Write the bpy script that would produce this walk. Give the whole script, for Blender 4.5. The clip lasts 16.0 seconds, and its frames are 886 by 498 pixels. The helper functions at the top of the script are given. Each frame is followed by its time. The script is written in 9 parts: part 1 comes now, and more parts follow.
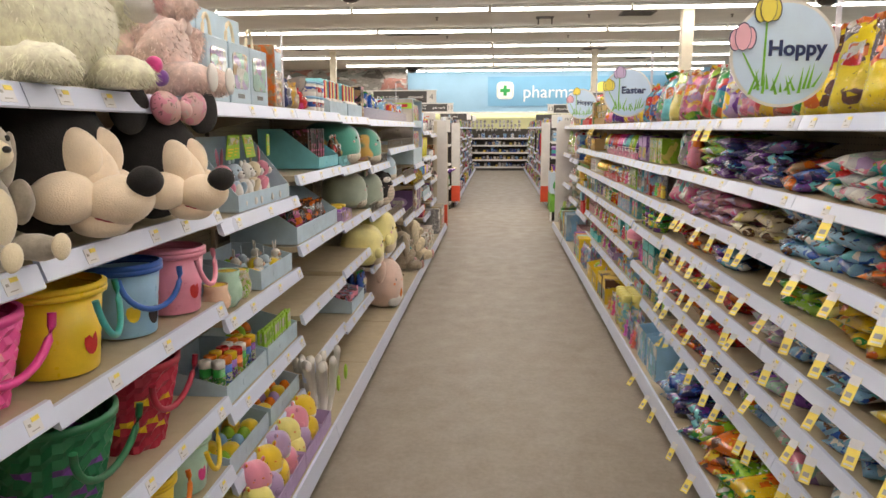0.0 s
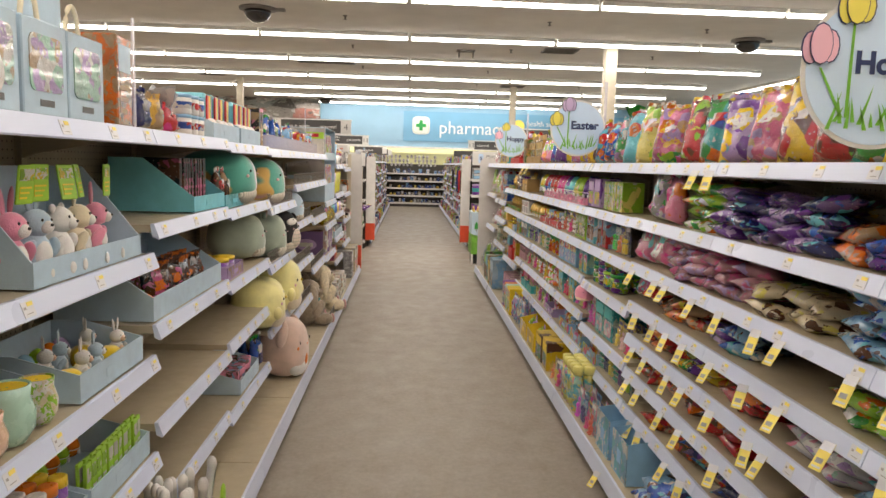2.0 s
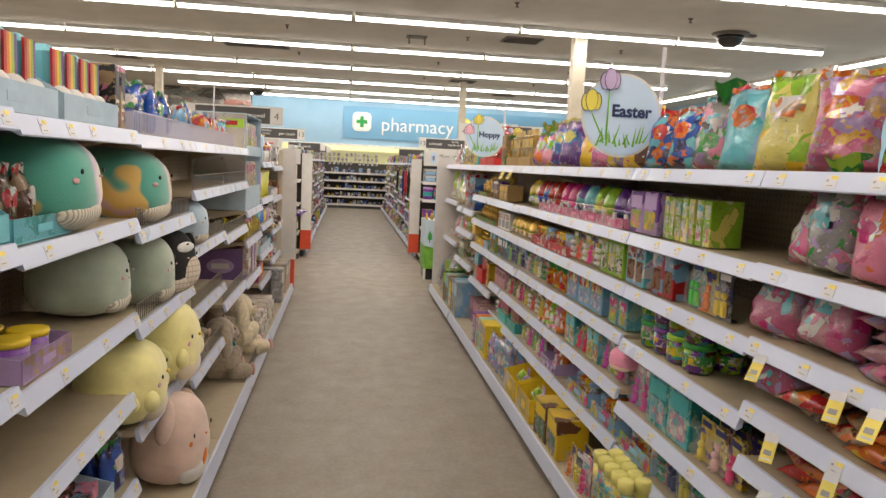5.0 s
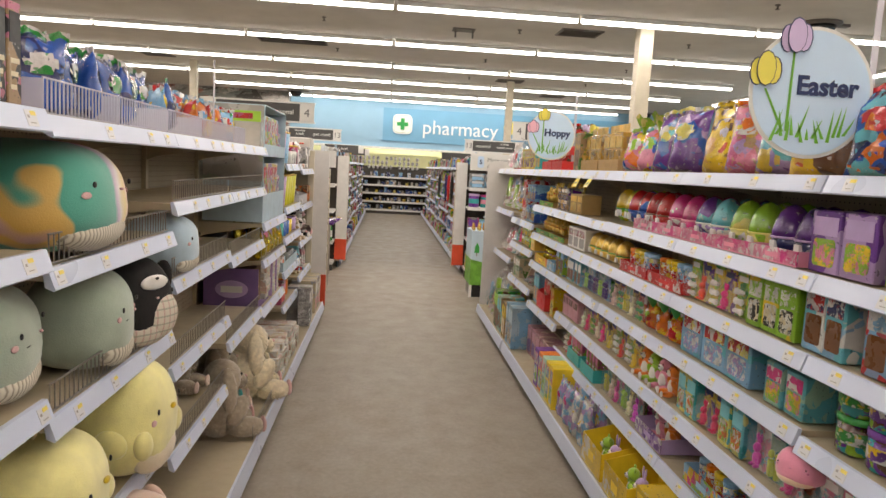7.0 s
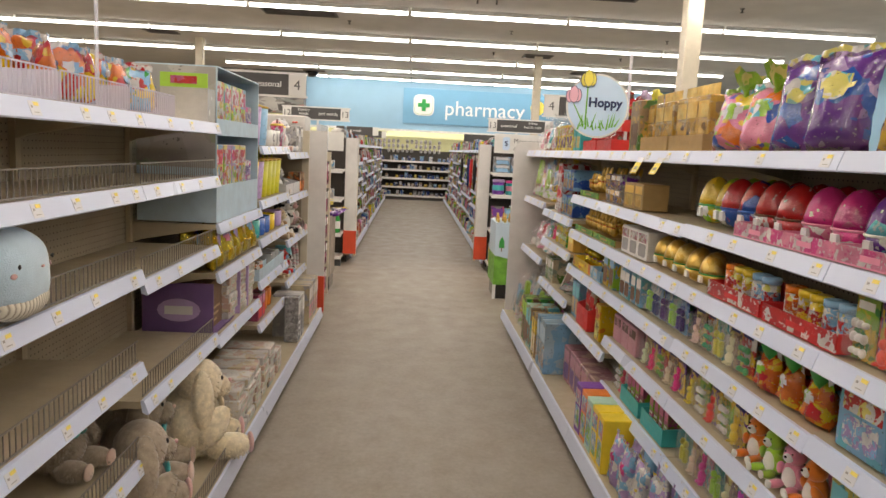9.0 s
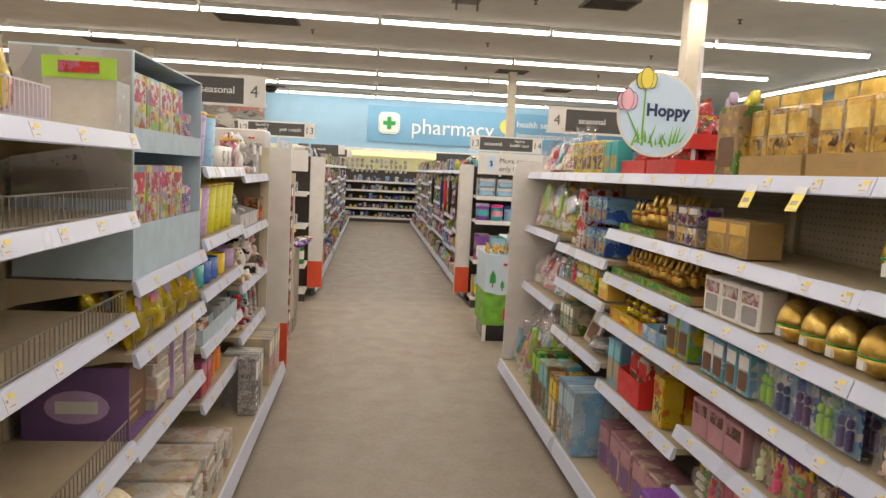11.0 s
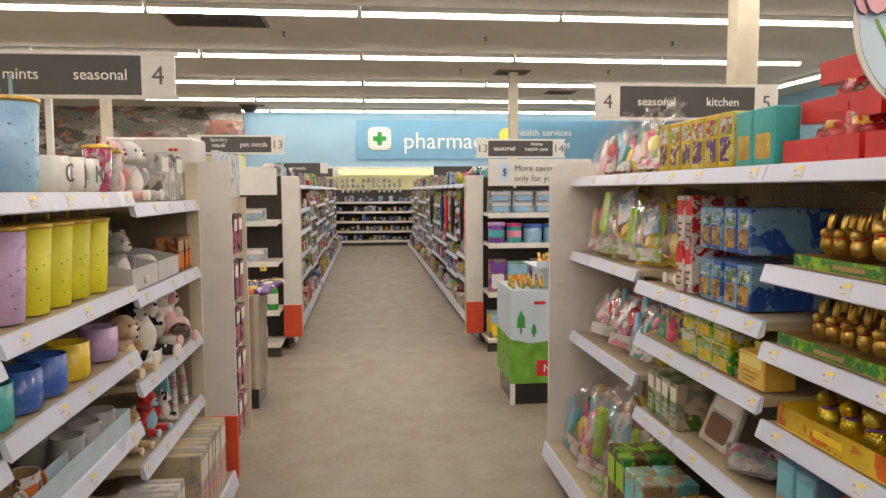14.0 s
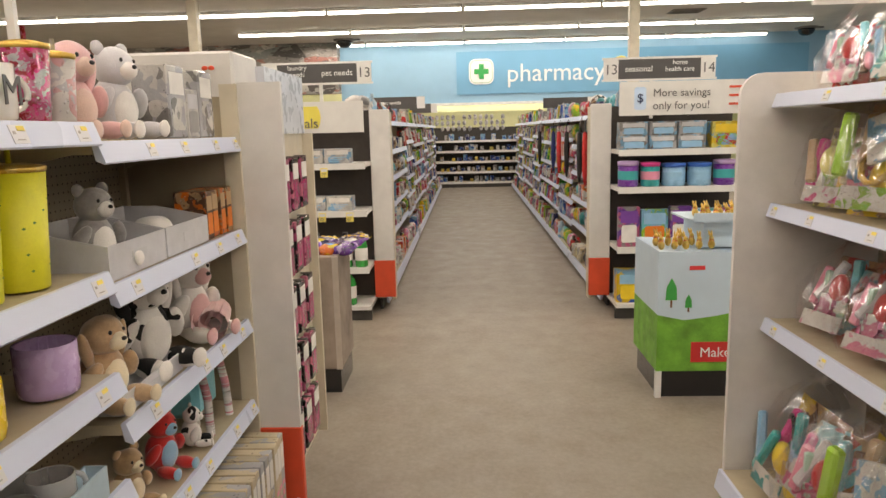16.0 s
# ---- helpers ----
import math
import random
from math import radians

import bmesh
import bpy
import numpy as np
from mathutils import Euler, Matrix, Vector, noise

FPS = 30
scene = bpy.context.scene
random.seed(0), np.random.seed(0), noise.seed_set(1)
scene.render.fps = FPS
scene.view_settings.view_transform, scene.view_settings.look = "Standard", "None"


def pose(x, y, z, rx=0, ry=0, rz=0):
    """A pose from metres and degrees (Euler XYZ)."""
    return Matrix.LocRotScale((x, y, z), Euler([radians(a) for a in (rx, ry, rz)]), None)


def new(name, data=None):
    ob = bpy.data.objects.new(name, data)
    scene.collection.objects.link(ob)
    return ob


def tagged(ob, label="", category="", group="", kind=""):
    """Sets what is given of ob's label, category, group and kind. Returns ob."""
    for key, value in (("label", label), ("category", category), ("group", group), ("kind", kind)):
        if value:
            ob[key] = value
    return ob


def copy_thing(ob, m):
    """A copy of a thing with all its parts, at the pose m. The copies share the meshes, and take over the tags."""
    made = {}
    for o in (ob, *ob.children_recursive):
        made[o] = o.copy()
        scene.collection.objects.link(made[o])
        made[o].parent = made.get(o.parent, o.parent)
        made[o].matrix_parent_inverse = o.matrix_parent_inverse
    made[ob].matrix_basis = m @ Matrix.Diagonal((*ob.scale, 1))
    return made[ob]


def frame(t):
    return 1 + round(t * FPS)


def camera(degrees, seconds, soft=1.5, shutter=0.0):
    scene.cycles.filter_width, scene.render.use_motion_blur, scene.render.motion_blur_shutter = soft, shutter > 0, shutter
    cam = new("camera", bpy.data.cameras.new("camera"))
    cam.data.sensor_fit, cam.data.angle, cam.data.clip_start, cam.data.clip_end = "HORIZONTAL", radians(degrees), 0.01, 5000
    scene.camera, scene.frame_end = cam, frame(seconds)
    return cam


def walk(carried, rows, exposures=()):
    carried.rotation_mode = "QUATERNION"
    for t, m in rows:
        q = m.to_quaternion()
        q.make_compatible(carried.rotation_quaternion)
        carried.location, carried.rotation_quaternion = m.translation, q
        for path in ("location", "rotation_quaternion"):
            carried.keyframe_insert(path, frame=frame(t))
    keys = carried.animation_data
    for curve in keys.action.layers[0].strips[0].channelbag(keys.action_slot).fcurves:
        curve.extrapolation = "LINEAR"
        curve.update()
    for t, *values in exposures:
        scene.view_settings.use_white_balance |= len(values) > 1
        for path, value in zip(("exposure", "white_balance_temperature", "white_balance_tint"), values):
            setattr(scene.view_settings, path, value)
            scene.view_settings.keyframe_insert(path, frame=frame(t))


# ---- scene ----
cam = camera(64.2, 16.0)
METRES, EYE, TILT, LEAN, TURN = 8.24, 1.51, -1.2, 0.0, 4.4
EXPOSURE = 0.0
ROWS = [
    (0.0, 0.0, 0.0, 0.0, -0.02, -8.46, 0.15),
    (0.5, -0.0058, 0.0188, -0.0005, -4.87, -8.82, -1.12),
    (1.0, -0.0002, 0.0482, 0.0026, -5.04, -5.69, 0.02),
    (1.5, -0.0105, 0.076, 0.0045, -7.31, -5.77, -1.27),
    (2.0, -0.0038, 0.107, 0.003, -7.06, -5.63, -1.47),
    (2.5, -0.0023, 0.1423, 0.0053, -6.94, -4.27, -0.95),
    (3.0, -0.0067, 0.1718, 0.0077, -11.01, -3.58, -2.51),
    (5.5, 0.0025, 0.3185, 0.0065, -12.1, -6.0, -2.53),
    (6.0, 0.0066, 0.3463, 0.0065, -10.38, -6.29, -2.48),
    (6.5, 0.0111, 0.3767, 0.0081, -6.84, -4.55, -2.34),
    (7.0, 0.0106, 0.4097, 0.0085, -8.94, -5.25, -2.98),
    (7.5, 0.0269, 0.4408, 0.0088, -7.09, -6.17, -2.01),
    (8.0, 0.0304, 0.4736, 0.006, -3.92, -6.54, -1.87),
    (8.5, 0.0381, 0.5061, 0.009, -5.44, -6.7, -2.18),
    (11.0, 0.0288, 0.6612, 0.0137, -10.13, -4.96, -2.65),
    (11.5, 0.0387, 0.6907, 0.0131, -11.8, -3.94, -1.9),
    (12.0, 0.0334, 0.722, 0.0129, -9.84, -4.84, -1.44),
    (12.5, 0.0347, 0.755, 0.0121, -11.63, -6.22, -1.38),
    (13.0, 0.0496, 0.78, 0.016, -11.25, -4.57, -0.7),
    (13.5, 0.0457, 0.8142, 0.0158, -10.26, -3.64, 0.23),
    (14.0, 0.0538, 0.8479, 0.0148, -10.47, -3.6, 0.51),
    (14.5, 0.0594, 0.8743, 0.0161, -7.11, -5.14, 0.85),
    (15.0, 0.0506, 0.9108, 0.0132, -6.25, -7.31, 0.83),
    (15.5, 0.0599, 0.9429, 0.0124, -5.39, -8.5, 0.48),
    (16.0, 0.0613, 0.9743, 0.0132, -2.38, -8.36, 1.43),
]
walk(cam, [(t, pose(0, 0, EYE, TILT, LEAN, TURN) @ pose(METRES * x, METRES * y, METRES * z, 90 + pitch, roll, yaw)) for t, x, y, z, yaw, pitch, roll in ROWS], exposures=[(0.0, EXPOSURE + 0.15, 6500, 10), (1.5, EXPOSURE + 0.14, 6550, 10), (3.0, EXPOSURE + 0.02, 6550, 10), (8.0, EXPOSURE - 0.02, 6550, 10), (11.0, EXPOSURE - 0.06, 6750, 10), (14.0, EXPOSURE - 0.10, 6850, 10), (16.0, EXPOSURE - 0.05, 6850, 10)])

# ---- world and lamps ----
world = bpy.data.worlds.new("store_surroundings")
world.use_nodes = True
world.node_tree.nodes["Background"].inputs[0].default_value = (0.9, 0.95, 1.0, 1)
world.node_tree.nodes["Background"].inputs[1].default_value = 0.05
scene.world = world

CEILING = 3.64
LAMP_ROWS = [-3.6, -0.86, 1.89, 4.64, 7.38, 10.12, 12.87, 15.61, 18.36, 21.1, 23.7, 26.0]
LAMP_WATTS = 138.0
LAMP_GLOW = 8.0
WARM = (1.0, 0.875, 0.785)


def lamp_area(name, x, y, z, sx, sy, watts):
    d = bpy.data.lights.new(name, "AREA")
    d.shape, d.size, d.size_y, d.energy, d.color = "RECTANGLE", sx, sy, watts, WARM
    ob = new(name, d)
    ob.matrix_world = pose(x, y, z)
    return ob


for row_y in LAMP_ROWS[1:11]:
    lamp_area("tube_light", -1.2, row_y, CEILING - 0.125, 17.0, 0.07, LAMP_WATTS)
lamp_area("tube_light", 8.35, 12.0, CEILING - 0.125, 0.07, 19.5, LAMP_WATTS)


# ---- materials ----
def nodes_of(name):
    m = bpy.data.materials.new(name)
    m.use_nodes = True
    nt = m.node_tree
    return m, nt, nt.nodes["Principled BSDF"]


def mixed(nt, a, b, fac):
    n = nt.nodes.new("ShaderNodeMix")
    n.data_type = "RGBA"
    for key, v in ((0, fac), (6, a), (7, b)):
        if isinstance(v, (tuple, list)):
            n.inputs[key].default_value = (*v[:3], 1)
        elif isinstance(v, (int, float)):
            n.inputs[key].default_value = v
        else:
            nt.links.new(v, n.inputs[key])
    return n.outputs[2]


def noise_tex(nt, scale, detail=3.0, coord=None, rough=0.55):
    n = nt.nodes.new("ShaderNodeTexNoise")
    n.inputs["Scale"].default_value, n.inputs["Detail"].default_value, n.inputs["Roughness"].default_value = scale, detail, rough
    if coord is not None:
        nt.links.new(coord, n.inputs["Vector"])
    return n.outputs["Fac"]


def ramp(nt, fac, stops, constant=False):
    n = nt.nodes.new("ShaderNodeValToRGB")
    n.color_ramp.interpolation = "CONSTANT" if constant else "LINEAR"
    while len(n.color_ramp.elements) < len(stops):
        n.color_ramp.elements.new(0.5)
    for e, (p, c) in zip(n.color_ramp.elements, stops):
        e.position, e.color = p, (*(c if isinstance(c, (tuple, list)) else (c, c, c)), 1)
    nt.links.new(fac, n.inputs[0])
    return n.outputs[0]


def shifted(nt, kind="Object"):
    """Coordinates of the piece itself, moved at random from piece to piece."""
    tc, oi, add = nt.nodes.new("ShaderNodeTexCoord"), nt.nodes.new("ShaderNodeObjectInfo"), nt.nodes.new("ShaderNodeVectorMath")
    sc = nt.nodes.new("ShaderNodeMath")
    sc.operation, sc.inputs[1].default_value = "MULTIPLY", 37.0
    nt.links.new(oi.outputs["Random"], sc.inputs[0])
    nt.links.new(tc.outputs[kind], add.inputs[0])
    nt.links.new(sc.outputs[0], add.inputs[1])
    return add.outputs[0], oi.outputs["Random"]


def bumped(nt, bsdf, height, strength, dist=0.002):
    n = nt.nodes.new("ShaderNodeBump")
    n.inputs["Strength"].default_value, n.inputs["Distance"].default_value = strength, dist
    nt.links.new(height, n.inputs["Height"])
    nt.links.new(n.outputs[0], bsdf.inputs["Normal"])


def M(name, col, rough=0.5, metal=0.0, var=0.1, scale=9.0, bump=0.1, bscale=180.0, coat=0.0, alpha=1.0, trans=0.0, hue=0.0):
    """A plain surface with stains and grain at two scales."""
    m, nt, b = nodes_of(name)
    co, rnd = shifted(nt)
    dark = tuple(c * (1 - var * 1.6) for c in col)
    lite = tuple(min(1.0, c * (1 + var)) for c in col)
    big = ramp(nt, noise_tex(nt, scale, 4, co), [(0.3, dark), (0.7, lite)])
    fine = noise_tex(nt, bscale, 2, co)
    c = mixed(nt, big, dark, ramp(nt, fine, [(0.45, 0.0), (0.8, 0.35)]))
    if hue:
        h = nt.nodes.new("ShaderNodeHueSaturation")
        mr = nt.nodes.new("ShaderNodeMapRange")
        mr.inputs[3].default_value, mr.inputs[4].default_value = 0.5 - hue, 0.5 + hue
        nt.links.new(rnd, mr.inputs[0])
        nt.links.new(mr.outputs[0], h.inputs["Hue"])
        nt.links.new(c, h.inputs["Color"])
        c = h.outputs[0]
    nt.links.new(c, b.inputs["Base Color"])
    b.inputs["Metallic"].default_value = metal
    nt.links.new(ramp(nt, noise_tex(nt, scale * 2.5, 2, co), [(0.3, max(0.02, rough - 0.08)), (0.7, min(1, rough + 0.08))]), b.inputs["Roughness"])
    b.inputs["Coat Weight"].default_value = coat
    b.inputs["Alpha"].default_value = alpha
    b.inputs["Transmission Weight"].default_value = trans
    if bump:
        bumped(nt, b, fine, bump)
    return m


def PRINT(name, cols, scale=18.0, rough=0.3, crinkle=0.5, metal=0.0, coat=0.0, alpha=1.0, stretch=(1, 1, 1), grow=1.5, busy=1.0):
    """Printed packaging: patches of the given inks, small lettering-like flecks, film creases."""
    m, nt, b = nodes_of(name)
    co, rnd = shifted(nt)
    mp = nt.nodes.new("ShaderNodeMapping")
    mp.inputs["Scale"].default_value = stretch
    nt.links.new(co, mp.inputs[0])
    co = mp.outputs[0]
    v = nt.nodes.new("ShaderNodeTexVoronoi")
    scale *= grow
    v.inputs["Scale"].default_value = scale
    wob = nt.nodes.new("ShaderNodeTexNoise")
    wob.inputs["Scale"].default_value = scale * 0.7
    nt.links.new(co, wob.inputs["Vector"])
    wv = nt.nodes.new("ShaderNodeVectorMath")
    wv.operation = "MULTIPLY_ADD"
    wv.inputs[1].default_value = (0.06, 0.06, 0.06)
    nt.links.new(wob.outputs["Color"], wv.inputs[0])
    nt.links.new(co, wv.inputs[2])
    nt.links.new(wv.outputs[0], v.inputs["Vector"])
    sep = nt.nodes.new("ShaderNodeSeparateColor")
    nt.links.new(v.outputs["Color"], sep.inputs[0])
    n = len(cols)
    c = ramp(nt, sep.outputs[0], [(0.0, cols[0])] + [(0.42 + 0.58 * i / (n - 1), k) for i, k in enumerate(cols[1:])], True)
    v2 = nt.nodes.new("ShaderNodeTexVoronoi")
    v2.inputs["Scale"].default_value = scale * 3.1
    nt.links.new(wv.outputs[0], v2.inputs["Vector"])
    sep2 = nt.nodes.new("ShaderNodeSeparateColor")
    nt.links.new(v2.outputs["Color"], sep2.inputs[0])
    fine = ramp(nt, sep2.outputs[1], [(i / n, k) for i, k in enumerate(cols[::-1])], True)
    c = mixed(nt, c, fine, ramp(nt, sep2.outputs[0], [(0.0, 0.0), (0.99 - 0.31 * busy, 0.0), (1.0 - 0.31 * busy, 0.85)], True))
    fleck = ramp(nt, noise_tex(nt, scale * 7, 1, co), [(0.0, 0.0), (0.72 - 0.12 * busy, 0.0), (0.74 - 0.12 * busy, 0.6)], True)
    c = mixed(nt, c, mixed(nt, (0.62, 0.60, 0.56), (0.04, 0.035, 0.04), ramp(nt, sep2.outputs[2], [(0.0, 0.0), (0.5, 1.0)], True)), fleck)
    tone = ramp(nt, noise_tex(nt, scale * 0.35, 2, co), [(0.3, 0.5), (0.7, 0.92)])
    mul = nt.nodes.new("ShaderNodeMix")
    mul.data_type, mul.blend_type = "RGBA", "MULTIPLY"
    mul.inputs[0].default_value = 1.0
    nt.links.new(c, mul.inputs[6])
    nt.links.new(tone, mul.inputs[7])
    nt.links.new(mul.outputs[2], b.inputs["Base Color"])
    b.inputs["Roughness"].default_value, b.inputs["Metallic"].default_value = rough, metal
    b.inputs["Coat Weight"].default_value, b.inputs["Alpha"].default_value = coat, alpha
    if crinkle:
        bumped(nt, b, noise_tex(nt, 34, 4, co), crinkle, 0.006)
    return m


def GLOW(name, col, strength):
    m, nt, b = nodes_of(name)
    b.inputs["Base Color"].default_value = (*col, 1)
    b.inputs["Emission Color"].default_value = (*col, 1)
    b.inputs["Emission Strength"].default_value = strength
    return m


def floor_material():
    m, nt, b = nodes_of("mottled_vinyl_floor")
    tc = nt.nodes.new("ShaderNodeTexCoord")
    mp = nt.nodes.new("ShaderNodeMapping")
    mp.inputs["Scale"].default_value = (1.0, 0.85, 1.0)
    nt.links.new(tc.outputs["Object"], mp.inputs[0])
    co = mp.outputs[0]
    big = ramp(nt, noise_tex(nt, 7.0, 5, co, 0.65), [(0.28, (0.222, 0.186, 0.146)), (0.5, (0.275, 0.237, 0.189)), (0.75, (0.328, 0.287, 0.233))])
    mid = ramp(nt, noise_tex(nt, 38.0, 4, co, 0.7), [(0.35, (0.205, 0.172, 0.135)), (0.65, (0.315, 0.275, 0.222))])
    c = mixed(nt, big, mid, 0.4)
    worn = ramp(nt, noise_tex(nt, 0.9, 3, co), [(0.45, 0.0), (0.75, 0.3)])
    c = mixed(nt, c, (0.34, 0.312, 0.262), worn)
    nt.links.new(c, b.inputs["Base Color"])
    nt.links.new(ramp(nt, noise_tex(nt, 5.0, 3, co), [(0.3, 0.42), (0.7, 0.62)]), b.inputs["Roughness"])
    bumped(nt, b, noise_tex(nt, 160.0, 2, co), 0.12)
    return m


def pegboard_material():
    """Beige hardboard with a square grid of dark holes one inch apart."""
    m, nt, b = nodes_of("beige_pegboard")
    tc = nt.nodes.new("ShaderNodeTexCoord")
    sep = nt.nodes.new("ShaderNodeSeparateXYZ")
    nt.links.new(tc.outputs["Object"], sep.inputs[0])
    parts_ = []
    for i in (1, 2):
        mo = nt.nodes.new("ShaderNodeMath")
        mo.operation, mo.inputs[1].default_value = "PINGPONG", 0.0127
        nt.links.new(sep.outputs[i], mo.inputs[0])
        sq = nt.nodes.new("ShaderNodeMath")
        sq.operation, sq.inputs[1].default_value = "POWER", 2.0
        nt.links.new(mo.outputs[0], sq.inputs[0])
        parts_.append(sq.outputs[0])
    ad = nt.nodes.new("ShaderNodeMath")
    nt.links.new(parts_[0], ad.inputs[0])
    nt.links.new(parts_[1], ad.inputs[1])
    lt = nt.nodes.new("ShaderNodeMath")
    lt.operation, lt.inputs[1].default_value = "LESS_THAN", 0.0031 ** 2
    nt.links.new(ad.outputs[0], lt.inputs[0])
    base = ramp(nt, noise_tex(nt, 6, 4, tc.outputs["Object"]), [(0.3, (0.34, 0.29, 0.20)), (0.7, (0.41, 0.355, 0.255))])
    nt.links.new(mixed(nt, base, (0.06, 0.05, 0.04), lt.outputs[0]), b.inputs["Base Color"])
    b.inputs["Roughness"].default_value = 0.6
    return m


FLOOR_MAT = floor_material()
PEG = pegboard_material()
TAN = M("tan_painted_steel", (0.47, 0.40, 0.275), 0.42, var=0.06, bump=0.05)
RAIL = M("pale_blue_grey_price_rail", (0.63, 0.69, 0.85), 0.34, var=0.012, scale=1.2, bump=0.0)
KICK = M("dark_scuffed_kick_plate_and_gap_shade", (0.05, 0.045, 0.04), 0.6)
WHITE = M("white_laminate", (0.72, 0.70, 0.67), 0.45, var=0.05, bump=0.03)
CREAM = M("cream_painted_post", (0.66, 0.60, 0.47), 0.45, var=0.06)
RED = M("orange_red_plastic", (0.72, 0.085, 0.035), 0.38, var=0.06)
CEIL = M("grey_painted_ceiling", (0.60, 0.575, 0.53), 0.9, var=0.05, scale=2.0, bump=0.15, bscale=60)
TUBE = GLOW("white_fluorescent_tube", (1.0, 0.95, 0.87), LAMP_GLOW)
FIXTURE = M("white_enamel_lamp_housing", (0.8, 0.79, 0.75), 0.4)
WALLBLUE = M("pale_blue_wall_paint", (0.30, 0.50, 0.66), 0.7, var=0.04, scale=1.5)
SIGNBLUE = M("mid_blue_sign_board", (0.17, 0.40, 0.60), 0.5, var=0.03, scale=2)
WALLCREAM = M("cream_wall_paint", (0.66, 0.62, 0.52), 0.8, var=0.05, scale=1.5)
YELLOWWALL = M("pale_yellow_green_wall", (0.66, 0.66, 0.36), 0.7, var=0.05, scale=2)
SIGNGREY = M("charcoal_sign_board", (0.075, 0.073, 0.072), 0.45, var=0.06)
SIGNWHITE = M("off_white_sign_plate", (0.76, 0.75, 0.72), 0.45, var=0.04)
INKWHITE = M("white_lettering", (0.86, 0.86, 0.84), 0.5, var=0.02)
INKDARK = M("dark_navy_lettering", (0.02, 0.035, 0.12), 0.5, var=0.02)
INKGREY = M("grey_lettering", (0.12, 0.12, 0.12), 0.5, var=0.02)
GREEN = M("leaf_green_print", (0.18, 0.48, 0.05), 0.45, var=0.06)
CROSSGREEN = M("green_cross_plastic", (0.02, 0.33, 0.07), 0.4, var=0.04)
SKYBLUE = M("powder_blue_print", (0.60, 0.76, 0.95), 0.4, var=0.03)
PETALYELLOW = M("yellow_petal_print", (0.86, 0.74, 0.12), 0.4, var=0.04)
PETALPINK = M("pink_petal_print", (0.88, 0.50, 0.60), 0.4, var=0.04)
PETALLILAC = M("lilac_petal_print", (0.62, 0.48, 0.72), 0.4, var=0.04)
ACRYLIC = M("frosted_clear_acrylic", (0.82, 0.80, 0.88), 0.15, var=0.02, alpha=0.5)
BLACKPLASTIC = M("black_smoked_plastic", (0.012, 0.012, 0.014), 0.18, var=0.05, coat=0.4)
TAGYELLOW = M("yellow_price_tag_paper", (0.90, 0.75, 0.16), 0.6, var=0.05)
TAGWHITE = M("white_price_ticket_paper", (0.70, 0.71, 0.75), 0.6, var=0.04)
VENTMAT = M("dusty_grey_vent_metal", (0.16, 0.145, 0.13), 0.6, var=0.15)


# ---- mesh helpers ----
def part(name, bm, material, parent=None, label="", smooth=False):
    me = bpy.data.meshes.new(name)
    if smooth:
        for f in bm.faces:
            f.smooth = True
    bm.to_mesh(me)
    bm.free()
    for mt in (material if isinstance(material, (list, tuple)) else [material]):
        me.materials.append(mt)
    ob = new(name, me)
    ob.parent = parent
    if label:
        tagged(ob, label)
    return ob


def shared(name, src, parent, m):
    ob = new(name, src.data)
    ob.parent = parent
    ob.matrix_basis = m
    return ob


def thing(name, label, category, group="", at=None, kind=""):
    e = new(name)
    e.empty_display_size = 0.05
    if at is not None:
        e.matrix_basis = at
    return tagged(e, label, category, group, kind)


def box(bm, x0, y0, z0, x1, y1, z1, bev=0.0, mat=0):
    r = bmesh.ops.create_cube(bm, size=1.0)
    vs = r["verts"]
    bmesh.ops.transform(bm, matrix=Matrix.Translation(((x0 + x1) / 2, (y0 + y1) / 2, (z0 + z1) / 2)) @ Matrix.Diagonal((x1 - x0, y1 - y0, z1 - z0, 1)), verts=vs)
    fs = {f for v in vs for f in v.link_faces}
    for f in fs:
        f.material_index = mat
    if bev:
        es = {e for v in vs for e in v.link_edges}
        bmesh.ops.bevel(bm, geom=list(es), offset=bev, segments=1, affect="EDGES")
    return vs


def boxm(*a, bev=0.0):
    bm = bmesh.new()
    box(bm, *a, bev=bev)
    return bm


def lathe(bm, profile, n=20, m=None, mat=0, cap=True):
    """Turns (radius, height) pairs about z."""
    rings = []
    for r, z in profile:
        rings.append([bm.verts.new((r * math.cos(2 * math.pi * i / n), r * math.sin(2 * math.pi * i / n), z)) for i in range(n)])
    for a, b in zip(rings, rings[1:]):
        for i in range(n):
            f = bm.faces.new((a[i], a[(i + 1) % n], b[(i + 1) % n], b[i]))
            f.material_index, f.smooth = mat, True
    if cap:
        bm.faces.new(rings[0][::-1]).material_index = mat
        bm.faces.new(rings[-1]).material_index = mat
    vs = [v for r in rings for v in r]
    if m is not None:
        bmesh.ops.transform(bm, matrix=m, verts=vs)
    return vs


def ball(bm, x, y, z, rx, ry, rz, seg=16, rings=10, mat=0, rot=None, flat=0.0):
    r = bmesh.ops.create_uvsphere(bm, u_segments=seg, v_segments=rings, radius=1.0)
    vs = r["verts"]
    if flat:
        for v in vs:
            if v.co.z < -flat:
                v.co.z = -flat
    t = Matrix.Translation((x, y, z)) @ (rot.to_4x4() if rot else Matrix()) @ Matrix.Diagonal((rx, ry, rz, 1))
    bmesh.ops.transform(bm, matrix=t, verts=vs)
    for f in {f for v in vs for f in v.link_faces}:
        f.material_index, f.smooth = mat, True
    return vs


def ballm(*a, **k):
    bm = bmesh.new()
    ball(bm, *a, **k)
    return bm


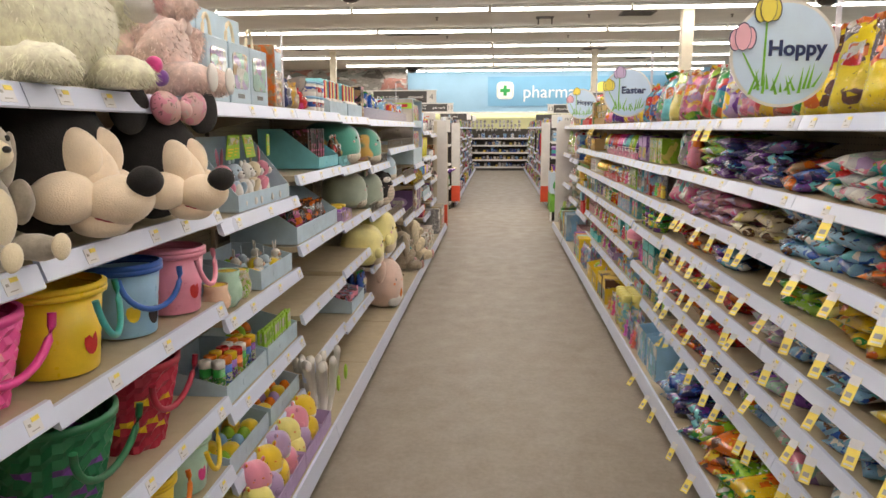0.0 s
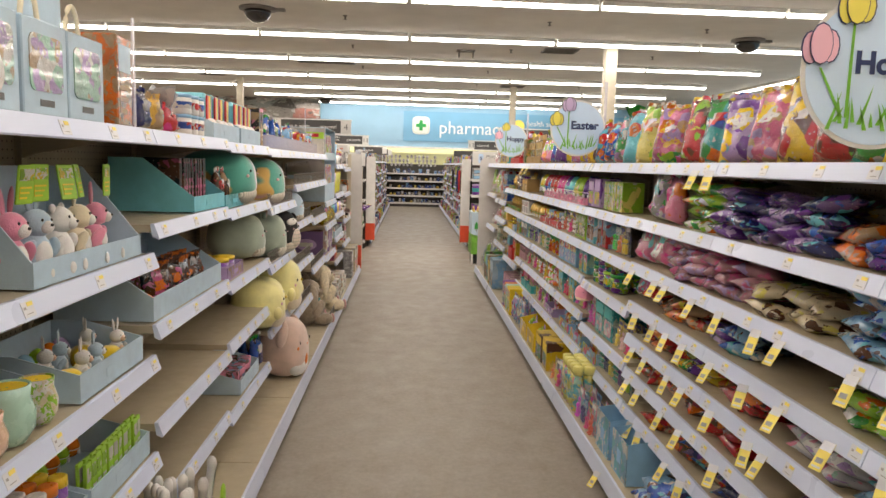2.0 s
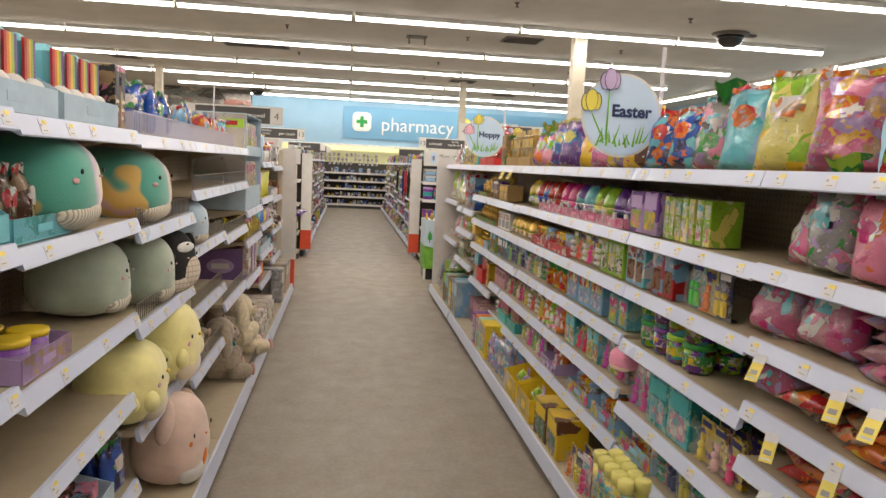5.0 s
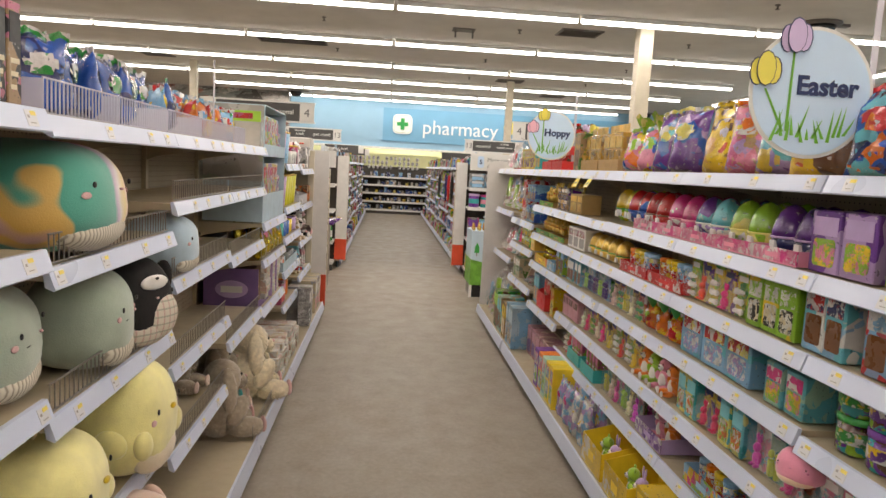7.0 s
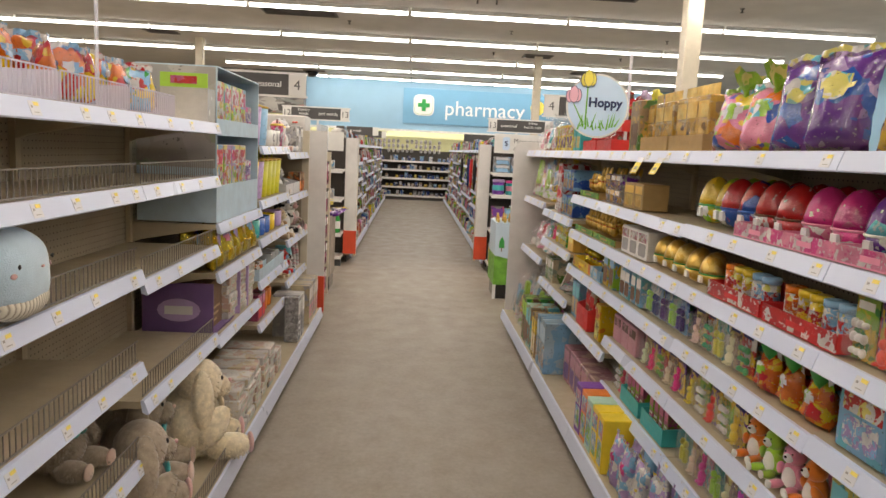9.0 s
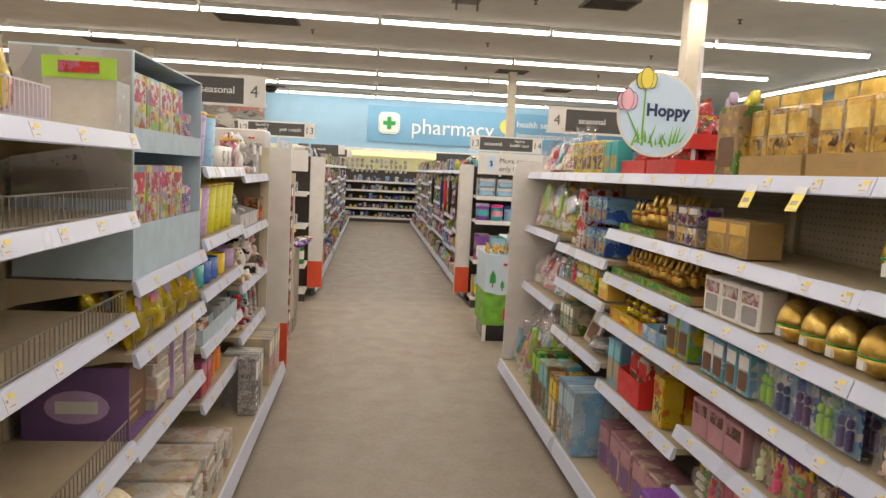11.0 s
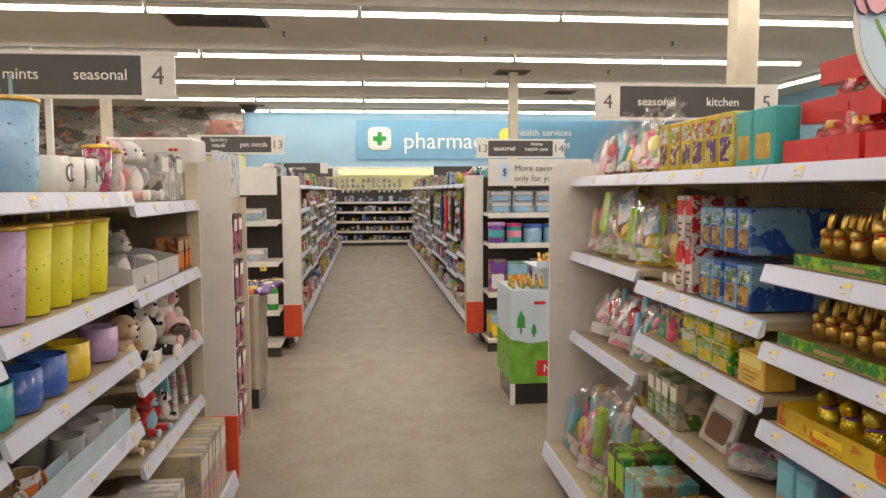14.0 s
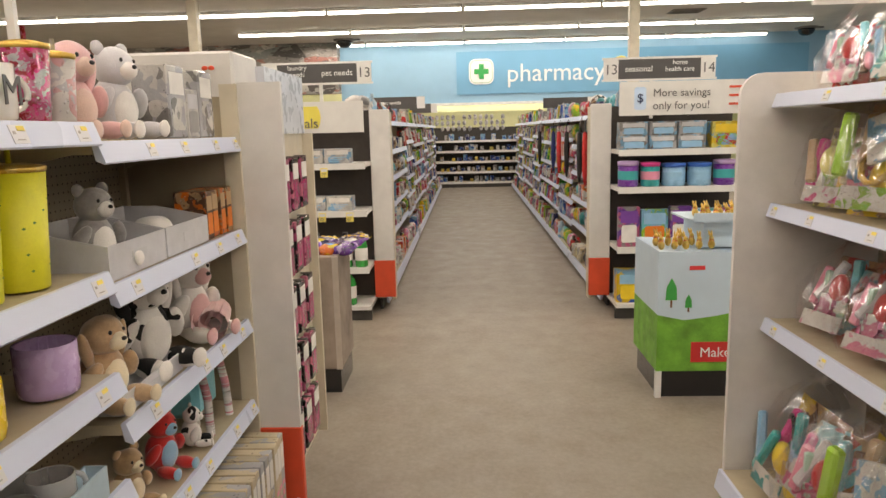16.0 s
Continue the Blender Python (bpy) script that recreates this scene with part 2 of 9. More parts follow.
def tube(bm, pts, r, n=8, mat=0):
    """A round bar along a line of points."""
    pts = [Vector(p) for p in pts]
    rings = []
    for i, p in enumerate(pts):
        d = (pts[min(i + 1, len(pts) - 1)] - pts[max(i - 1, 0)]).normalized()
        u = d.cross(Vector((0, 0, 1)) if abs(d.z) < 0.9 else Vector((1, 0, 0))).normalized()
        w = d.cross(u)
        rings.append([bm.verts.new(p + r * (math.cos(2 * math.pi * k / n) * u + math.sin(2 * math.pi * k / n) * w)) for k in range(n)])
    for a, b in zip(rings, rings[1:]):
        for k in range(n):
            f = bm.faces.new((a[k], a[(k + 1) % n], b[(k + 1) % n], b[k]))
            f.material_index, f.smooth = mat, True
    bm.faces.new(rings[0])
    bm.faces.new(rings[-1][::-1])


def extrude_poly(bm, pts, axis, t, mat=0):
    """A flat outline (u, v) made t thick. axis 'y': u is x, v is z, front at y = 0. axis 'x': u is y, v is z."""
    def at(u, v, d):
        return (u, d, v) if axis == "y" else (d, u, v)
    a = [bm.verts.new(at(u, v, 0)) for u, v in pts]
    b = [bm.verts.new(at(u, v, t)) for u, v in pts]
    n = len(pts)
    fs = [bm.faces.new(a), bm.faces.new(b[::-1])]
    for i in range(n):
        fs.append(bm.faces.new((a[i], b[i], b[(i + 1) % n], a[(i + 1) % n])))
    for f in fs:
        f.material_index = mat
    bmesh.ops.recalc_face_normals(bm, faces=fs)
    return a + b


def letters(name, text, size, material, parent, m, align="CENTER", depth=0.001, label="", bold=0.0):
    """Raised lettering in the built-in font, reading along local x and standing along local z."""
    cu = bpy.data.curves.new(name, "FONT")
    cu.body, cu.size, cu.align_x, cu.align_y, cu.extrude, cu.offset = text, size, align, "CENTER", depth, bold
    cu.resolution_u = 3
    tmp = bpy.data.objects.new(name, cu)
    scene.collection.objects.link(tmp)
    bpy.context.view_layer.update()
    me = bpy.data.meshes.new_from_object(tmp.evaluated_get(bpy.context.evaluated_depsgraph_get()))
    bpy.data.objects.remove(tmp)
    me.materials.clear()
    me.materials.append(material)
    me.transform(pose(0, 0, 0, 90, 0, 0))
    ob = new(name, me)
    ob.parent, ob.matrix_basis = parent, m
    if label:
        tagged(ob, label)
    return ob

# ---- the building ----
X0, X1, Y0, Y1 = -12.0, 9.6, -6.0, 29.0
tagged(part("floor", boxm(X0, Y0, -0.1, X1, Y1, 0.0), FLOOR_MAT), "taupe mottled sheet vinyl floor, slightly worn", "floor", kind="structure")
tagged(part("ceiling", boxm(X0, Y0, CEILING, X1, Y1, CEILING + 0.12), CEIL), "flat grey painted ceiling", "ceiling", kind="structure")
tagged(part("wall_west", boxm(X0 - 0.15, Y0, 0, X0, Y1, CEILING), WALLCREAM), "plain cream painted store wall", "wall", kind="structure")
tagged(part("wall_east", boxm(X1, Y0, 0, X1 + 0.15, Y1, CEILING), WALLBLUE), "pale blue painted store wall", "wall", kind="structure")
tagged(part("wall_south", boxm(X0, Y0 - 0.15, 0, X1, Y0, CEILING), WALLCREAM), "plain cream painted store wall", "wall", kind="structure")
tagged(part("wall_north", boxm(X0, Y1, 0, X1, Y1 + 0.15, CEILING), YELLOWWALL), "pale yellow green wall behind the pharmacy counter", "wall", kind="structure")
# the blue pharmacy fascia that hangs from the ceiling
fascia = tagged(part("wall_fascia", boxm(-3.3, 26.3, 2.12, X1, 26.5, CEILING), WALLBLUE), "pale blue fascia wall above the pharmacy", "wall", kind="structure")
MURAL = PRINT("faded_photo_mural", [(0.35, 0.33, 0.3), (0.55, 0.53, 0.5), (0.12, 0.11, 0.1), (0.45, 0.2, 0.16), (0.62, 0.6, 0.56), (0.28, 0.3, 0.28)], 1.6, 0.6, 0.0, stretch=(1, 1, 2.2), grow=1.0)
tagged(part("wall_mural", boxm(X0, 25.9, 2.42, -3.3, 26.4, CEILING), MURAL), "grey photo mural fascia above the far shelves", "wall", kind="structure")
tagged(part("trim", boxm(-3.3, 26.24, 2.06, X1, 26.5, 2.12), FIXTURE), "white trim under the blue fascia", "trim", kind="structure")

pharmacy_sign = thing("pharmacy_sign", "blue pharmacy sign board with green cross and white lettering", "sign", at=pose(0, 26.27, 0))
part("board", boxm(-0.37, 0.0, 2.32, 8.3, 0.03, 3.36), SIGNBLUE, pharmacy_sign)


def rounded(w, h, r, n=5):
    pts = []
    for cx, cz, a0 in ((w / 2 - r, h / 2 - r, 0), (-w / 2 + r, h / 2 - r, 90), (-w / 2 + r, -h / 2 + r, 180), (w / 2 - r, -h / 2 + r, 270)):
        for i in range(n + 1):
            a = radians(a0 + 90 * i / n)
            pts.append((cx + r * math.cos(a), cz + r * math.sin(a)))
    return pts


bm = bmesh.new()
extrude_poly(bm, rounded(0.62, 0.62, 0.16), "y", 0.03)
part("icon_plate", bm, INKWHITE, pharmacy_sign).matrix_basis = pose(0.25, -0.03, 2.87)
bm = bmesh.new()
extrude_poly(bm, rounded(0.56, 0.56, 0.14), "y", 0.004)
part("icon_border", bm, M("pale_green_border", (0.45, 0.62, 0.42), 0.5), pharmacy_sign).matrix_basis = pose(0.25, -0.035, 2.87)
bm = bmesh.new()
extrude_poly(bm, rounded(0.53, 0.53, 0.13), "y", 0.004)
part("icon_face", bm, INKWHITE, pharmacy_sign).matrix_basis = pose(0.25, -0.04, 2.87)
bm = bmesh.new()
a, b_ = 0.06, 0.18
extrude_poly(bm, [(a, a), (b_, a), (b_, -a), (a, -a), (a, -b_), (-a, -b_), (-a, -a), (-b_, -a), (-b_, a), (-a, a), (-a, b_), (a, b_)][::-1], "y", 0.02)
part("cross", bm, CROSSGREEN, pharmacy_sign).matrix_basis = pose(0.25, -0.062, 2.87)
letters("lettering", "pharmacy", 0.63, INKWHITE, pharmacy_sign, pose(0.88, -0.004, 2.80), "LEFT", 0.012)
letters("lettering", "health services", 0.26, INKWHITE, pharmacy_sign, pose(4.0, -0.004, 3.04), "LEFT", 0.008)
letters("lettering", "immunizations", 0.26, INKWHITE, pharmacy_sign, pose(4.0, -0.004, 2.72), "LEFT", 0.008)
bm = bmesh.new()
extrude_poly(bm, [(0.22 * math.cos(i * 0.5236), 0.22 * math.sin(i * 0.5236)) for i in range(12)], "y", 0.02)
part("badge", bm, PETALYELLOW, pharmacy_sign).matrix_basis = pose(3.72, -0.02, 2.95)

# ---- ceiling fixtures ----
seg = 2.44
def lamp_strip():
    t = thing("ceiling_light", "white fluorescent strip light on the ceiling, lit", "light", "rows of strip lights")
    bm = boxm(-seg / 2 + 0.02, -0.06, -0.06, seg / 2 - 0.02, 0.06, 0.0, bev=0.008)
    part("housing", bm, FIXTURE, t)
    bm = bmesh.new()
    lathe(bm, [(0.048, -seg / 2 + 0.03), (0.048, seg / 2 - 0.03)], 8, pose(0, 0, -0.062, 0, 90, 0))
    part("tube", bm, TUBE, t)
    return t


lamp0 = lamp_strip()
n_lamp = 0
for row_y in LAMP_ROWS:
    for i in range(-3, 4):
        x = -0.16 + seg * (i - 0.5)
        if row_y > 22 and i < -1:
            continue
        if n_lamp == 0:
            lamp0.matrix_basis = pose(x, row_y, CEILING)
        else:
            copy_thing(lamp0, pose(x, row_y, CEILING))
        n_lamp += 1
for i in range(8):
    copy_thing(lamp0, pose(8.35, 3.5 + seg * i, CEILING, 0, 0, 90))


def dome():
    t = thing("ceiling_camera", "black smoked dome security camera on the ceiling", "camera", "dome cameras")
    bm = bmesh.new()
    lathe(bm, [(0.26, 0.0), (0.26, -0.03), (0.2, -0.04)], 20)
    part("mount", bm, VENTMAT, t)
    bm = bmesh.new()
    lathe(bm, [(0.19, -0.03), (0.185, -0.09), (0.15, -0.15), (0.09, -0.19), (0.02, -0.2)], 20)
    part("dome", bm, BLACKPLASTIC, t, "black smoked dome")
    bm = boxm(0.2, -0.05, -0.035, 0.38, 0.05, 0.0)
    part("bracket", bm, VENTMAT, t)
    return t


d0 = dome()
d0.matrix_basis = pose(-2.3, 11.3, CEILING)
for x, y in ((5.27, 12.3), (-3.02, 25.4), (7.9, 25.6)):
    copy_thing(d0, pose(x, y, CEILING))


def vent(w, d, slats):
    t = thing("ceiling_vent", "dusty grey louvred vent in the ceiling", "vent", "ceiling vents")
    bm = bmesh.new()
    box(bm, -w / 2, -d / 2, -0.02, w / 2, -d / 2 + 0.03, 0)
    box(bm, -w / 2, d / 2 - 0.03, -0.02, w / 2, d / 2, 0)
    box(bm, -w / 2, -d / 2 + 0.03, -0.02, -w / 2 + 0.03, d / 2 - 0.03, 0)
    box(bm, w / 2 - 0.03, -d / 2 + 0.03, -0.02, w / 2, d / 2 - 0.03, 0)
    part("frame", bm, VENTMAT, t)
    part("backing", boxm(-w / 2 + 0.03, -d / 2 + 0.03, -0.004, w / 2 - 0.03, d / 2 - 0.03, 0), BLACKPLASTIC, t)
    one = None
    for i in range(slats):
        y = -d / 2 + 0.05 + (d - 0.1) * i / max(1, slats - 1)
        if one is None:
            one = part("slat", boxm(-w / 2 + 0.03, -0.012, -0.003, w / 2 - 0.03, 0.012, 0.003), VENTMAT, t)
            one.matrix_basis = pose(0, y, -0.012, 35)
        else:
            shared("slat", one, t, pose(0, y, -0.012, 35))
    return t


vent(1.2, 1.0, 14).matrix_basis = pose(-1.95, 16.2, CEILING)
v0 = vent(0.62, 0.5, 8)
v0.matrix_basis = pose(2.58, 14.0, CEILING)
for x, y in ((2.57, 20.0), (-5.2, 19.4), (-3.6, 21.5), (4.2, 22.6)):
    copy_thing(v0, pose(x, y, CEILING))
hatch = thing("ceiling_hatch", "small grey ceiling access frame with hanging brackets", "hatch", at=pose(0.89, 14.4, CEILING))
part("plate", boxm(-0.17, -0.13, -0.015, 0.17, 0.13, 0), VENTMAT, hatch)
for x in (-0.13, 0.13):
    part("bracket", boxm(x - 0.012, -0.1, -0.14, x + 0.012, -0.08, -0.015), VENTMAT, hatch)


def sprinkler():
    bm = bmesh.new()
    lathe(bm, [(0.035, 0), (0.03, -0.012), (0.012, -0.014), (0.012, -0.05), (0.028, -0.052), (0.028, -0.057)], 10)
    return tagged(part("sprinkler", bm, VENTMAT), "small brass fire sprinkler head on the ceiling", "sprinkler", "sprinklers")


s0 = sprinkler()
s0.matrix_basis = pose(0.9, 8.9, CEILING)
for x, y in ((-2.1, 8.9), (3.6, 8.9), (-1.1, 11.6), (1.9, 11.5), (4.3, 11.6), (-1.2, 14.2), (1.7, 14.1), (4.4, 14.3), (-1.2, 17.0), (1.6, 17.1), (4.4, 17.2), (1.6, 19.8), (4.3, 19.7)):
    copy_thing(s0, pose(x, y, CEILING))

for name, x, y, w in (("column", 3.3, 13.2, 0.2), ("column", 2.6, 20.0, 0.16), ("column", -4.6, 20.0, 0.16)):
    tagged(part(name, boxm(x - w / 2, y - w / 2, 0, x + w / 2, y + w / 2, CEILING, bev=0.01), CREAM), "square cream painted steel column", "column", kind="structure")

# ---- gondola shelving ----
PITCH = 0.9155
TOPZ = 1.55
RBASE, RFRONT, RBACK = 0.84, 0.985, 1.385
LBASE, LFRONT, LBACK = -0.755, -0.90, -1.31
BASEZ = 0.125


def rail_profile(length, face=0.046):
    """Sloping price channel: runs along y, front towards -x, top edge at the origin."""
    bm = bmesh.new()
    pts = [(0.0, 0.0), (-0.016, -face), (-0.012, -face - 0.004), (0.006, -face + 0.004), (0.012, -0.004), (0.012, 0.0)]
    a = [bm.verts.new((u, 0.002, v)) for u, v in pts]
    b = [bm.verts.new((u, length - 0.002, v)) for u, v in pts]
    n = len(pts)
    bm.faces.new(a)
    bm.faces.new(b[::-1])
    for i in range(n):
        bm.faces.new((a[i], b[i], b[(i + 1) % n], a[(i + 1) % n]))
    bmesh.ops.recalc_face_normals(bm, faces=bm.faces)
    return bm


def shelf_board(depth, length):
    """Steel shelf with folded edge and end brackets, front edge at x = 0, top at z = 0."""
    bm = bmesh.new()
    box(bm, 0.012, 0.003, -0.028, depth, length - 0.003, -0.004)
    for y in (0.004, length - 0.012):
        vs = extrude_poly(bm, [(depth, -0.028), (0.06, -0.028), (depth - 0.06, -0.085), (depth, -0.11)], "y", 0.006)
        for v in vs:
            v.co.y += y
    return bm


rail_master = {}
rng = random.Random(5)


def price_ticket():
    bm = bmesh.new()
    box(bm, -0.001, -0.022, -0.017, 0.0, 0.022, 0.017, mat=0)
    box(bm, -0.0016, -0.020, 0.006, -0.001, 0.002, 0.015, mat=1)
    box(bm, -0.0014, -0.012, -0.011, -0.001, 0.010, -0.009, mat=2)
    box(bm, -0.0014, 0.008, 0.0, -0.001, 0.016, 0.006, mat=2)
    return bm


def hang_tag():
    bm = bmesh.new()
    box(bm, -0.001, -0.017, -0.082, 0.0, 0.017, 0.0, mat=0)
    box(bm, -0.0016, -0.017, -0.026, -0.001, 0.017, 0.0, mat=1)
    box(bm, -0.0018, -0.009, -0.062, -0.001, 0.010, -0.048, mat=2)
    box(bm, -0.0016, -0.012, -0.075, -0.001, 0.012, -0.070, mat=1)
    return bm


INKSOFT = M("soft_grey_print", (0.38, 0.37, 0.36), 0.6)
ticket_me = tag_me = None


def gondola(side, y, length, shelves, top, tickets=0.2, tags=(), label="", front=None, back_top=None, bare_pegs=True):
    """One bay of shelving against the aisle. side +1: on the east of the aisle, -1: on the west."""
    global ticket_me, tag_me
    base, fr, back = (RBASE, RFRONT, RBACK) if side > 0 else (-LBASE, -LFRONT, -LBACK)
    if front is not None:
        fr = front
    t = thing("shelving_bay", label or "tan steel store shelving bay with pale price rails", "shelving", "shelving bays along the aisle")
    if side > 0:
        t.matrix_basis = pose(0, y, 0)
    else:
        t.matrix_basis = Matrix.Translation((0, y + length, 0)) @ pose(0, 0, 0, 0, 0, 180)
    H = back_top or top
    part("back_panel", boxm(back, 0.0, BASEZ, back + 0.02, length, H + 0.0), PEG, t, "beige perforated back panel")
    part("post", boxm(back - 0.022, -0.016, 0.0, back - 0.002, 0.016, H + 0.02), TAN, t)
    part("base_deck", boxm(base + 0.012, 0.003, BASEZ - 0.03, back, length - 0.003, BASEZ - 0.004), TAN, t)
    part("kick_plate", boxm(base + 0.03, 0.002, 0.0, base + 0.05, length - 0.002, BASEZ - 0.03), KICK, t, "dark kick plate")
    zs = [(BASEZ, base)] + [(z, fr) for z in shelves] + ([(top, fr)] if top else [])
    for z, x in zs:
        face = 0.075 if x == base else 0.046
        key = (round(length, 3), face)
        holder = t
        if x != base:
            holder = part("shelf", shelf_board(back - x, length), TAN, t)
            holder.matrix_basis = pose(x, 0, z)
        if key not in rail_master:
            r = part("price_rail", rail_profile(length, face), RAIL, holder, "pale blue grey price rail")
            rail_master[key] = r
        else:
            r = shared("price_rail", rail_master[key], holder, Matrix())
            tagged(r, "pale blue grey price rail")
        r.matrix_basis = pose(x, 0, z) if holder is t else Matrix()
        if tickets and x != base:
            yy = 0.03 + rng.random() * 0.08
            while yy < length - 0.03:
                m = pose(x - 0.0088, yy, z - 0.024, 0, 19)
                if ticket_me is None:
                    ticket_me = part("price_ticket", price_ticket(), [TAGWHITE, TAGYELLOW, INKSOFT], t, "white and yellow price ticket")
                    ticket_me.matrix_basis = m
                else:
                    shared("price_ticket", ticket_me, t, m)
                yy += tickets * (0.55 + 0.9 * rng.random())
        for k, (ty, tz) in enumerate(tags):
            if abs(tz - z) < 0.02:
                m = pose(x - 0.02, ty, z - 0.03, 0, rng.uniform(26, 42), rng.uniform(18, 42))
                if tag_me is None:
                    tag_me = part("sale_tag", hang_tag(), [TAGYELLOW, TAGWHITE, INKSOFT], t, "yellow hanging sale tag")
                    tag_me.matrix_basis = m
                else:
                    shared("sale_tag", tag_me, t, m)
    return t


CANDY = [0.365, 0.55, 0.72, 0.885, 1.075, 1.29]
R_BAYS = [
    (-0.34, CANDY), (0.58, CANDY), (1.495, CANDY), (2.41, CANDY), (3.325, CANDY),
    (4.24, [0.37, 0.57, 0.84, 1.065, 1.285]), (5.16, [0.385, 0.62, 0.855, 1.065, 1.285]),
    (6.075, [0.385, 0.62, 0.85, 1.065, 1.285]), (6.99, [0.385, 0.62, 0.845, 1.065, 1.28]),
    (7.905, [0.525, 0.845, 1.065, 1.28]), (8.82, [0.60, 0.905, 1.12]), (9.735, [0.73, 1.16]),
]
for k, (y, zs) in enumerate(R_BAYS):
    tags = []
    if k < 5:
        for z in zs[:5]:
            tags += [(0.03 + 0.22 * (i + rng.random() * 0.8), z) for i in range(4)]
        tags += [(0.08 + 0.26 * (i + rng.random() * 0.6), BASEZ) for i in range(3)] if k > 2 else []
        tags += [(0.62, 1.29)] if k == 2 else []
        if k == 4:
            tags += [(0.03, TOPZ), (0.155, TOPZ)]
    if k == 8:
        tags = [(0.25, TOPZ), (0.50, TOPZ)]
    gondola(1, y, PITCH, zs, TOPZ, 0.27, tags)
L_BAYS = [
    (-0.53, [0.37, 0.62, 0.97, 1.25], 1.6), (0.385, [0.37, 0.62, 0.97, 1.25], 1.6), (1.30, [0.37, 0.62, 0.95, 1.26], 1.6),
    (2.215, [0.30, 0.56, 0.885, 1.215], 1.6), (3.13, [0.37, 0.655, 0.98, 1.305], 1.6), (4.045, [0.34, 0.68, 0.955, 1.29], 1.59),
    (4.96, [0.52, 0.90, 1.245], 1.58), (5.875, [0.42, 0.755, 1.07, 1.345], 1.58), (6.79, [0.615, 1.03, 1.345], 1.58),
    (7.705, [0.585, 0.895, 1.125], None), (8.615, [0.42, 0.68, 0.935, 1.165], 1.485), (9.53, [0.51, 0.81, 1.13], 1.445),
]
for y, zs, top in L_BAYS:
    gondola(-1, y, 0.9145, zs, top, 0.26, back_top=top or 1.55)

# the far sides of the two runs, turned to the next aisles
for side, x in ((1, RBACK + 0.022), (-1, LBACK - 0.022)):
    t = thing("shelving_run", "tan steel back of the shelving run", "shelving")
    a, b_ = sorted((x, x + side * 0.02))
    part("back_panel", boxm(a, -0.5, 0.1, b_, 10.42, 1.55), TAN, t)
    a, b_ = sorted((x + side * 0.02, x + side * 0.5))
    part("base_deck", boxm(a, -0.5, 0.0, b_, 10.42, 0.12), TAN, t)

# end panels
def side_panel(name, label, x0, x1, y, z0, z1, red, corner=0.0, flip=1):
    t = thing(name, label, "panel")
    pts = [(x0, z0), (x1, z0), (x1, z1)]
    if corner:
        for i in range(7):
            a = radians(90 + 15 * i)
            pts.append((x0 + corner + corner * math.cos(a), z1 - corner + corner * math.sin(a)))
    else:
        pts.append((x0, z1))
    bm = bmesh.new()
    extrude_poly(bm, pts, "y", 0.022)
    o = part("board", bm, WHITE, t)
    o.matrix_basis = pose(0, y, 0)
    if red:
        part("red_guard", boxm(x0 - 0.003, y - 0.006, red[0], x1 + 0.003, y + 0.03, red[1], bev=0.004), RED, t, "orange red corner guard")
    return t


side_panel("partition", "white end panel with rounded corner closing the shelving", 0.865, 1.9, 10.66, 0.03, 1.625, None, 0.08)
side_panel("partition", "white end panel with an orange red foot guard", -0.90, -0.742, 10.455, 0.1, 1.625, (0.08, 0.395))
part("post", boxm(-0.945, 10.44, 0.0, -0.888, 10.48, 1.62), CREAM, bpy.data.objects["partition.001"], "cream upright post")
part("backing", boxm(-1.9, 10.45, 0.0, -0.946, 10.475, 1.58), PEG, bpy.data.objects["partition.001"], "beige perforated panel")

# ---- hanging aisle signs ----
def aisle_sign(x, y, z0, z1, cells, pole_x):
    t = thing("aisle_sign", "charcoal aisle sign board with white number plates", "sign", "aisle signs", at=pose(0, y, 0))
    cx = x
    for kind, w, text in cells:
        part("number_plate" if kind == "n" else "board", boxm(cx, -0.008 if kind == "n" else -0.005, z0, cx + w, 0.008 if kind == "n" else 0.005, z1), SIGNWHITE if kind == "n" else SIGNGREY, t)
        if kind == "n":
            letters("lettering", text, 0.105, INKGREY, t, pose(cx + w / 2, -0.0095, (z0 + z1) / 2 - 0.004))
        else:
            for i, (u, tx) in enumerate(text):
                letters("lettering", tx, 0.062 if "\n" not in tx else 0.05, INKWHITE, t, pose(cx + u * w, -0.0065, (z0 + z1) / 2 + (0.018 if "\n" in tx else 0.0)))
        cx += w
    part("border", boxm(x - 0.012, -0.006, z0 - 0.016, cx + 0.012, 0.006, z0 - 0.001), SIGNWHITE, t)
    part("border", boxm(x - 0.012, -0.006, z1 + 0.001, cx + 0.012, 0.006, z1 + 0.016), SIGNWHITE, t)
    part("pole", boxm(pole_x - 0.012, 0.012, 1.5, pole_x + 0.012, 0.03, z1), SIGNWHITE, t)
    return t


aisle_sign(-1.87, 10.0, 1.872, 2.028, [("n", 0.13, "3"), ("b", 0.75, [(0.27, "gum + mints"), (0.79, "seasonal")]), ("n", 0.13, "4")], -1.36)
aisle_sign(1.09, 10.62, 1.86, 2.02, [("n", 0.13, "4"), ("b", 0.74, [(0.27, "seasonal"), (0.76, "kitchen")]), ("n", 0.13, "5")], 1.45)
aisle_sign(-1.69, 13.62, 1.835, 1.975, [("n", 0.11, "12"), ("b", 0.62, [(0.25, "laundry\nneeds"), (0.75, "pet needs")]), ("n", 0.11, "13")], -1.25)
aisle_sign(0.93, 13.62, 1.80, 1.945, [("n", 0.11, "13"), ("b", 0.62, [(0.25, "seasonal"), (0.75, "home\nhealth care")]), ("n", 0.11, "14")], 1.3)

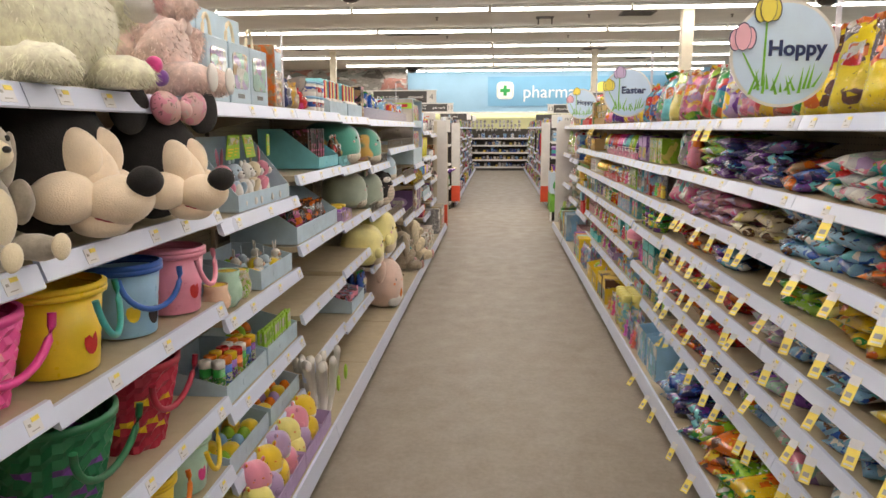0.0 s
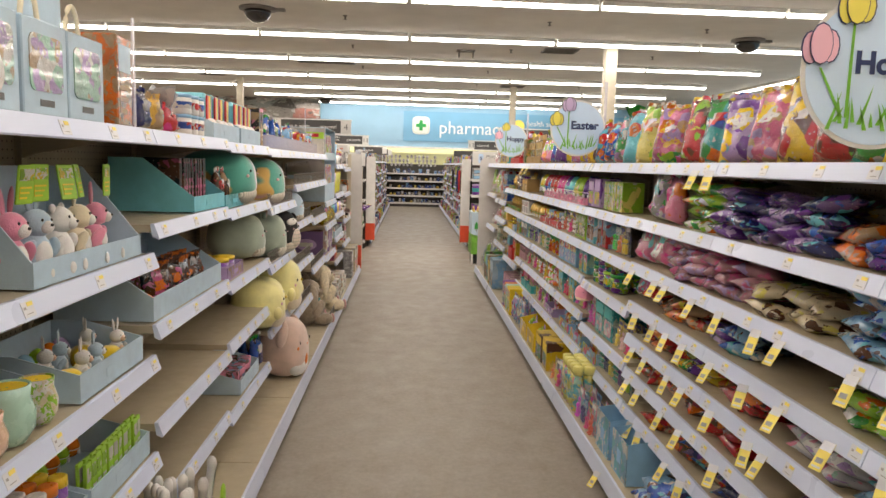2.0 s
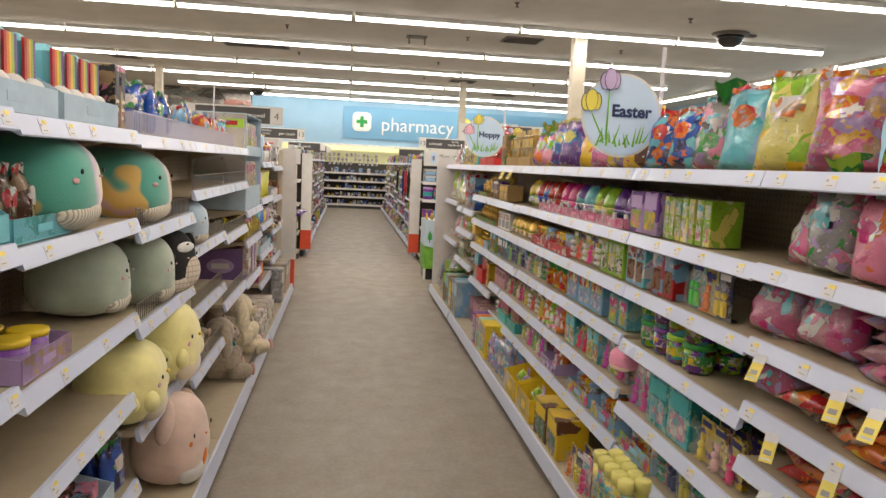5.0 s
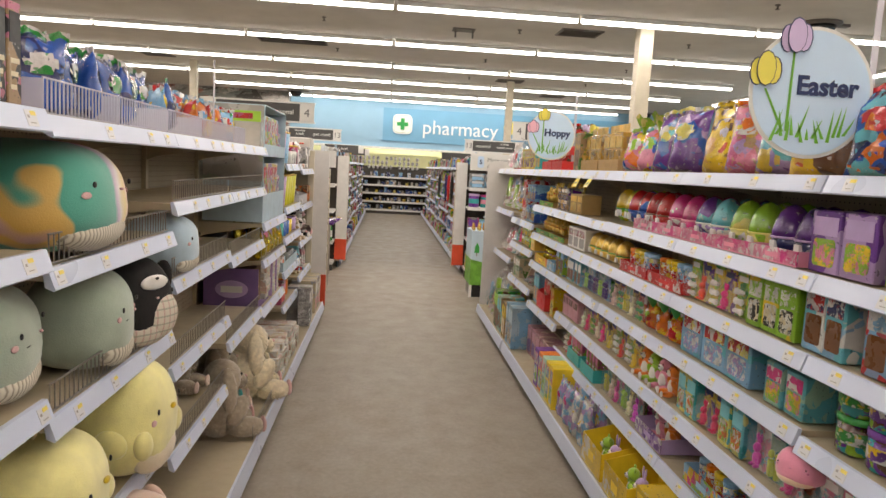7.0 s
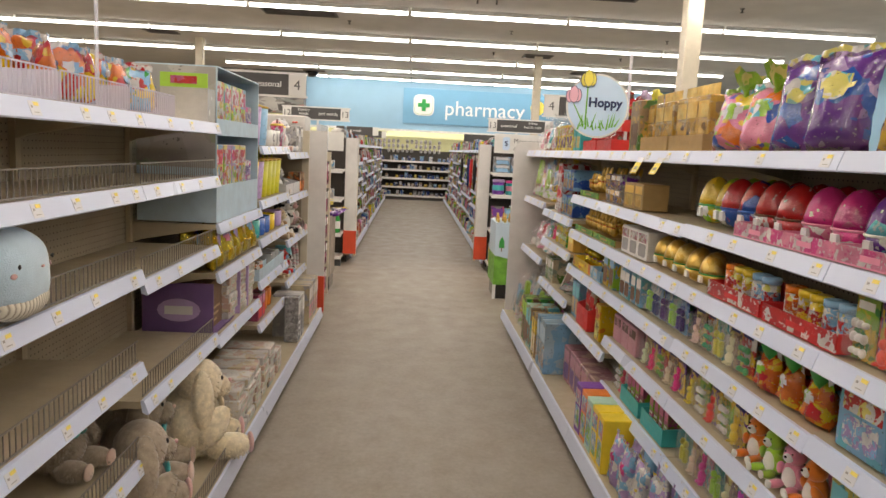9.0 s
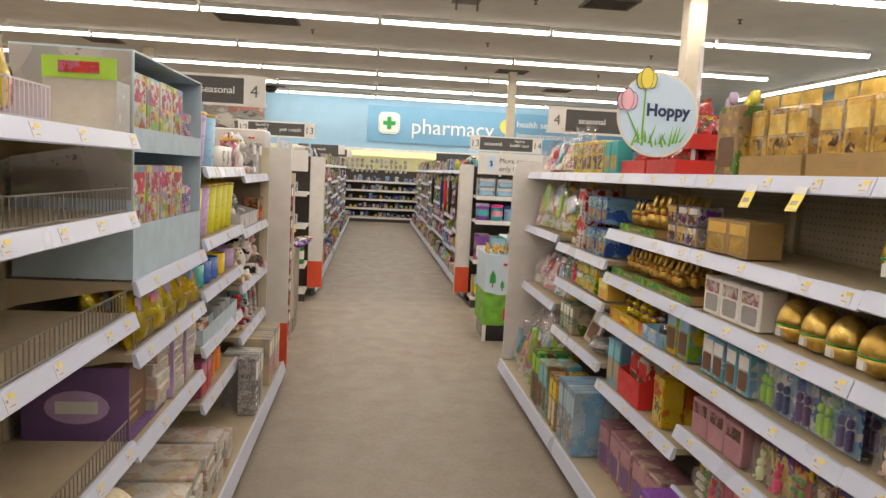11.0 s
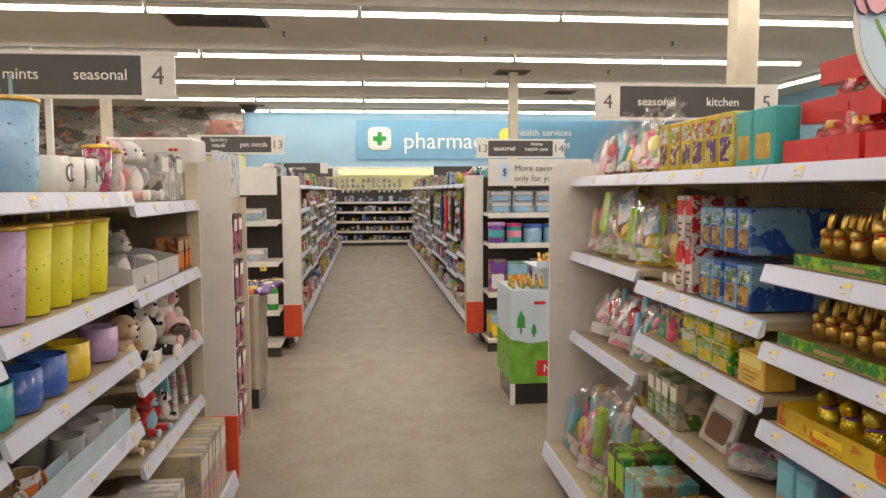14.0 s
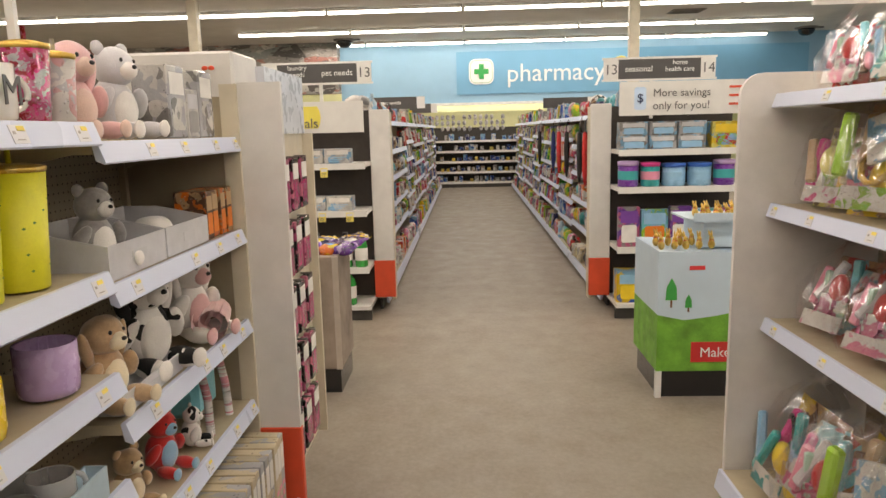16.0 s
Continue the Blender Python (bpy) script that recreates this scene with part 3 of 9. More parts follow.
# ---- kinds of goods ----
# Each maker returns a thing that stands at the origin with its face towards -y.
C = dict(
    red=(0.62, 0.03, 0.03), orange=(0.80, 0.22, 0.02), yellow=(0.86, 0.62, 0.03), lemon=(0.84, 0.77, 0.24), lime=(0.36, 0.62, 0.05), green=(0.04, 0.34, 0.06), teal=(0.05, 0.42, 0.42),
    aqua=(0.20, 0.58, 0.66), sky=(0.30, 0.54, 0.76), blue=(0.04, 0.14, 0.52), navy=(0.02, 0.03, 0.16), purple=(0.20, 0.06, 0.36), lilac=(0.50, 0.36, 0.62), pink=(0.80, 0.30, 0.42), rose=(0.62, 0.16, 0.30),
    hot=(0.74, 0.06, 0.30), white=(0.80, 0.78, 0.74), cream=(0.78, 0.68, 0.48), tan=(0.52, 0.36, 0.20), brown=(0.16, 0.07, 0.03), grey=(0.34, 0.33, 0.32), black=(0.015, 0.014, 0.014), gold=(0.78, 0.50, 0.10),
    mint=(0.45, 0.68, 0.55), peach=(0.82, 0.56, 0.40), silver=(0.6, 0.6, 0.62), baby=(0.48, 0.62, 0.72), sage=(0.42, 0.50, 0.40), blush=(0.76, 0.47, 0.46), shell=(0.74, 0.55, 0.46), ivory=(0.93, 0.88, 0.68), kraft=(0.40, 0.26, 0.10), pine=(0.015, 0.15, 0.06), berry=(0.40, 0.02, 0.05), petal=(0.88, 0.70, 0.64), leaf=(0.14, 0.30, 0.05), nude=(0.86, 0.71, 0.53), sloth=(0.42, 0.38, 0.31), plum=(0.18, 0.105, 0.27), taupe=(0.42, 0.35, 0.26), chick=(0.92, 0.84, 0.36), sun=(0.95, 0.78, 0.03), umber=(0.24, 0.15, 0.09), dusty=(0.50, 0.26, 0.30))
_mats = {}


def film(*names, scale=20.0, rough=0.18, crinkle=0.8, metal=0.0):
    key = ("film", names, scale, metal)
    if key not in _mats:
        _mats[key] = PRINT("printed_film_" + "_".join(names), [tuple(q ** 1.18 for q in C[n]) for n in names], scale, rough, crinkle, metal, coat=0.5, grow=1.15, busy=0.45)
    return _mats[key]


def card(*names, scale=16.0):
    key = ("card", names, scale)
    if key not in _mats:
        _mats[key] = PRINT("printed_card_" + "_".join(names), [tuple(q ** 1.18 for q in C[n]) for n in names], scale, 0.42, 0.0, coat=0.1, grow=1.25, busy=0.6)
    return _mats[key]


def solid(n, rough=0.45, metal=0.0, coat=0.0, alpha=1.0, trans=0.0, hue=0.0):
    key = ("solid", n, rough, metal, alpha, hue)
    if key not in _mats:
        _mats[key] = M(n + "_surface", C[n], rough, metal, 0.07, 14, 0.06, coat=coat, alpha=alpha, trans=trans, hue=hue)
    return _mats[key]


def plushmat(n):
    key = ("plush", n)
    if key not in _mats:
        m = M(n + "_short_pile_plush", C[n], 0.95, 0, 0.10, 10, 0.6, 260)
        m.node_tree.nodes["Principled BSDF"].inputs["Sheen Weight"].default_value = 0.5 if sum(C[n]) > 0.3 else 0.03
        _mats[key] = m
    return _mats[key]


def furmat(n):
    key = ("fur", n)
    if key not in _mats:
        m = M(n + "_shaggy_fur", C[n], 0.95, 0, 0.14, 45, 0.5, 140)
        m.node_tree.nodes["Principled BSDF"].inputs["Sheen Weight"].default_value = 0.6
        _mats[key] = m
    return _mats[key]


CLEAR = M("clear_film", (0.9, 0.9, 0.92), 0.06, var=0.02, alpha=0.09, bump=0.9, bscale=30)
FOILGOLD = PRINT("gold_foil", [(0.90, 0.60, 0.14), (0.84, 0.53, 0.10), (0.95, 0.70, 0.22)], 25, 0.3, 0.4, 0.8, busy=0.15)
FOILSILVER = PRINT("silver_foil", [(0.7, 0.7, 0.74), (0.6, 0.6, 0.66)], 25, 0.2, 0.35, 0.9)
FOILYELLOW = PRINT("yellow_gold_foil", [(0.92, 0.70, 0.03), (0.86, 0.60, 0.03), (0.95, 0.80, 0.10)], 14, 0.16, 1.0, 0.75, busy=0.2)


class Goods:
    """A kind of goods: the first one placed is the original, those after it are copies."""

    def __init__(self, make, w, d, h):
        self.make, self.w, self.d, self.h, self.ob = make, w, d, h, None

    def put(self, m):
        if self.ob is None:
            self.ob = self.make()
            self.ob.matrix_basis = m
            return self.ob
        return copy_thing(self.ob, m)


def pillow_y(u, v, d, standing):
    a = max(0.0, 1 - abs(2 * u - 1) ** 2.6) ** 0.6
    b = max(0.0, min(1.0, v / 0.12)) ** 0.5 * max(0.0, 1 - v ** 3) ** 0.7 if standing else max(0.0, 1 - abs(2 * v - 1) ** 2.6) ** 0.6
    return d / 2 * a * b


def bag(label, w, h, d, mats, standing=True, seed=0, crimp=True, tie=None, group="bags of sweets", name="candy_bag"):
    """A film bag: filled body, crimped seams, printed panel on its face."""
    r = random.Random(seed)
    t = thing(name, label, "candy bag", group)
    nx, nz = 9, 11
    bm = bmesh.new()
    ph = r.random() * 9
    grid = {}

    def co(i, k, s):
        u, v = i / nx, k / nz
        y = pillow_y(u, v, d, standing)
        n = noise.noise(Vector((u * 4 + ph, v * 5, s * 3.0)))
        n2 = noise.noise(Vector((u * 9 + ph, v * 9 + 5, s * 7.0)))
        x = (u - 0.5) * w * (1 - 0.10 * math.sin(math.pi * v) * (1 if standing else 0.6))
        z = v * h + (0.018 * n * (v if standing else 1))
        return Vector((x + 0.006 * n2, s * (y * (1 + 0.32 * n) + 0.004 * n2), z))
    for s in (-1, 1):
        for i in range(nx + 1):
            for k in range(nz + 1):
                edge = i in (0, nx) or k in (0, nz)
                if edge and s > 0:
                    grid[s, i, k] = grid[-1, i, k]
                else:
                    grid[s, i, k] = bm.verts.new(co(i, k, s))
    for s in (-1, 1):
        for i in range(nx):
            for k in range(nz):
                q = [grid[s, i, k], grid[s, i + 1, k], grid[s, i + 1, k + 1], grid[s, i, k + 1]]
                try:
                    f = bm.faces.new(q if s < 0 else q[::-1])
                    f.smooth = True
                except ValueError:
                    pass
    part("film", bm, mats[0], t)
    # printed panel
    bm = bmesh.new()
    c = [[bm.verts.new(co(2 + 5 * i / 6, nz * (0.5 + 0.26 * k / 3), -1) + Vector((0, -0.003, 0))) for i in range(7)] for k in range(4)]
    for k in range(3):
        for i in range(6):
            if not (k in (0, 2) and i in (0, 5)):
                bm.faces.new((c[k][i], c[k][i + 1], c[k + 1][i + 1], c[k + 1][i])).smooth = True
    part("logo_panel", bm, mats[1], t, "printed logo panel")
    if crimp:
        bm = bmesh.new()
        pts = []
        for i in range(nx + 1):
            p = co(i, nz, -1)
            pts.append((bm.verts.new(p + Vector((0, 0.002 * (-1) ** i, -0.004))), bm.verts.new(p + Vector((0, 0.005 * (-1) ** i, 0.016)))))
        for a, b in zip(pts, pts[1:]):
            bm.faces.new((a[0], b[0], b[1], a[1]))
        part("crimped_seam", bm, mats[-1], t)
    if tie:
        bm = bmesh.new()
        lathe(bm, [(0.012, h - 0.03), (0.018, h), (0.035, h + 0.03), (0.05, h + 0.065)], 11, None, 0, False)
        for v in bm.verts:
            v.co += Vector((0.02 * noise.noise(v.co * 30), 0.02 * noise.noise(v.co * 31 + Vector((3, 3, 3))), 0.03 * noise.noise(v.co * 25)))
        part("gathered_top", bm, tie, t)
    return t


def carton(label, w, d, h, mats, window=False, name="carton", group="boxed sweets", flap=False):
    """A printed box; its face has a raised panel, a band and bars in place of small print."""
    t = thing(name, label, "box", group)
    part("body", boxm(-w / 2, -d / 2, 0, w / 2, d / 2, h, bev=min(0.004, w / 20)), mats[0], t)
    bm = bmesh.new()
    y = -d / 2 - 0.0012
    box(bm, -w * 0.40, y, h * 0.60, w * 0.40, y + 0.001, h * 0.90)
    part("title_panel", bm, mats[1], t)
    bm = bmesh.new()
    if window:
        extrude_poly(bm, [(u, v + h * 0.33) for u, v in rounded(w * 0.72, h * 0.44, min(w, h) * 0.1)], "y", 0.001)
    else:
        # three lines of print joined along their left edge
        a, b = -w * 0.34, -w * 0.325
        pts = [(a, h * 0.14)]
        for i in range(3):
            z0, z1, x1 = h * (0.14 + 0.13 * i), h * (0.19 + 0.13 * i), w * (0.1 + 0.11 * i)
            pts += ([(b, z0)] if i else []) + [(x1, z0), (x1, z1)] + ([(b, z1)] if i < 2 else [])
        extrude_poly(bm, pts + [(a, h * 0.45)], "y", 0.001)
    part("window" if window else "small_print", bm, mats[-1], t).matrix_basis = pose(0, y, 0)
    if flap:
        part("top_flap", boxm(-w * 0.46, -0.001, h, w * 0.46, 0.001, h + h * 0.22), mats[1], t)
    return t


def tray(label, w, d, h, mat, mat2, back=1.0, name="display_tray"):
    """An open display carton: low front, sloping cheeks, high back."""
    t = thing(name, label, "display tray", "display trays")
    k = 0.004
    part("bottom", boxm(-w / 2, -d / 2, 0, w / 2, d / 2, k), mat, t)
    part("front", boxm(-w / 2, -d / 2, k, w / 2, -d / 2 + k, h), mat2, t)
    part("back", boxm(-w / 2, d / 2 - k, k, w / 2, d / 2, h * back), mat, t)
    for x in (-w / 2, w / 2 - k):
        bm = bmesh.new()
        extrude_poly(bm, [(-d / 2 + k, k), (d / 2 - k, k), (d / 2 - k, h * back), (0.1 * d, h * back), (-d / 2 + k, h)], "x", k)
        part("cheek", bm, mat, t).matrix_basis = pose(x, 0, 0)
    part("front_print", boxm(-w * 0.13, -d / 2 - 0.0012, h * 0.34, w * 0.13, -d / 2 - 0.0002, h * 0.66), mat, t)
    return t


def egg(label, r, h, lower, upper, band):
    t = thing("plastic_egg", label, "egg", "plastic eggs")
    prof = [(0.30, 0.0), (0.62, 0.06), (0.88, 0.2), (1.0, 0.38)]
    top = [(1.0, 0.40), (0.97, 0.52), (0.86, 0.68), (0.66, 0.84), (0.38, 0.95), (0.05, 1.0)]
    bm = bmesh.new()
    lathe(bm, [(r * a, h * z) for a, z in prof], 18)
    part("lower_half", bm, lower, t)
    bm = bmesh.new()
    lathe(bm, [(r * a, h * z) for a, z in top], 18)
    part("upper_half", bm, upper, t)
    bm = bmesh.new()
    lathe(bm, [(r * 1.015, h * 0.37), (r * 1.03, h * 0.39), (r * 1.015, h * 0.41)], 18)
    part("band", bm, band, t)
    part("sticker", boxm(-r * 0.22, -r * 1.04, h * 0.14, r * 0.22, -r * 0.86, h * 0.32), SIGNWHITE, t)
    return t


def one_mesh(name, label, cat, group, build, mats):
    bm = bmesh.new()
    build(bm)
    return tagged(part(name, bm, mats), label, cat, group)


def squish(label, w, h, d, mats, ears=True, beak=False, more=None):
    """A round stuffed cushion toy: bulging body, pale ribbed belly, small face, ears."""
    def build(bm):
        vs = ball(bm, 0, 0, 0, 1, 1, 1, 32, 22, 0)
        for v in vs:
            c = [math.copysign(abs(q) ** 0.74, q) for q in v.co]
            k = (c[2] + 1) / 2
            s = 1.0 + 0.16 * (0.5 - k)
            v.co = Vector((c[0] * w / 2 * s, c[1] * d / 2 * s, h * (c[2] + 1) / 2))
            dimple = 0.02 * w * math.exp(-((v.co.x / w) ** 2 * 30)) * (1 if v.co.z > 0.5 * h else 0.3)
            v.co.z -= dimple
            v.co += Vector((noise.noise(v.co * 9), noise.noise(v.co * 9 + Vector((4, 0, 0))), noise.noise(v.co * 11))) * 0.005
            v.co.z = max(v.co.z, 0.002)
        ball(bm, 0, -d * 0.31, h * 0.20, w * 0.40, d * 0.195, h * 0.20, 24, 14, 1)
        if ears:
            for s in (-1, 1):
                ball(bm, s * w * 0.32, 0, h * 0.97, w * 0.08, d * 0.06, h * 0.12, 12, 8, 0, Euler((0, s * 0.3, 0)).to_matrix())
                ball(bm, s * w * 0.32, -d * 0.035, h * 0.97, w * 0.05, d * 0.04, h * 0.08, 10, 6, 2, Euler((0, s * 0.3, 0)).to_matrix())
        for s in (-1, 1):
            ball(bm, s * w * 0.30, -d * 0.470, h * 0.62, w * 0.016, d * 0.012, h * 0.028, 8, 6, 3)
        if beak:
            ball(bm, 0, -d * 0.51, h * 0.59, w * 0.05, d * 0.025, h * 0.025, 10, 6, 4)
            for s in (-1, 1):
                ball(bm, s * w * 0.50, -d * 0.1, h * 0.40, w * 0.05, d * 0.16, h * 0.12, 14, 8, 0, Euler((0.5, 0, 0)).to_matrix())
        else:
            ball(bm, 0, -d * 0.52, h * 0.57, w * 0.022, d * 0.014, h * 0.014, 8, 6, 2)
        for s in (-1, 1):
            ball(bm, s * w * 0.33, -d * 0.438, h * 0.53, w * 0.03, d * 0.008, h * 0.03, 10, 6, 2, Euler((0, 0, s * 0.5)).to_matrix())
        if more:
            more(bm, w, h, d)
    return one_mesh("plush_toy", label, "plush toy", "stuffed toys on the shelves", build, mats)


def sitter(label, h, mats, ears="round", arms=True, droop=False):
    """A seated stuffed animal: body, head, muzzle, limbs, ears."""
    def build(bm):
        ball(bm, 0, 0, h * 0.30, h * 0.24, h * 0.20, h * 0.30, 18, 12, 0)
        ball(bm, 0, -h * 0.13, h * 0.28, h * 0.16, h * 0.10, h * 0.20, 14, 10, 1)
        ball(bm, 0, -h * 0.05, h * 0.70, h * 0.21, h * 0.19, h * 0.19, 18, 12, 0)
        ball(bm, 0, -h * 0.21, h * 0.66, h * 0.10, h * 0.09, h * 0.085, 12, 8, 1)
        ball(bm, 0, -h * 0.295, h * 0.69, h * 0.030, h * 0.02, h * 0.022, 8, 6, 2)
        for s in (-1, 1):
            ball(bm, s * h * 0.085, -h * 0.22, h * 0.755, h * 0.019, h * 0.014, h * 0.02, 8, 6, 2)
            ball(bm, s * h * 0.17, -h * 0.26, h * 0.09, h * 0.09, h * 0.20, h * 0.085, 12, 8, 0)
            ball(bm, s * h * 0.18, -h * 0.44, h * 0.10, h * 0.075, h * 0.03, h * 0.085, 12, 8, 1)
            ball(bm, s * h * 0.25, -h * 0.10, h * 0.36, h * 0.07, h * 0.09, h * 0.17, 12, 8, 0, Euler((0.5, s * -0.4, 0)).to_matrix())
            if ears == "round":
                ball(bm, s * h * 0.16, -h * 0.02, h * 0.87, h * 0.075, h * 0.04, h * 0.075, 12, 8, 0)
            elif droop:
                ball(bm, s * h * 0.22, -h * 0.05, h * 0.60, h * 0.06, h * 0.05, h * 0.20, 12, 8, 0, Euler((0, s * 0.25, 0)).to_matrix())
            else:
                ball(bm, s * h * 0.09, 0, h * 1.02, h * 0.05, h * 0.03, h * 0.20, 12, 8, 0, Euler((0, s * 0.2, 0)).to_matrix())
        for v in bm.verts:
            v.co += Vector((1, 1, 1)) * (h * 0.012 * noise.noise(v.co * (7 / h)))
            v.co.z = max(v.co.z, 0.002)
    return one_mesh("stuffed_animal", label, "plush toy", "stuffed toys on the shelves", build, mats)


def bucket(label, r, h, body, rim, strap, blotch):
    t = thing("pail", label, "bucket", "party buckets")
    bm = bmesh.new()
    lathe(bm, [(r * 0.78, 0.0), (r * 0.8, 0.004), (r * 0.96, h * 0.9), (r * 0.93, h * 0.9), (r * 0.76, 0.012), (0.01, 0.012)], 28, None, 0, False)
    part("body", bm, body, t)
    bm = bmesh.new()
    for i in range(2):
        z = h * (0.86 + 0.06 * i)
        lathe(bm, [(r * 0.96, z), (r * 1.05, z + 0.004), (r * 1.06, z + 0.014), (r * 0.97, z + 0.018)], 28, None, 0, False)
    part("rim", bm, rim, t)
    bm = bmesh.new()
    tube(bm, [(r * 1.05 * math.cos(a), -r * 1.02 - 0.02 * math.sin(a), h * 0.88 - r * 0.95 * math.sin(a)) for a in [math.pi * i / 14 for i in range(15)]], 0.008, 8)
    part("handle", bm, strap, t)
    for i, (a, z, s) in enumerate(((-0.5, 0.35, 0.22), (0.25, 0.3, 0.26), (0.8, 0.5, 0.2))):
        rr = r * (0.8 + 0.16 * z) + 0.001
        bm = bmesh.new()
        n = 12
        vs = [bm.verts.new((rr * math.sin(a + s * math.cos(2 * math.pi * k / n)), -rr * math.cos(a + s * math.cos(2 * math.pi * k / n)) - 0.001, h * z + r * s * 1.2 * math.sin(2 * math.pi * k / n))) for k in range(n)]
        bm.faces.new(vs)
        part("printed_spot", bm, blotch[i % len(blotch)], t)
    return t


def woven_basket(label, r, h, body, band, strap):
    t = thing("basket", label, "basket", "woven party baskets")
    bm = bmesh.new()
    n, rows = 40, 12
    rings = []
    for k in range(rows + 1):
        z = h * k / rows
        rings.append([bm.verts.new(((r * (0.72 + 0.3 * k / rows) + 0.005 * (-1) ** (i // 2 + k)) * math.cos(2 * math.pi * i / n), (r * (0.72 + 0.3 * k / rows) + 0.005 * (-1) ** (i // 2 + k)) * math.sin(2 * math.pi * i / n), z)) for i in range(n)])
    for k in range(rows):
        for i in range(n):
            f = bm.faces.new((rings[k][i], rings[k][(i + 1) % n], rings[k + 1][(i + 1) % n], rings[k + 1][i]))
            f.material_index = 1 if k in (3, 4, 7) and (i // 2 + k) % 2 else 0
    bm.faces.new(rings[0][::-1])
    part("weave", bm, [body, band], t)
    bm = bmesh.new()
    lathe(bm, [(r * 1.0, h - 0.01), (r * 1.06, h - 0.005), (r * 1.06, h + 0.012), (r * 0.98, h + 0.012)], 30, None, 0, False)
    part("rim", bm, body, t)
    bm = bmesh.new()
    tube(bm, [(r * 1.0 * math.cos(a), -r * 1.04, h * 0.92 - r * 0.8 * math.sin(a)) for a in [math.pi * i / 12 for i in range(13)]], 0.009, 8)
    part("handle", bm, strap, t)
    return t


def tumbler(label, col, speck, r=0.064, h=0.228):
    t = thing("tumbler", label, "tumbler", "tumblers with straws")
    bm = bmesh.new()
    lathe(bm, [(r * 0.78, 0), (r * 0.8, 0.004), (r, h), (r * 0.97, h)], 22)
    part("cup", bm, col, t)
    bm = bmesh.new()
    lathe(bm, [(r * 1.01, h - 0.003), (r * 1.04, h), (r * 1.04, h + 0.008), (r * 0.5, h + 0.014)], 22)
    part("lid", bm, FOILGOLD, t, "thin gold rim lid")
    bm = bmesh.new()
    tube(bm, [(0.01, 0, h * 0.2), (0.004, 0, h * 1.3)], 0.005, 8)
    part("straw", bm, col, t)
    rr = random.Random(3)
    bm = bmesh.new()
    for _ in range(14):
        a, z = rr.uniform(-1.3, 1.3), rr.uniform(0.15, 0.85)
        q = r * (0.8 + 0.2 * z) + 0.0006
        for da, dz in ((0.08, 0.004),):
            vs = [bm.verts.new((q * math.sin(a + ca * 0.07), -q * math.cos(a + ca * 0.07), h * z + cz * 0.003)) for ca, cz in ((-1, 0), (0, -1), (1, 0), (0, 1))]
            bm.faces.new(vs)
    tagged(part("speckle", bm, speck, t), kind="stuff")
    return t


def mug(label, col, inner, r=0.047, h=0.1, print_mat=None):
    t = thing("mug", label, "mug", "ceramic mugs")
    bm = bmesh.new()
    lathe(bm, [(r * 0.86, 0), (r * 0.95, 0.004), (r, 0.02), (r, h), (r * 0.93, h), (r * 0.9, 0.012), (0.005, 0.01)], 24, None, 0, False)
    part("cup", bm, col, t)
    bm = bmesh.new()
    lathe(bm, [(r * 0.925, h - 0.002), (r * 0.895, 0.014), (0.004, 0.013)], 20, None, 0, False)
    part("glaze_inside", bm, inner, t)
    bm = bmesh.new()
    tube(bm, [(r * 0.9 + 0.034 * math.sin(a), 0, h * 0.5 + h * 0.32 * math.cos(a)) for a in [math.pi * i / 10 for i in range(11)]], 0.006, 8)
    part("handle", bm, col, t).matrix_basis = pose(0, 0, 0, 0, 0, -25)
    if print_mat:
        bm = bmesh.new()
        vs = [bm.verts.new(((r + 0.0008) * math.sin(0.3 * math.cos(k * 0.6283)), -(r + 0.0008) * math.cos(0.3 * math.cos(k * 0.6283)), h * 0.5 + 0.02 * math.sin(k * 0.6283))) for k in range(10)]
        bm.faces.new(vs)
        part("printed_mark", bm, print_mat, t)
    return t


def foil_bunny(label, h, mat, ribbon):
    t = thing("chocolate_rabbit", label, "chocolate", "foil wrapped rabbits")
    bm = bmesh.new()
    ball(bm, 0, 0, h * 0.24, h * 0.17, h * 0.22, h * 0.24, 14, 10)
    ball(bm, 0, -h * 0.10, h * 0.52, h * 0.12, h * 0.14, h * 0.13, 12, 8)
    for s in (-1, 1):
        ball(bm, s * h * 0.05, h * 0.02, h * 0.78, h * 0.05, h * 0.06, h * 0.22, 10, 8, 0, Euler((-0.25, s * 0.1, 0)).to_matrix())
    for v in bm.verts:
        v.co.z = max(0.001, v.co.z)
    part("foil_body", bm, mat, t)
    bm = bmesh.new()
    lathe(bm, [(h * 0.115, h * 0.40), (h * 0.135, h * 0.42), (h * 0.12, h * 0.44)], 14, None, 0, False)
    part("ribbon", bm, ribbon, t).matrix_basis = pose(0, -h * 0.06, 0)
    ballp = bmesh.new()
    ball(ballp, 0, -h * 0.19, h * 0.38, h * 0.03, h * 0.03, h * 0.03, 8, 6)
    part("bell", ballp, FOILGOLD, t)
    return t


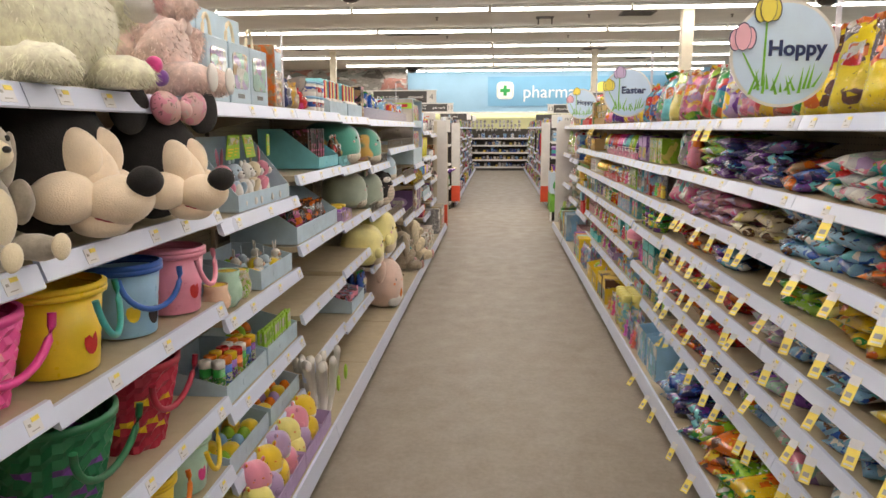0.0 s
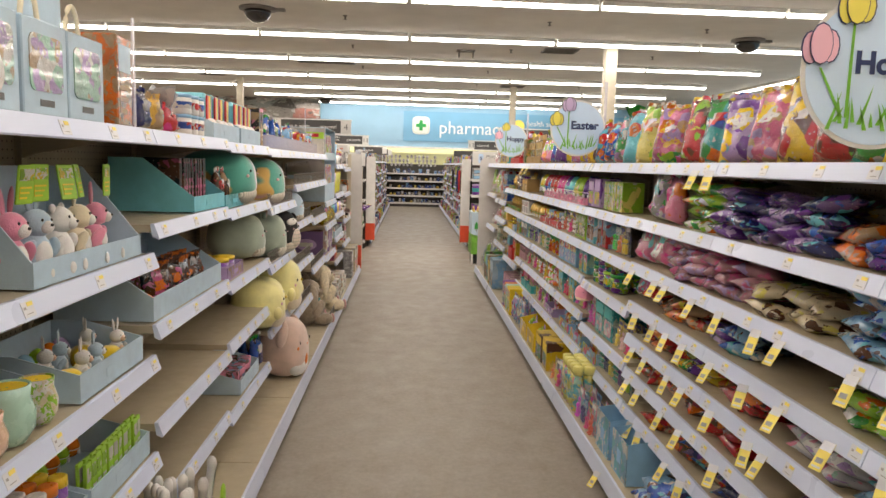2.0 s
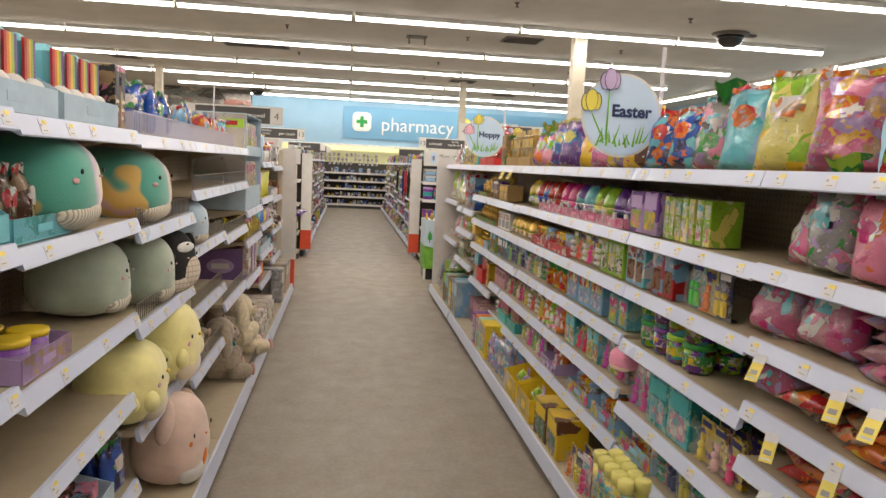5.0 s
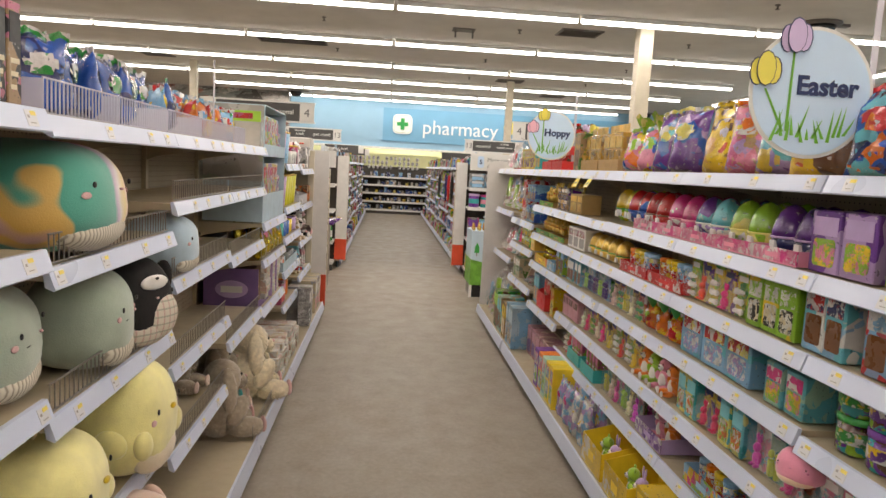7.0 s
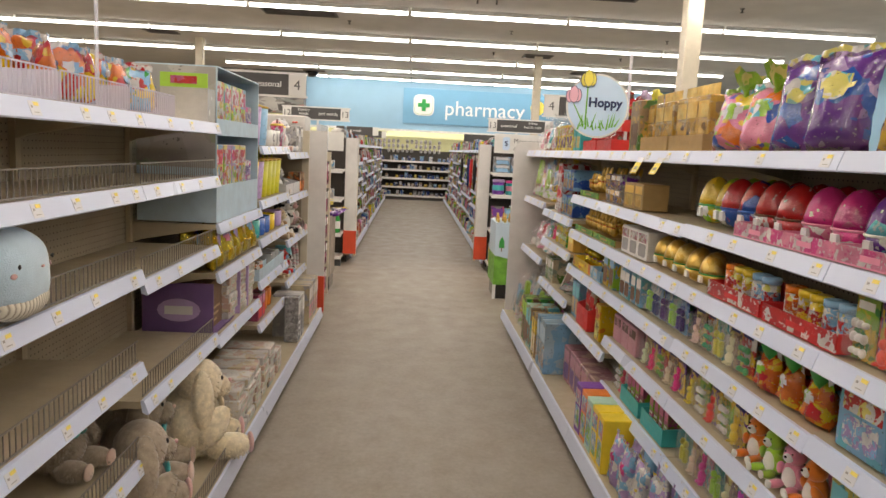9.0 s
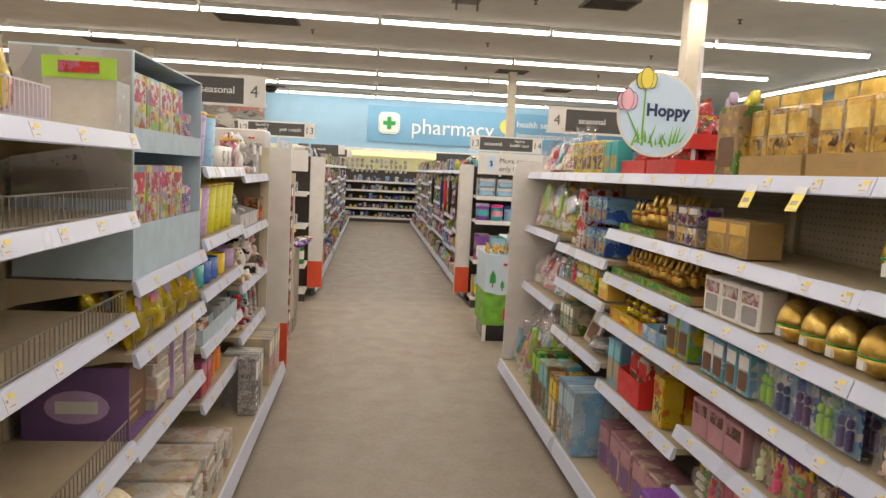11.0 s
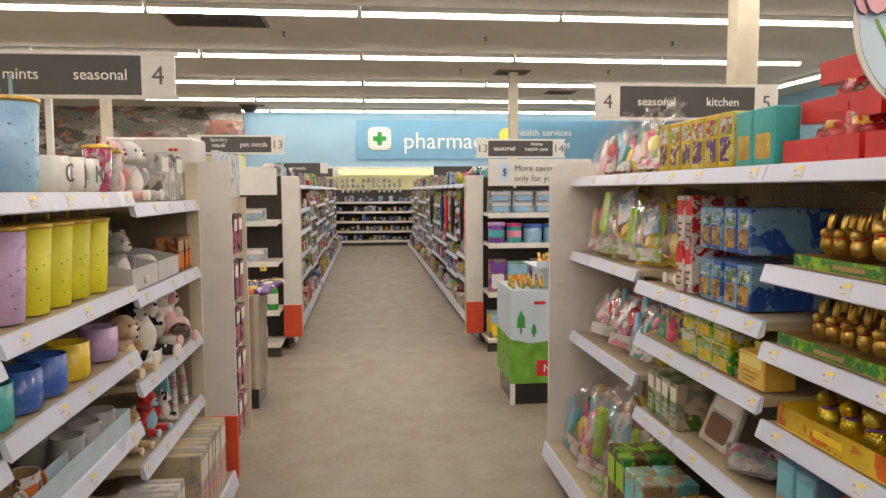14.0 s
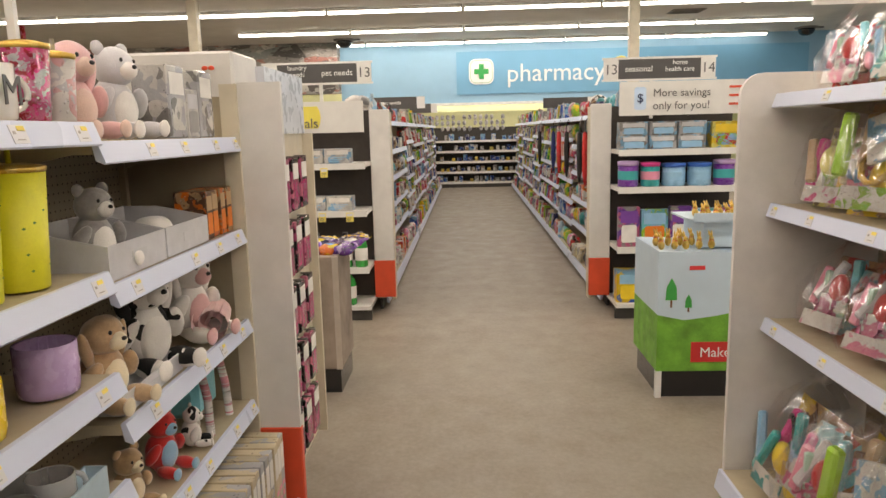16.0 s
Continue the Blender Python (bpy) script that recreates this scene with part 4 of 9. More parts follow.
def cello_basket(label, w, h, inner, seed=0):
    """A gift basket of small toys wrapped in gathered clear film."""
    r = random.Random(seed)
    t = thing("gift_basket", label, "gift basket", "film wrapped gift baskets")
    bm = bmesh.new()
    lathe(bm, [(w * 0.30, 0), (w * 0.42, h * 0.26), (w * 0.44, h * 0.27), (w * 0.40, h * 0.27), (w * 0.28, 0.01)], 18, None, 0, True)
    part("tub", bm, solid(inner[0], 0.4), t)
    for i in range(13):
        a, b = r.uniform(-0.30, 0.30) * w, r.uniform(-0.30, 0.12) * w
        z = h * r.uniform(0.12, 0.42)
        col = solid(inner[i % len(inner)], 0.35)
        if i % 2:
            o = part("toy_in_basket", boxm(-0.034, -0.012, 0, 0.034, 0.012, h * r.uniform(0.25, 0.42), bev=0.004), card(inner[i % len(inner)], "white", inner[(i + 1) % len(inner)], scale=30), t)
        else:
            o = part("toy_in_basket", ballm(0, 0, 0.05, 0.035, 0.03, 0.055, 10, 8), col, t)
        o.matrix_basis = pose(a, b, z, r.uniform(-15, 25), r.uniform(-25, 25), r.uniform(-40, 40))
    bm = bmesh.new()
    lathe(bm, [(w * 0.36, 0.0), (w * 0.47, h * 0.3), (w * 0.46, h * 0.55), (w * 0.30, h * 0.78), (w * 0.05, h * 0.88), (w * 0.14, h * 1.0), (w * 0.2, h * 1.05)], 22, None, 0, False)
    for v in bm.verts:
        q = v.co * (9 / w) + Vector((seed, 0, 0))
        v.co += Vector((noise.noise(q), noise.noise(q + Vector((7, 1, 2))), 0)) * w * 0.10
    part("clear_wrap", bm, CLEAR, t, "crinkled clear film wrap")
    part("label_card", boxm(-w * 0.2, -w * 0.46, h * 0.06, w * 0.2, -w * 0.455, h * 0.22), card("white", "hot", "white", scale=30), t)
    return t


WRAP = M("crinkled_clear_wrap", (0.95, 0.92, 0.94), 0.09, 1.0, var=0.02, alpha=0.13, bump=1.0, bscale=34)


def gift_pouch(label, w, h, d, cols, seed=0):
    """Small toys held upright in a gathered bag of clear film, with a bright card at its foot."""
    r = random.Random(seed)
    t = thing("gift_pouch", label, "gift bag", "film wrapped gift bags")
    part("foot_card", boxm(-w * 0.26, -d * 0.36, 0.004, w * 0.26, -d * 0.34, h * 0.15, bev=0.0), card("white", cols[0], "white", scale=24), t)
    part("backing_card", boxm(-w * 0.42, d * 0.22, 0.004, w * 0.42, d * 0.24, h * 0.72), card(cols[1], "tan", "brown", cols[2], scale=12), t)
    for i in range(14):
        c = cols[i % len(cols)]
        x = (-0.36 + 0.72 * ((i * 5) % 14) / 13) * w
        y, z = r.uniform(-0.26, 0.12) * d, h * r.uniform(0.04, 0.34)
        kind = (0, 1, 2, 0, 2, 3, 0)[i % 7]
        if kind == 0:
            o = part("wrapped_toy", boxm(-0.013, -0.010, 0, 0.013, 0.010, h * r.uniform(0.3, 0.5), bev=0.005), solid(c, 0.3), t)
        elif kind == 1:
            o = part("wrapped_toy", ballm(0, 0, 0.035, 0.032, 0.022, 0.04, 10, 8), solid(c, 0.35), t)
        elif kind == 2:
            o = part("wrapped_toy", boxm(-0.036, -0.006, 0, 0.036, 0.006, h * r.uniform(0.2, 0.34), bev=0.003), card(c, "white", cols[(i + 2) % len(cols)], scale=30), t)
        else:
            bm = bmesh.new()
            tube(bm, [(0.03 * math.cos(k * 0.63), 0, 0.04 + 0.04 * math.sin(k * 0.63)) for k in range(11)], 0.006, 6)
            o = part("wrapped_toy", bm, solid(c, 0.25), t)
        o.matrix_basis = pose(x, y, z, r.uniform(-12, 12), r.uniform(-24, 24), r.uniform(-25, 25))
    bm = bmesh.new()
    lathe(bm, [(w * 0.44, 0.0), (w * 0.5, h * 0.08), (w * 0.52, h * 0.3), (w * 0.49, h * 0.5), (w * 0.40, h * 0.68), (w * 0.22, h * 0.84), (w * 0.06, h * 0.9), (w * 0.14, h * 0.97), (w * 0.2, h * 1.03)], 26, None, 0, False)
    for v in bm.verts:
        q = v.co * (10 / w) + Vector((seed * 3.1, 0, 0))
        v.co.y *= d / w
        v.co += Vector((noise.noise(q) * 0.10, noise.noise(q + Vector((7, 1, 2))) * 0.12, noise.noise(q + Vector((1, 8, 2))) * 0.05)) * w * min(1.0, v.co.z / 0.05 + 0.1)
        v.co.z = max(v.co.z, 0.001)
    part("clear_wrap", bm, WRAP, t, "crinkled clear film wrap")
    return t


def bottle(label, r, h, liquid, lab, cap):
    t = thing("bottle", label, "bottle", "bottles")
    bm = bmesh.new()
    lathe(bm, [(r * 0.9, 0), (r, 0.01), (r, h * 0.62), (r * 0.8, h * 0.74), (r * 0.35, h * 0.84), (r * 0.35, h * 0.88)], 14)
    part("body", bm, liquid, t)
    bm = bmesh.new()
    lathe(bm, [(r * 1.01, h * 0.2), (r * 1.01, h * 0.55)], 14, None, 0, False)
    part("label", bm, lab, t)
    bm = bmesh.new()
    lathe(bm, [(r * 0.42, h * 0.87), (r * 0.42, h)], 12)
    part("cap", bm, cap, t)
    return t


def toy_pack(label, w, h, backing, toy, seed=0):
    """A small toy on a printed card under a clear blister."""
    r = random.Random(seed)
    t = thing("toy_pack", label, "toy", "carded toys")
    part("card", boxm(-w / 2, 0.0, 0, w / 2, 0.003, h, bev=0.0), backing, t)
    bm = bmesh.new()
    kind = seed % 3
    if kind == 0:
        # a seated rabbit
        ball(bm, 0, -0.016, h * 0.22, w * 0.19, 0.014, h * 0.14, 10, 8)
        ball(bm, 0, -0.018, h * 0.42, w * 0.14, 0.013, h * 0.09, 10, 8)
        for s in (-1, 1):
            ball(bm, s * w * 0.08, -0.012, h * 0.58, w * 0.04, 0.006, h * 0.10, 8, 6, 0, Euler((0, s * 0.2, 0)).to_matrix())
            ball(bm, s * w * 0.14, -0.024, h * 0.10, w * 0.07, 0.012, h * 0.035, 8, 6)
    elif kind == 1:
        # a row of small pieces
        for i in range(3):
            for k in range(3):
                ball(bm, (i - 1) * w * 0.24, -0.014, h * (0.14 + 0.22 * k), w * 0.09, 0.010, h * r.uniform(0.05, 0.09), 8, 6)
    else:
        # two upright figures
        for s in (-1, 1):
            box(bm, s * w * 0.2 - w * 0.10, -0.022, h * 0.08, s * w * 0.2 + w * 0.10, -0.004, h * 0.40, bev=0.004)
            ball(bm, s * w * 0.2, -0.014, h * 0.50, w * 0.10, 0.011, h * 0.08, 10, 8)
    part("toy", bm, toy, t)
    bm = bmesh.new()
    box(bm, -w * 0.42, -0.036, h * 0.05, w * 0.42, -0.001, h * 0.76, bev=0.008)
    part("blister", bm, CLEAR, t)
    part("title_panel", boxm(-w * 0.4, -0.0012, h * 0.80, w * 0.3, -0.0002, h * 0.93), solid("white" if seed % 2 else "navy", 0.4), t)
    part("foot", boxm(-w * 0.4, 0.003, 0, w * 0.4, 0.03, 0.004), backing, t)
    return t


def figure_tub(label, r, h, body, lidm, inner):
    t = thing("candy_tub", label, "tub", "clear tubs of sweets")
    bm = bmesh.new()
    lathe(bm, [(r * 0.9, 0), (r, 0.006), (r, h * 0.82)], 18)
    part("filling", bm, inner, t)
    bm = bmesh.new()
    lathe(bm, [(r * 1.05, h * 0.82), (r * 1.06, h * 0.98), (r * 0.8, h)], 18)
    part("lid", bm, lidm, t)
    bm = bmesh.new()
    lathe(bm, [(r * 1.012, h * 0.28), (r * 1.012, h * 0.62)], 18, None, 0, False)
    part("label", bm, body, t)
    return t


# ---- placing along the two runs ----
prng = random.Random(11)


def spot(side, y, z, d, back=0.0, yaw=0.0, rx=0.0, roll=0.0, front=None):
    """A pose on a shelf: y along the aisle, the face `back` metres behind the shelf's edge."""
    f = front if front is not None else ((RFRONT + 0.02) if side > 0 else -(LFRONT - 0.02))
    x = side * (f + back + d / 2)
    return pose(x, y, z, 0, 0, -90 * side) @ pose(0, 0, 0, 0, 0, yaw) @ pose(0, 0, 0, rx, roll, 0)


def run(side, y0, y1, z, kinds, gap=0.006, rows=1, jitter=3.0, back=0.0, front=None, stack=1, lie=False, every=None, skip=0.0, yaw=0.0, rx=0.0, full=False):
    """Fills a stretch of shelf with goods side by side, some rows deep."""
    y, i = y0, 0
    while True:
        g = kinds[(i // (every or 1)) % len(kinds)]
        if y + g.w > y1:
            break
        if side > 0 and not lie and front is None and 0.3 < z < 1.35 and 4.2 < y0 < 9.7:
            set_in = 0.008
        else:
            set_in = 0.0
        deep = rows if full else 1 if (z > 1.0 and not lie) else min(rows, 2)
        for rdeep in range(deep):
            for s in range(stack):
                if prng.random() < skip:
                    continue
                if lie:
                    m = spot(side, y + g.w / 2, z + (s + 0.5) * g.d * 0.82, g.h, back + rdeep * (g.h * 0.6), prng.uniform(-32, 32), 0, 0, front)
                    m = m @ pose(prng.uniform(-0.025, 0.025), -g.h / 2 + prng.uniform(-0.01, 0.05), 0, -90 + prng.uniform(-13, 13), prng.uniform(-11, 11), 0)
                else:
                    m = spot(side, y + g.w / 2, z + s * g.h, g.d, back + set_in + rdeep * (g.d + 0.006) + prng.uniform(0, 0.006), yaw + prng.uniform(-jitter, jitter), rx, 0, front)
                g.put(m)
        y += g.w + gap
        i += 1


def G(make, w, d, h):
    return Goods(make, w, d, h)


def B(label, w, h, d, *mats, seed=0, tie=None, standing=True, name="candy_bag"):
    return Goods(lambda: bag(label, w, h, d, mats, standing, seed, True, tie, name=name), w, d, h)


def K(label, w, d, h, *mats, window=False, flap=False, name="carton", group="boxed sweets"):
    if name == "carton" and ("chocolate" in label or "truffle" in label):
        name = "chocolate_box"
    return Goods(lambda: carton(label, w, d, h, mats, window, name, group, flap), w, d, h)

# ---- goods on the east run ----
big_bags = [
    B("yellow film bag of egg shaped sweets standing upright", 0.19, 0.27, 0.10, film("sun", "sun", "sun", "brown", "orange", scale=13), film("red", "white", "orange"), seed=1),
    B("pink and gold film bag of wrapped sweets standing upright", 0.19, 0.25, 0.10, film("rose", "lilac", "gold", "tan", "pink", scale=24), film("yellow", "white", "orange"), seed=2),
    B("red and yellow film bag of mixed sweets standing upright", 0.2, 0.26, 0.11, film("yellow", "yellow", "gold", "brown", "red", scale=9), film("yellow", "brown", "white"), seed=3),
    B("green and red film bag of mixed sweets standing upright", 0.2, 0.27, 0.11, film("red", "red", "lime", "brown", "white", scale=9), film("yellow", "red", "brown"), seed=4),
    B("teal film bag of mixed sweets standing upright", 0.2, 0.26, 0.11, film("teal", "teal", "green", "white", "orange", scale=9), film("red", "white", "blue"), seed=5),
    B("lilac film bag of mixed sweets standing upright", 0.19, 0.24, 0.10, film("lilac", "purple", "yellow", "aqua", scale=12), film("yellow", "white", "lilac"), seed=6),
]
g_shrek = B("clear bag of plastic eggs with a twisted green top", 0.17, 0.24, 0.12, film("grey", "lilac", "white", "green", "pink", scale=26), film("white", "black", "aqua"), seed=8, tie=film("green", "green", "lime"))
g_teal = B("teal blue film bag of sweets with a pale band", 0.19, 0.26, 0.11, film("aqua", "teal", "aqua", "sky", scale=9), film("red", "white", "orange"), seed=9)
g_lemon = B("lemon yellow film bag of marshmallow sweets", 0.21, 0.28, 0.11, film("lemon", "lemon", "yellow", "lime", scale=9), film("white", "tan", "orange", "black"), seed=10)
g_navy = B("blue and orange film bag of chocolate eggs", 0.18, 0.22, 0.10, film("blue", "orange", "navy", "aqua", scale=20), film("red", "white", "orange"), seed=11)
g_purple = B("tall purple film bag of chocolate eggs", 0.18, 0.26, 0.10, film("purple", "purple", "blue", "lilac", scale=12), film("lemon", "white", "aqua"), seed=12)
g_lime = B("clear bag of coloured plastic eggs with a lime top", 0.19, 0.2, 0.12, film("pink", "lime", "blue", "orange", "yellow", scale=12), film("white", "lime", "aqua"), seed=13, tie=film("lime", "lime", "lemon"))

TOP = TOPZ + 0.001
run(1, 1.55, 2.54, TOP, [big_bags[0]], rows=2, jitter=8, yaw=24, rx=-9)
run(1, 2.52, 3.95, TOP, [big_bags[4], big_bags[3], big_bags[2], big_bags[1], big_bags[5]], rows=2, jitter=9, yaw=24, rx=-9, back=0.05)
run(1, 3.95, 4.17, TOP, [big_bags[1]], jitter=5, yaw=24, rx=-9)
run(1, 4.17, 4.39, TOP, [g_lemon], rows=2, jitter=5, yaw=24, rx=-9)
run(1, 4.39, 4.6, TOP, [g_teal], rows=2, jitter=5, yaw=24, rx=-9)
run(1, 4.61, 4.8, TOP, [g_shrek], rows=1, jitter=5, yaw=24, rx=-9)
run(1, 4.80, 5.18, TOP, [g_navy], rows=2, jitter=8, yaw=24, rx=-9)
run(1, 5.28, 6.15, TOP, [big_bags[2], big_bags[5], big_bags[1]], rows=2, jitter=8, yaw=24, rx=-9, back=0.03)
run(1, 6.15, 6.53, TOP, [g_purple], rows=2, jitter=6, yaw=24, rx=-9)
run(1, 6.54, 6.95, TOP, [g_lime], rows=2, jitter=6, yaw=24, rx=-9)

gold_pack = K("gold foil box of round chocolates with a clear window", 0.10, 0.07, 0.2, film("gold", "tan", "gold", "cream", scale=26, metal=0.3), FOILGOLD, film("gold", "brown", "gold", scale=40, metal=0.5), window=True, flap=True)
gold_tray = G(lambda: tray("plain brown card display tray", 0.34, 0.3, 0.06, solid("kraft", 0.7), solid("kraft", 0.7), 1.2), 0.34, 0.3, 0.085)
for y in (6.98, 7.34):
    gold_tray.put(spot(1, y + 0.17, TOP, 0.3, 0.01))
    run(1, y + 0.02, y + 0.34, TOP + 0.005, [gold_pack], rows=3, back=0.03)


def flower_pot():
    t = thing("flower_bunch", "bunch of artificial yellow and purple tulips with a pink bow", "flowers", "gift flowers")
    bm = bmesh.new()
    lathe(bm, [(0.04, 0), (0.06, 0.12), (0.055, 0.12), (0.03, 0.01)], 14)
    part("pot", bm, solid("lime", 0.5), t)
    r = random.Random(4)
    for i in range(9):
        a, q = r.random() * 6.28, r.uniform(0.02, 0.09)
        x, y, z = q * math.cos(a), q * math.sin(a), r.uniform(0.18, 0.27)
        bm = bmesh.new()
        tube(bm, [(x * 0.3, y * 0.3, 0.1), (x * 0.8, y * 0.8, z * 0.7), (x, y, z)], 0.003, 6)
        part("stem", bm, GREEN, t)
        bm = bmesh.new()
        for k in range(4):
            ball(bm, x + 0.008 * math.cos(k * 1.57), y + 0.008 * math.sin(k * 1.57), z + 0.015, 0.010, 0.010, 0.022, 8, 6)
        part("bloom", bm, (PETALYELLOW, PETALLILAC, PETALYELLOW)[i % 3], t)
    for i in range(8):
        a = i * 0.785
        bm = bmesh.new()
        v = [bm.verts.new(p) for p in ((0.02 * math.cos(a), 0.02 * math.sin(a), 0.1), (0.06 * math.cos(a + 0.2), 0.06 * math.sin(a + 0.2), 0.18), (0.11 * math.cos(a), 0.11 * math.sin(a), 0.24), (0.06 * math.cos(a - 0.2), 0.06 * math.sin(a - 0.2), 0.17))]
        bm.faces.new(v)
        part("leaf", bm, GREEN, t)
    bm = bmesh.new()
    for s in (-1, 1):
        ball(bm, s * 0.022, -0.062, 0.1, 0.022, 0.008, 0.015, 10, 8, 0, Euler((0, s * 0.4, 0)).to_matrix())
    part("bow", bm, PETALPINK, t, "pink ribbon bow")
    part("gift_label", boxm(-0.035, -0.075, 0.02, 0.035, -0.072, 0.075), SIGNWHITE, t)
    return t


g_flower = G(flower_pot, 0.2, 0.2, 0.33)
for y, b in ((7.84, 0.03), (8.0, 0.10)):
    g_flower.put(spot(1, y, TOP, 0.2, b))
choc_box = K("brown chocolate rabbit in a green window carton", 0.15, 0.09, 0.23, card("tan", "leaf", "gold", scale=14), card("gold", "tan"), solid("brown", 0.4), window=True)
run(1, 7.69, 7.85, TOP, [choc_box])
red_tray = G(lambda: tray("red card display tray of chocolates", 0.3, 0.32, 0.06, solid("red", 0.45), solid("red", 0.45), 1.0), 0.3, 0.32, 0.06)
red_bag = B("glossy red foil bag of chocolates", 0.12, 0.122, 0.10, film("red", "red", "red", "brown", scale=9), film("gold", "red", "red"), seed=20)
for y, n in ((8.20, 2), (8.52, 3)):
    for k in range(n):
        red_tray.put(spot(1, y + 0.15, TOP + 0.105 * k, 0.32, 0.02 + 0.05 * k))
        run(1, y + 0.01, y + 0.3, TOP + 0.105 * k + 0.006, [red_bag], rows=2, full=True, back=0.03 + 0.05 * k, jitter=25, rx=-12, yaw=10, gap=-0.02)
yellow_box = K("yellow window carton with a chocolate rabbit", 0.085, 0.07, 0.17, card("yellow", "lemon", "yellow", scale=12), card("white", "lime", "red", scale=40), card("purple", "brown", "lemon", scale=30), window=True)
teal_box = K("teal window carton with gold foil chocolates", 0.1, 0.08, 0.16, solid("teal"), solid("teal"), FOILGOLD, window=True)
run(1, 8.84, 9.05, TOP, [teal_box], rows=2)
run(1, 9.06, 9.62, TOP, [yellow_box], rows=2)

cellos = [G(lambda s=s, c=c: cello_basket("clear film wrapped gift basket of small toys and sweets", 0.26, 0.3, c, s), 0.26, 0.26, 0.3)
          for s, c in enumerate((("hot", "lime", "white", "yellow", "aqua"), ("lilac", "hot", "lemon", "aqua", "white"), ("red", "sky", "lime", "tan", "orange")))]
pouches = [G(lambda i=i, c=c: gift_pouch("clear film gift bag of small party toys", 0.25, 0.31, 0.15, c, 120 + i), 0.25, 0.15, 0.31)
           for i, c in enumerate((("hot", "lemon", "cream", "tan", "lime", "rose", "white", "gold"), ("lime", "yellow", "pink", "tan", "sky", "gold", "white"), ("pink", "red", "aqua", "silver", "rose", "brown", "mint", "white"), ("teal", "yellow", "gold", "sky", "white", "black", "hot")))]
for i, (y, z) in enumerate(((9.85, TOP), (10.12, TOP), (10.4, TOP), (9.86, 1.162), (10.14, 1.162), (10.43, 1.162), (9.86, 0.732), (10.12, 0.732), (10.4, 0.732))):
    pouches[(i * 3 + i // 4) % 4].put(spot(1, y, z, 0.2, 0.0, 14 + prng.uniform(-14, 14), -16 if z > 1 else -24) @ Matrix.Scale(1.0 if z > 1.5 else 1.28, 4))
for i, y in enumerate((9.88, 10.16, 10.44)):
    pouches[(i + 1) % 4].put(spot(1, y, BASEZ, 0.28, 0.0, 12 + prng.uniform(-12, 12), -14, front=RBASE + 0.02) @ Matrix.Scale(1.55, 4))
cellos[0].put(spot(1, 10.3, BASEZ, 0.26, 0.0, 10, 0, front=RBASE + 0.24))

# flat stacked bags of sweets, bays of the sweets
def lying(label, *cols, seed=0, w=0.18, h=0.24, d=0.052, logo=("white", "yellow")):
    return B(label, w, h, d, film(*cols, scale=21), film(*logo), seed=seed, name="sweets_packet")


lb_green = lying("green film bag of sweets lying flat", "lime", "green", "lime", "orange", "white", seed=31, logo=("white", "brown"))
lb_purple = lying("purple film bag of sweets lying flat", "purple", "plum", "purple", "lilac", "navy", seed=32)
lb_blue = lying("dark blue film bag of sweets lying flat", "navy", "blue", "navy", "purple", "aqua", "plum", seed=33)
lb_sky = lying("sky blue film bag of chocolate sweets lying flat", "sky", "blue", "sky", "brown", "white", "aqua", seed=34, logo=("red", "white", "navy"))
lb_yellow = lying("yellow film bag of sweets lying flat", "yellow", "yellow", "orange", "green", "lemon", seed=35, logo=("red", "orange", "green"))
lb_cream = lying("cream film bag of chocolates lying flat", "cream", "lemon", "cream", "brown", seed=36, logo=("brown", "green"))
lb_pink = lying("dusty pink film bag of marshmallows lying flat", "dusty", "rose", "dusty", "lilac", seed=37, logo=("white", "pink"))
lb_red = lying("red film bag of chocolates lying flat", "red", "orange", "red", "brown", seed=38, logo=("yellow", "white"))
lb_orange = lying("orange film bag of peanut sweets lying flat", "orange", "yellow", "orange", "brown", seed=39, logo=("yellow", "red"))
lb_grey = lying("silver and mauve film bag of sweets lying flat", "silver", "lilac", "white", "mint", "pink", seed=40, logo=("hot", "white"))
lb_teal = lying("clear bag of mixed jelly beans with a teal header", "teal", "white", "pink", "red", "lime", seed=41, logo=("teal", "white"))
lb_brown = lying("amber and brown film bag of nut chocolates lying flat", "tan", "orange", "brown", "red", seed=42, logo=("brown", "yellow"))
s2, s3, s4, s5, s6, s7 = 1.291, 1.076, 0.886, 0.721, 0.551, 0.366
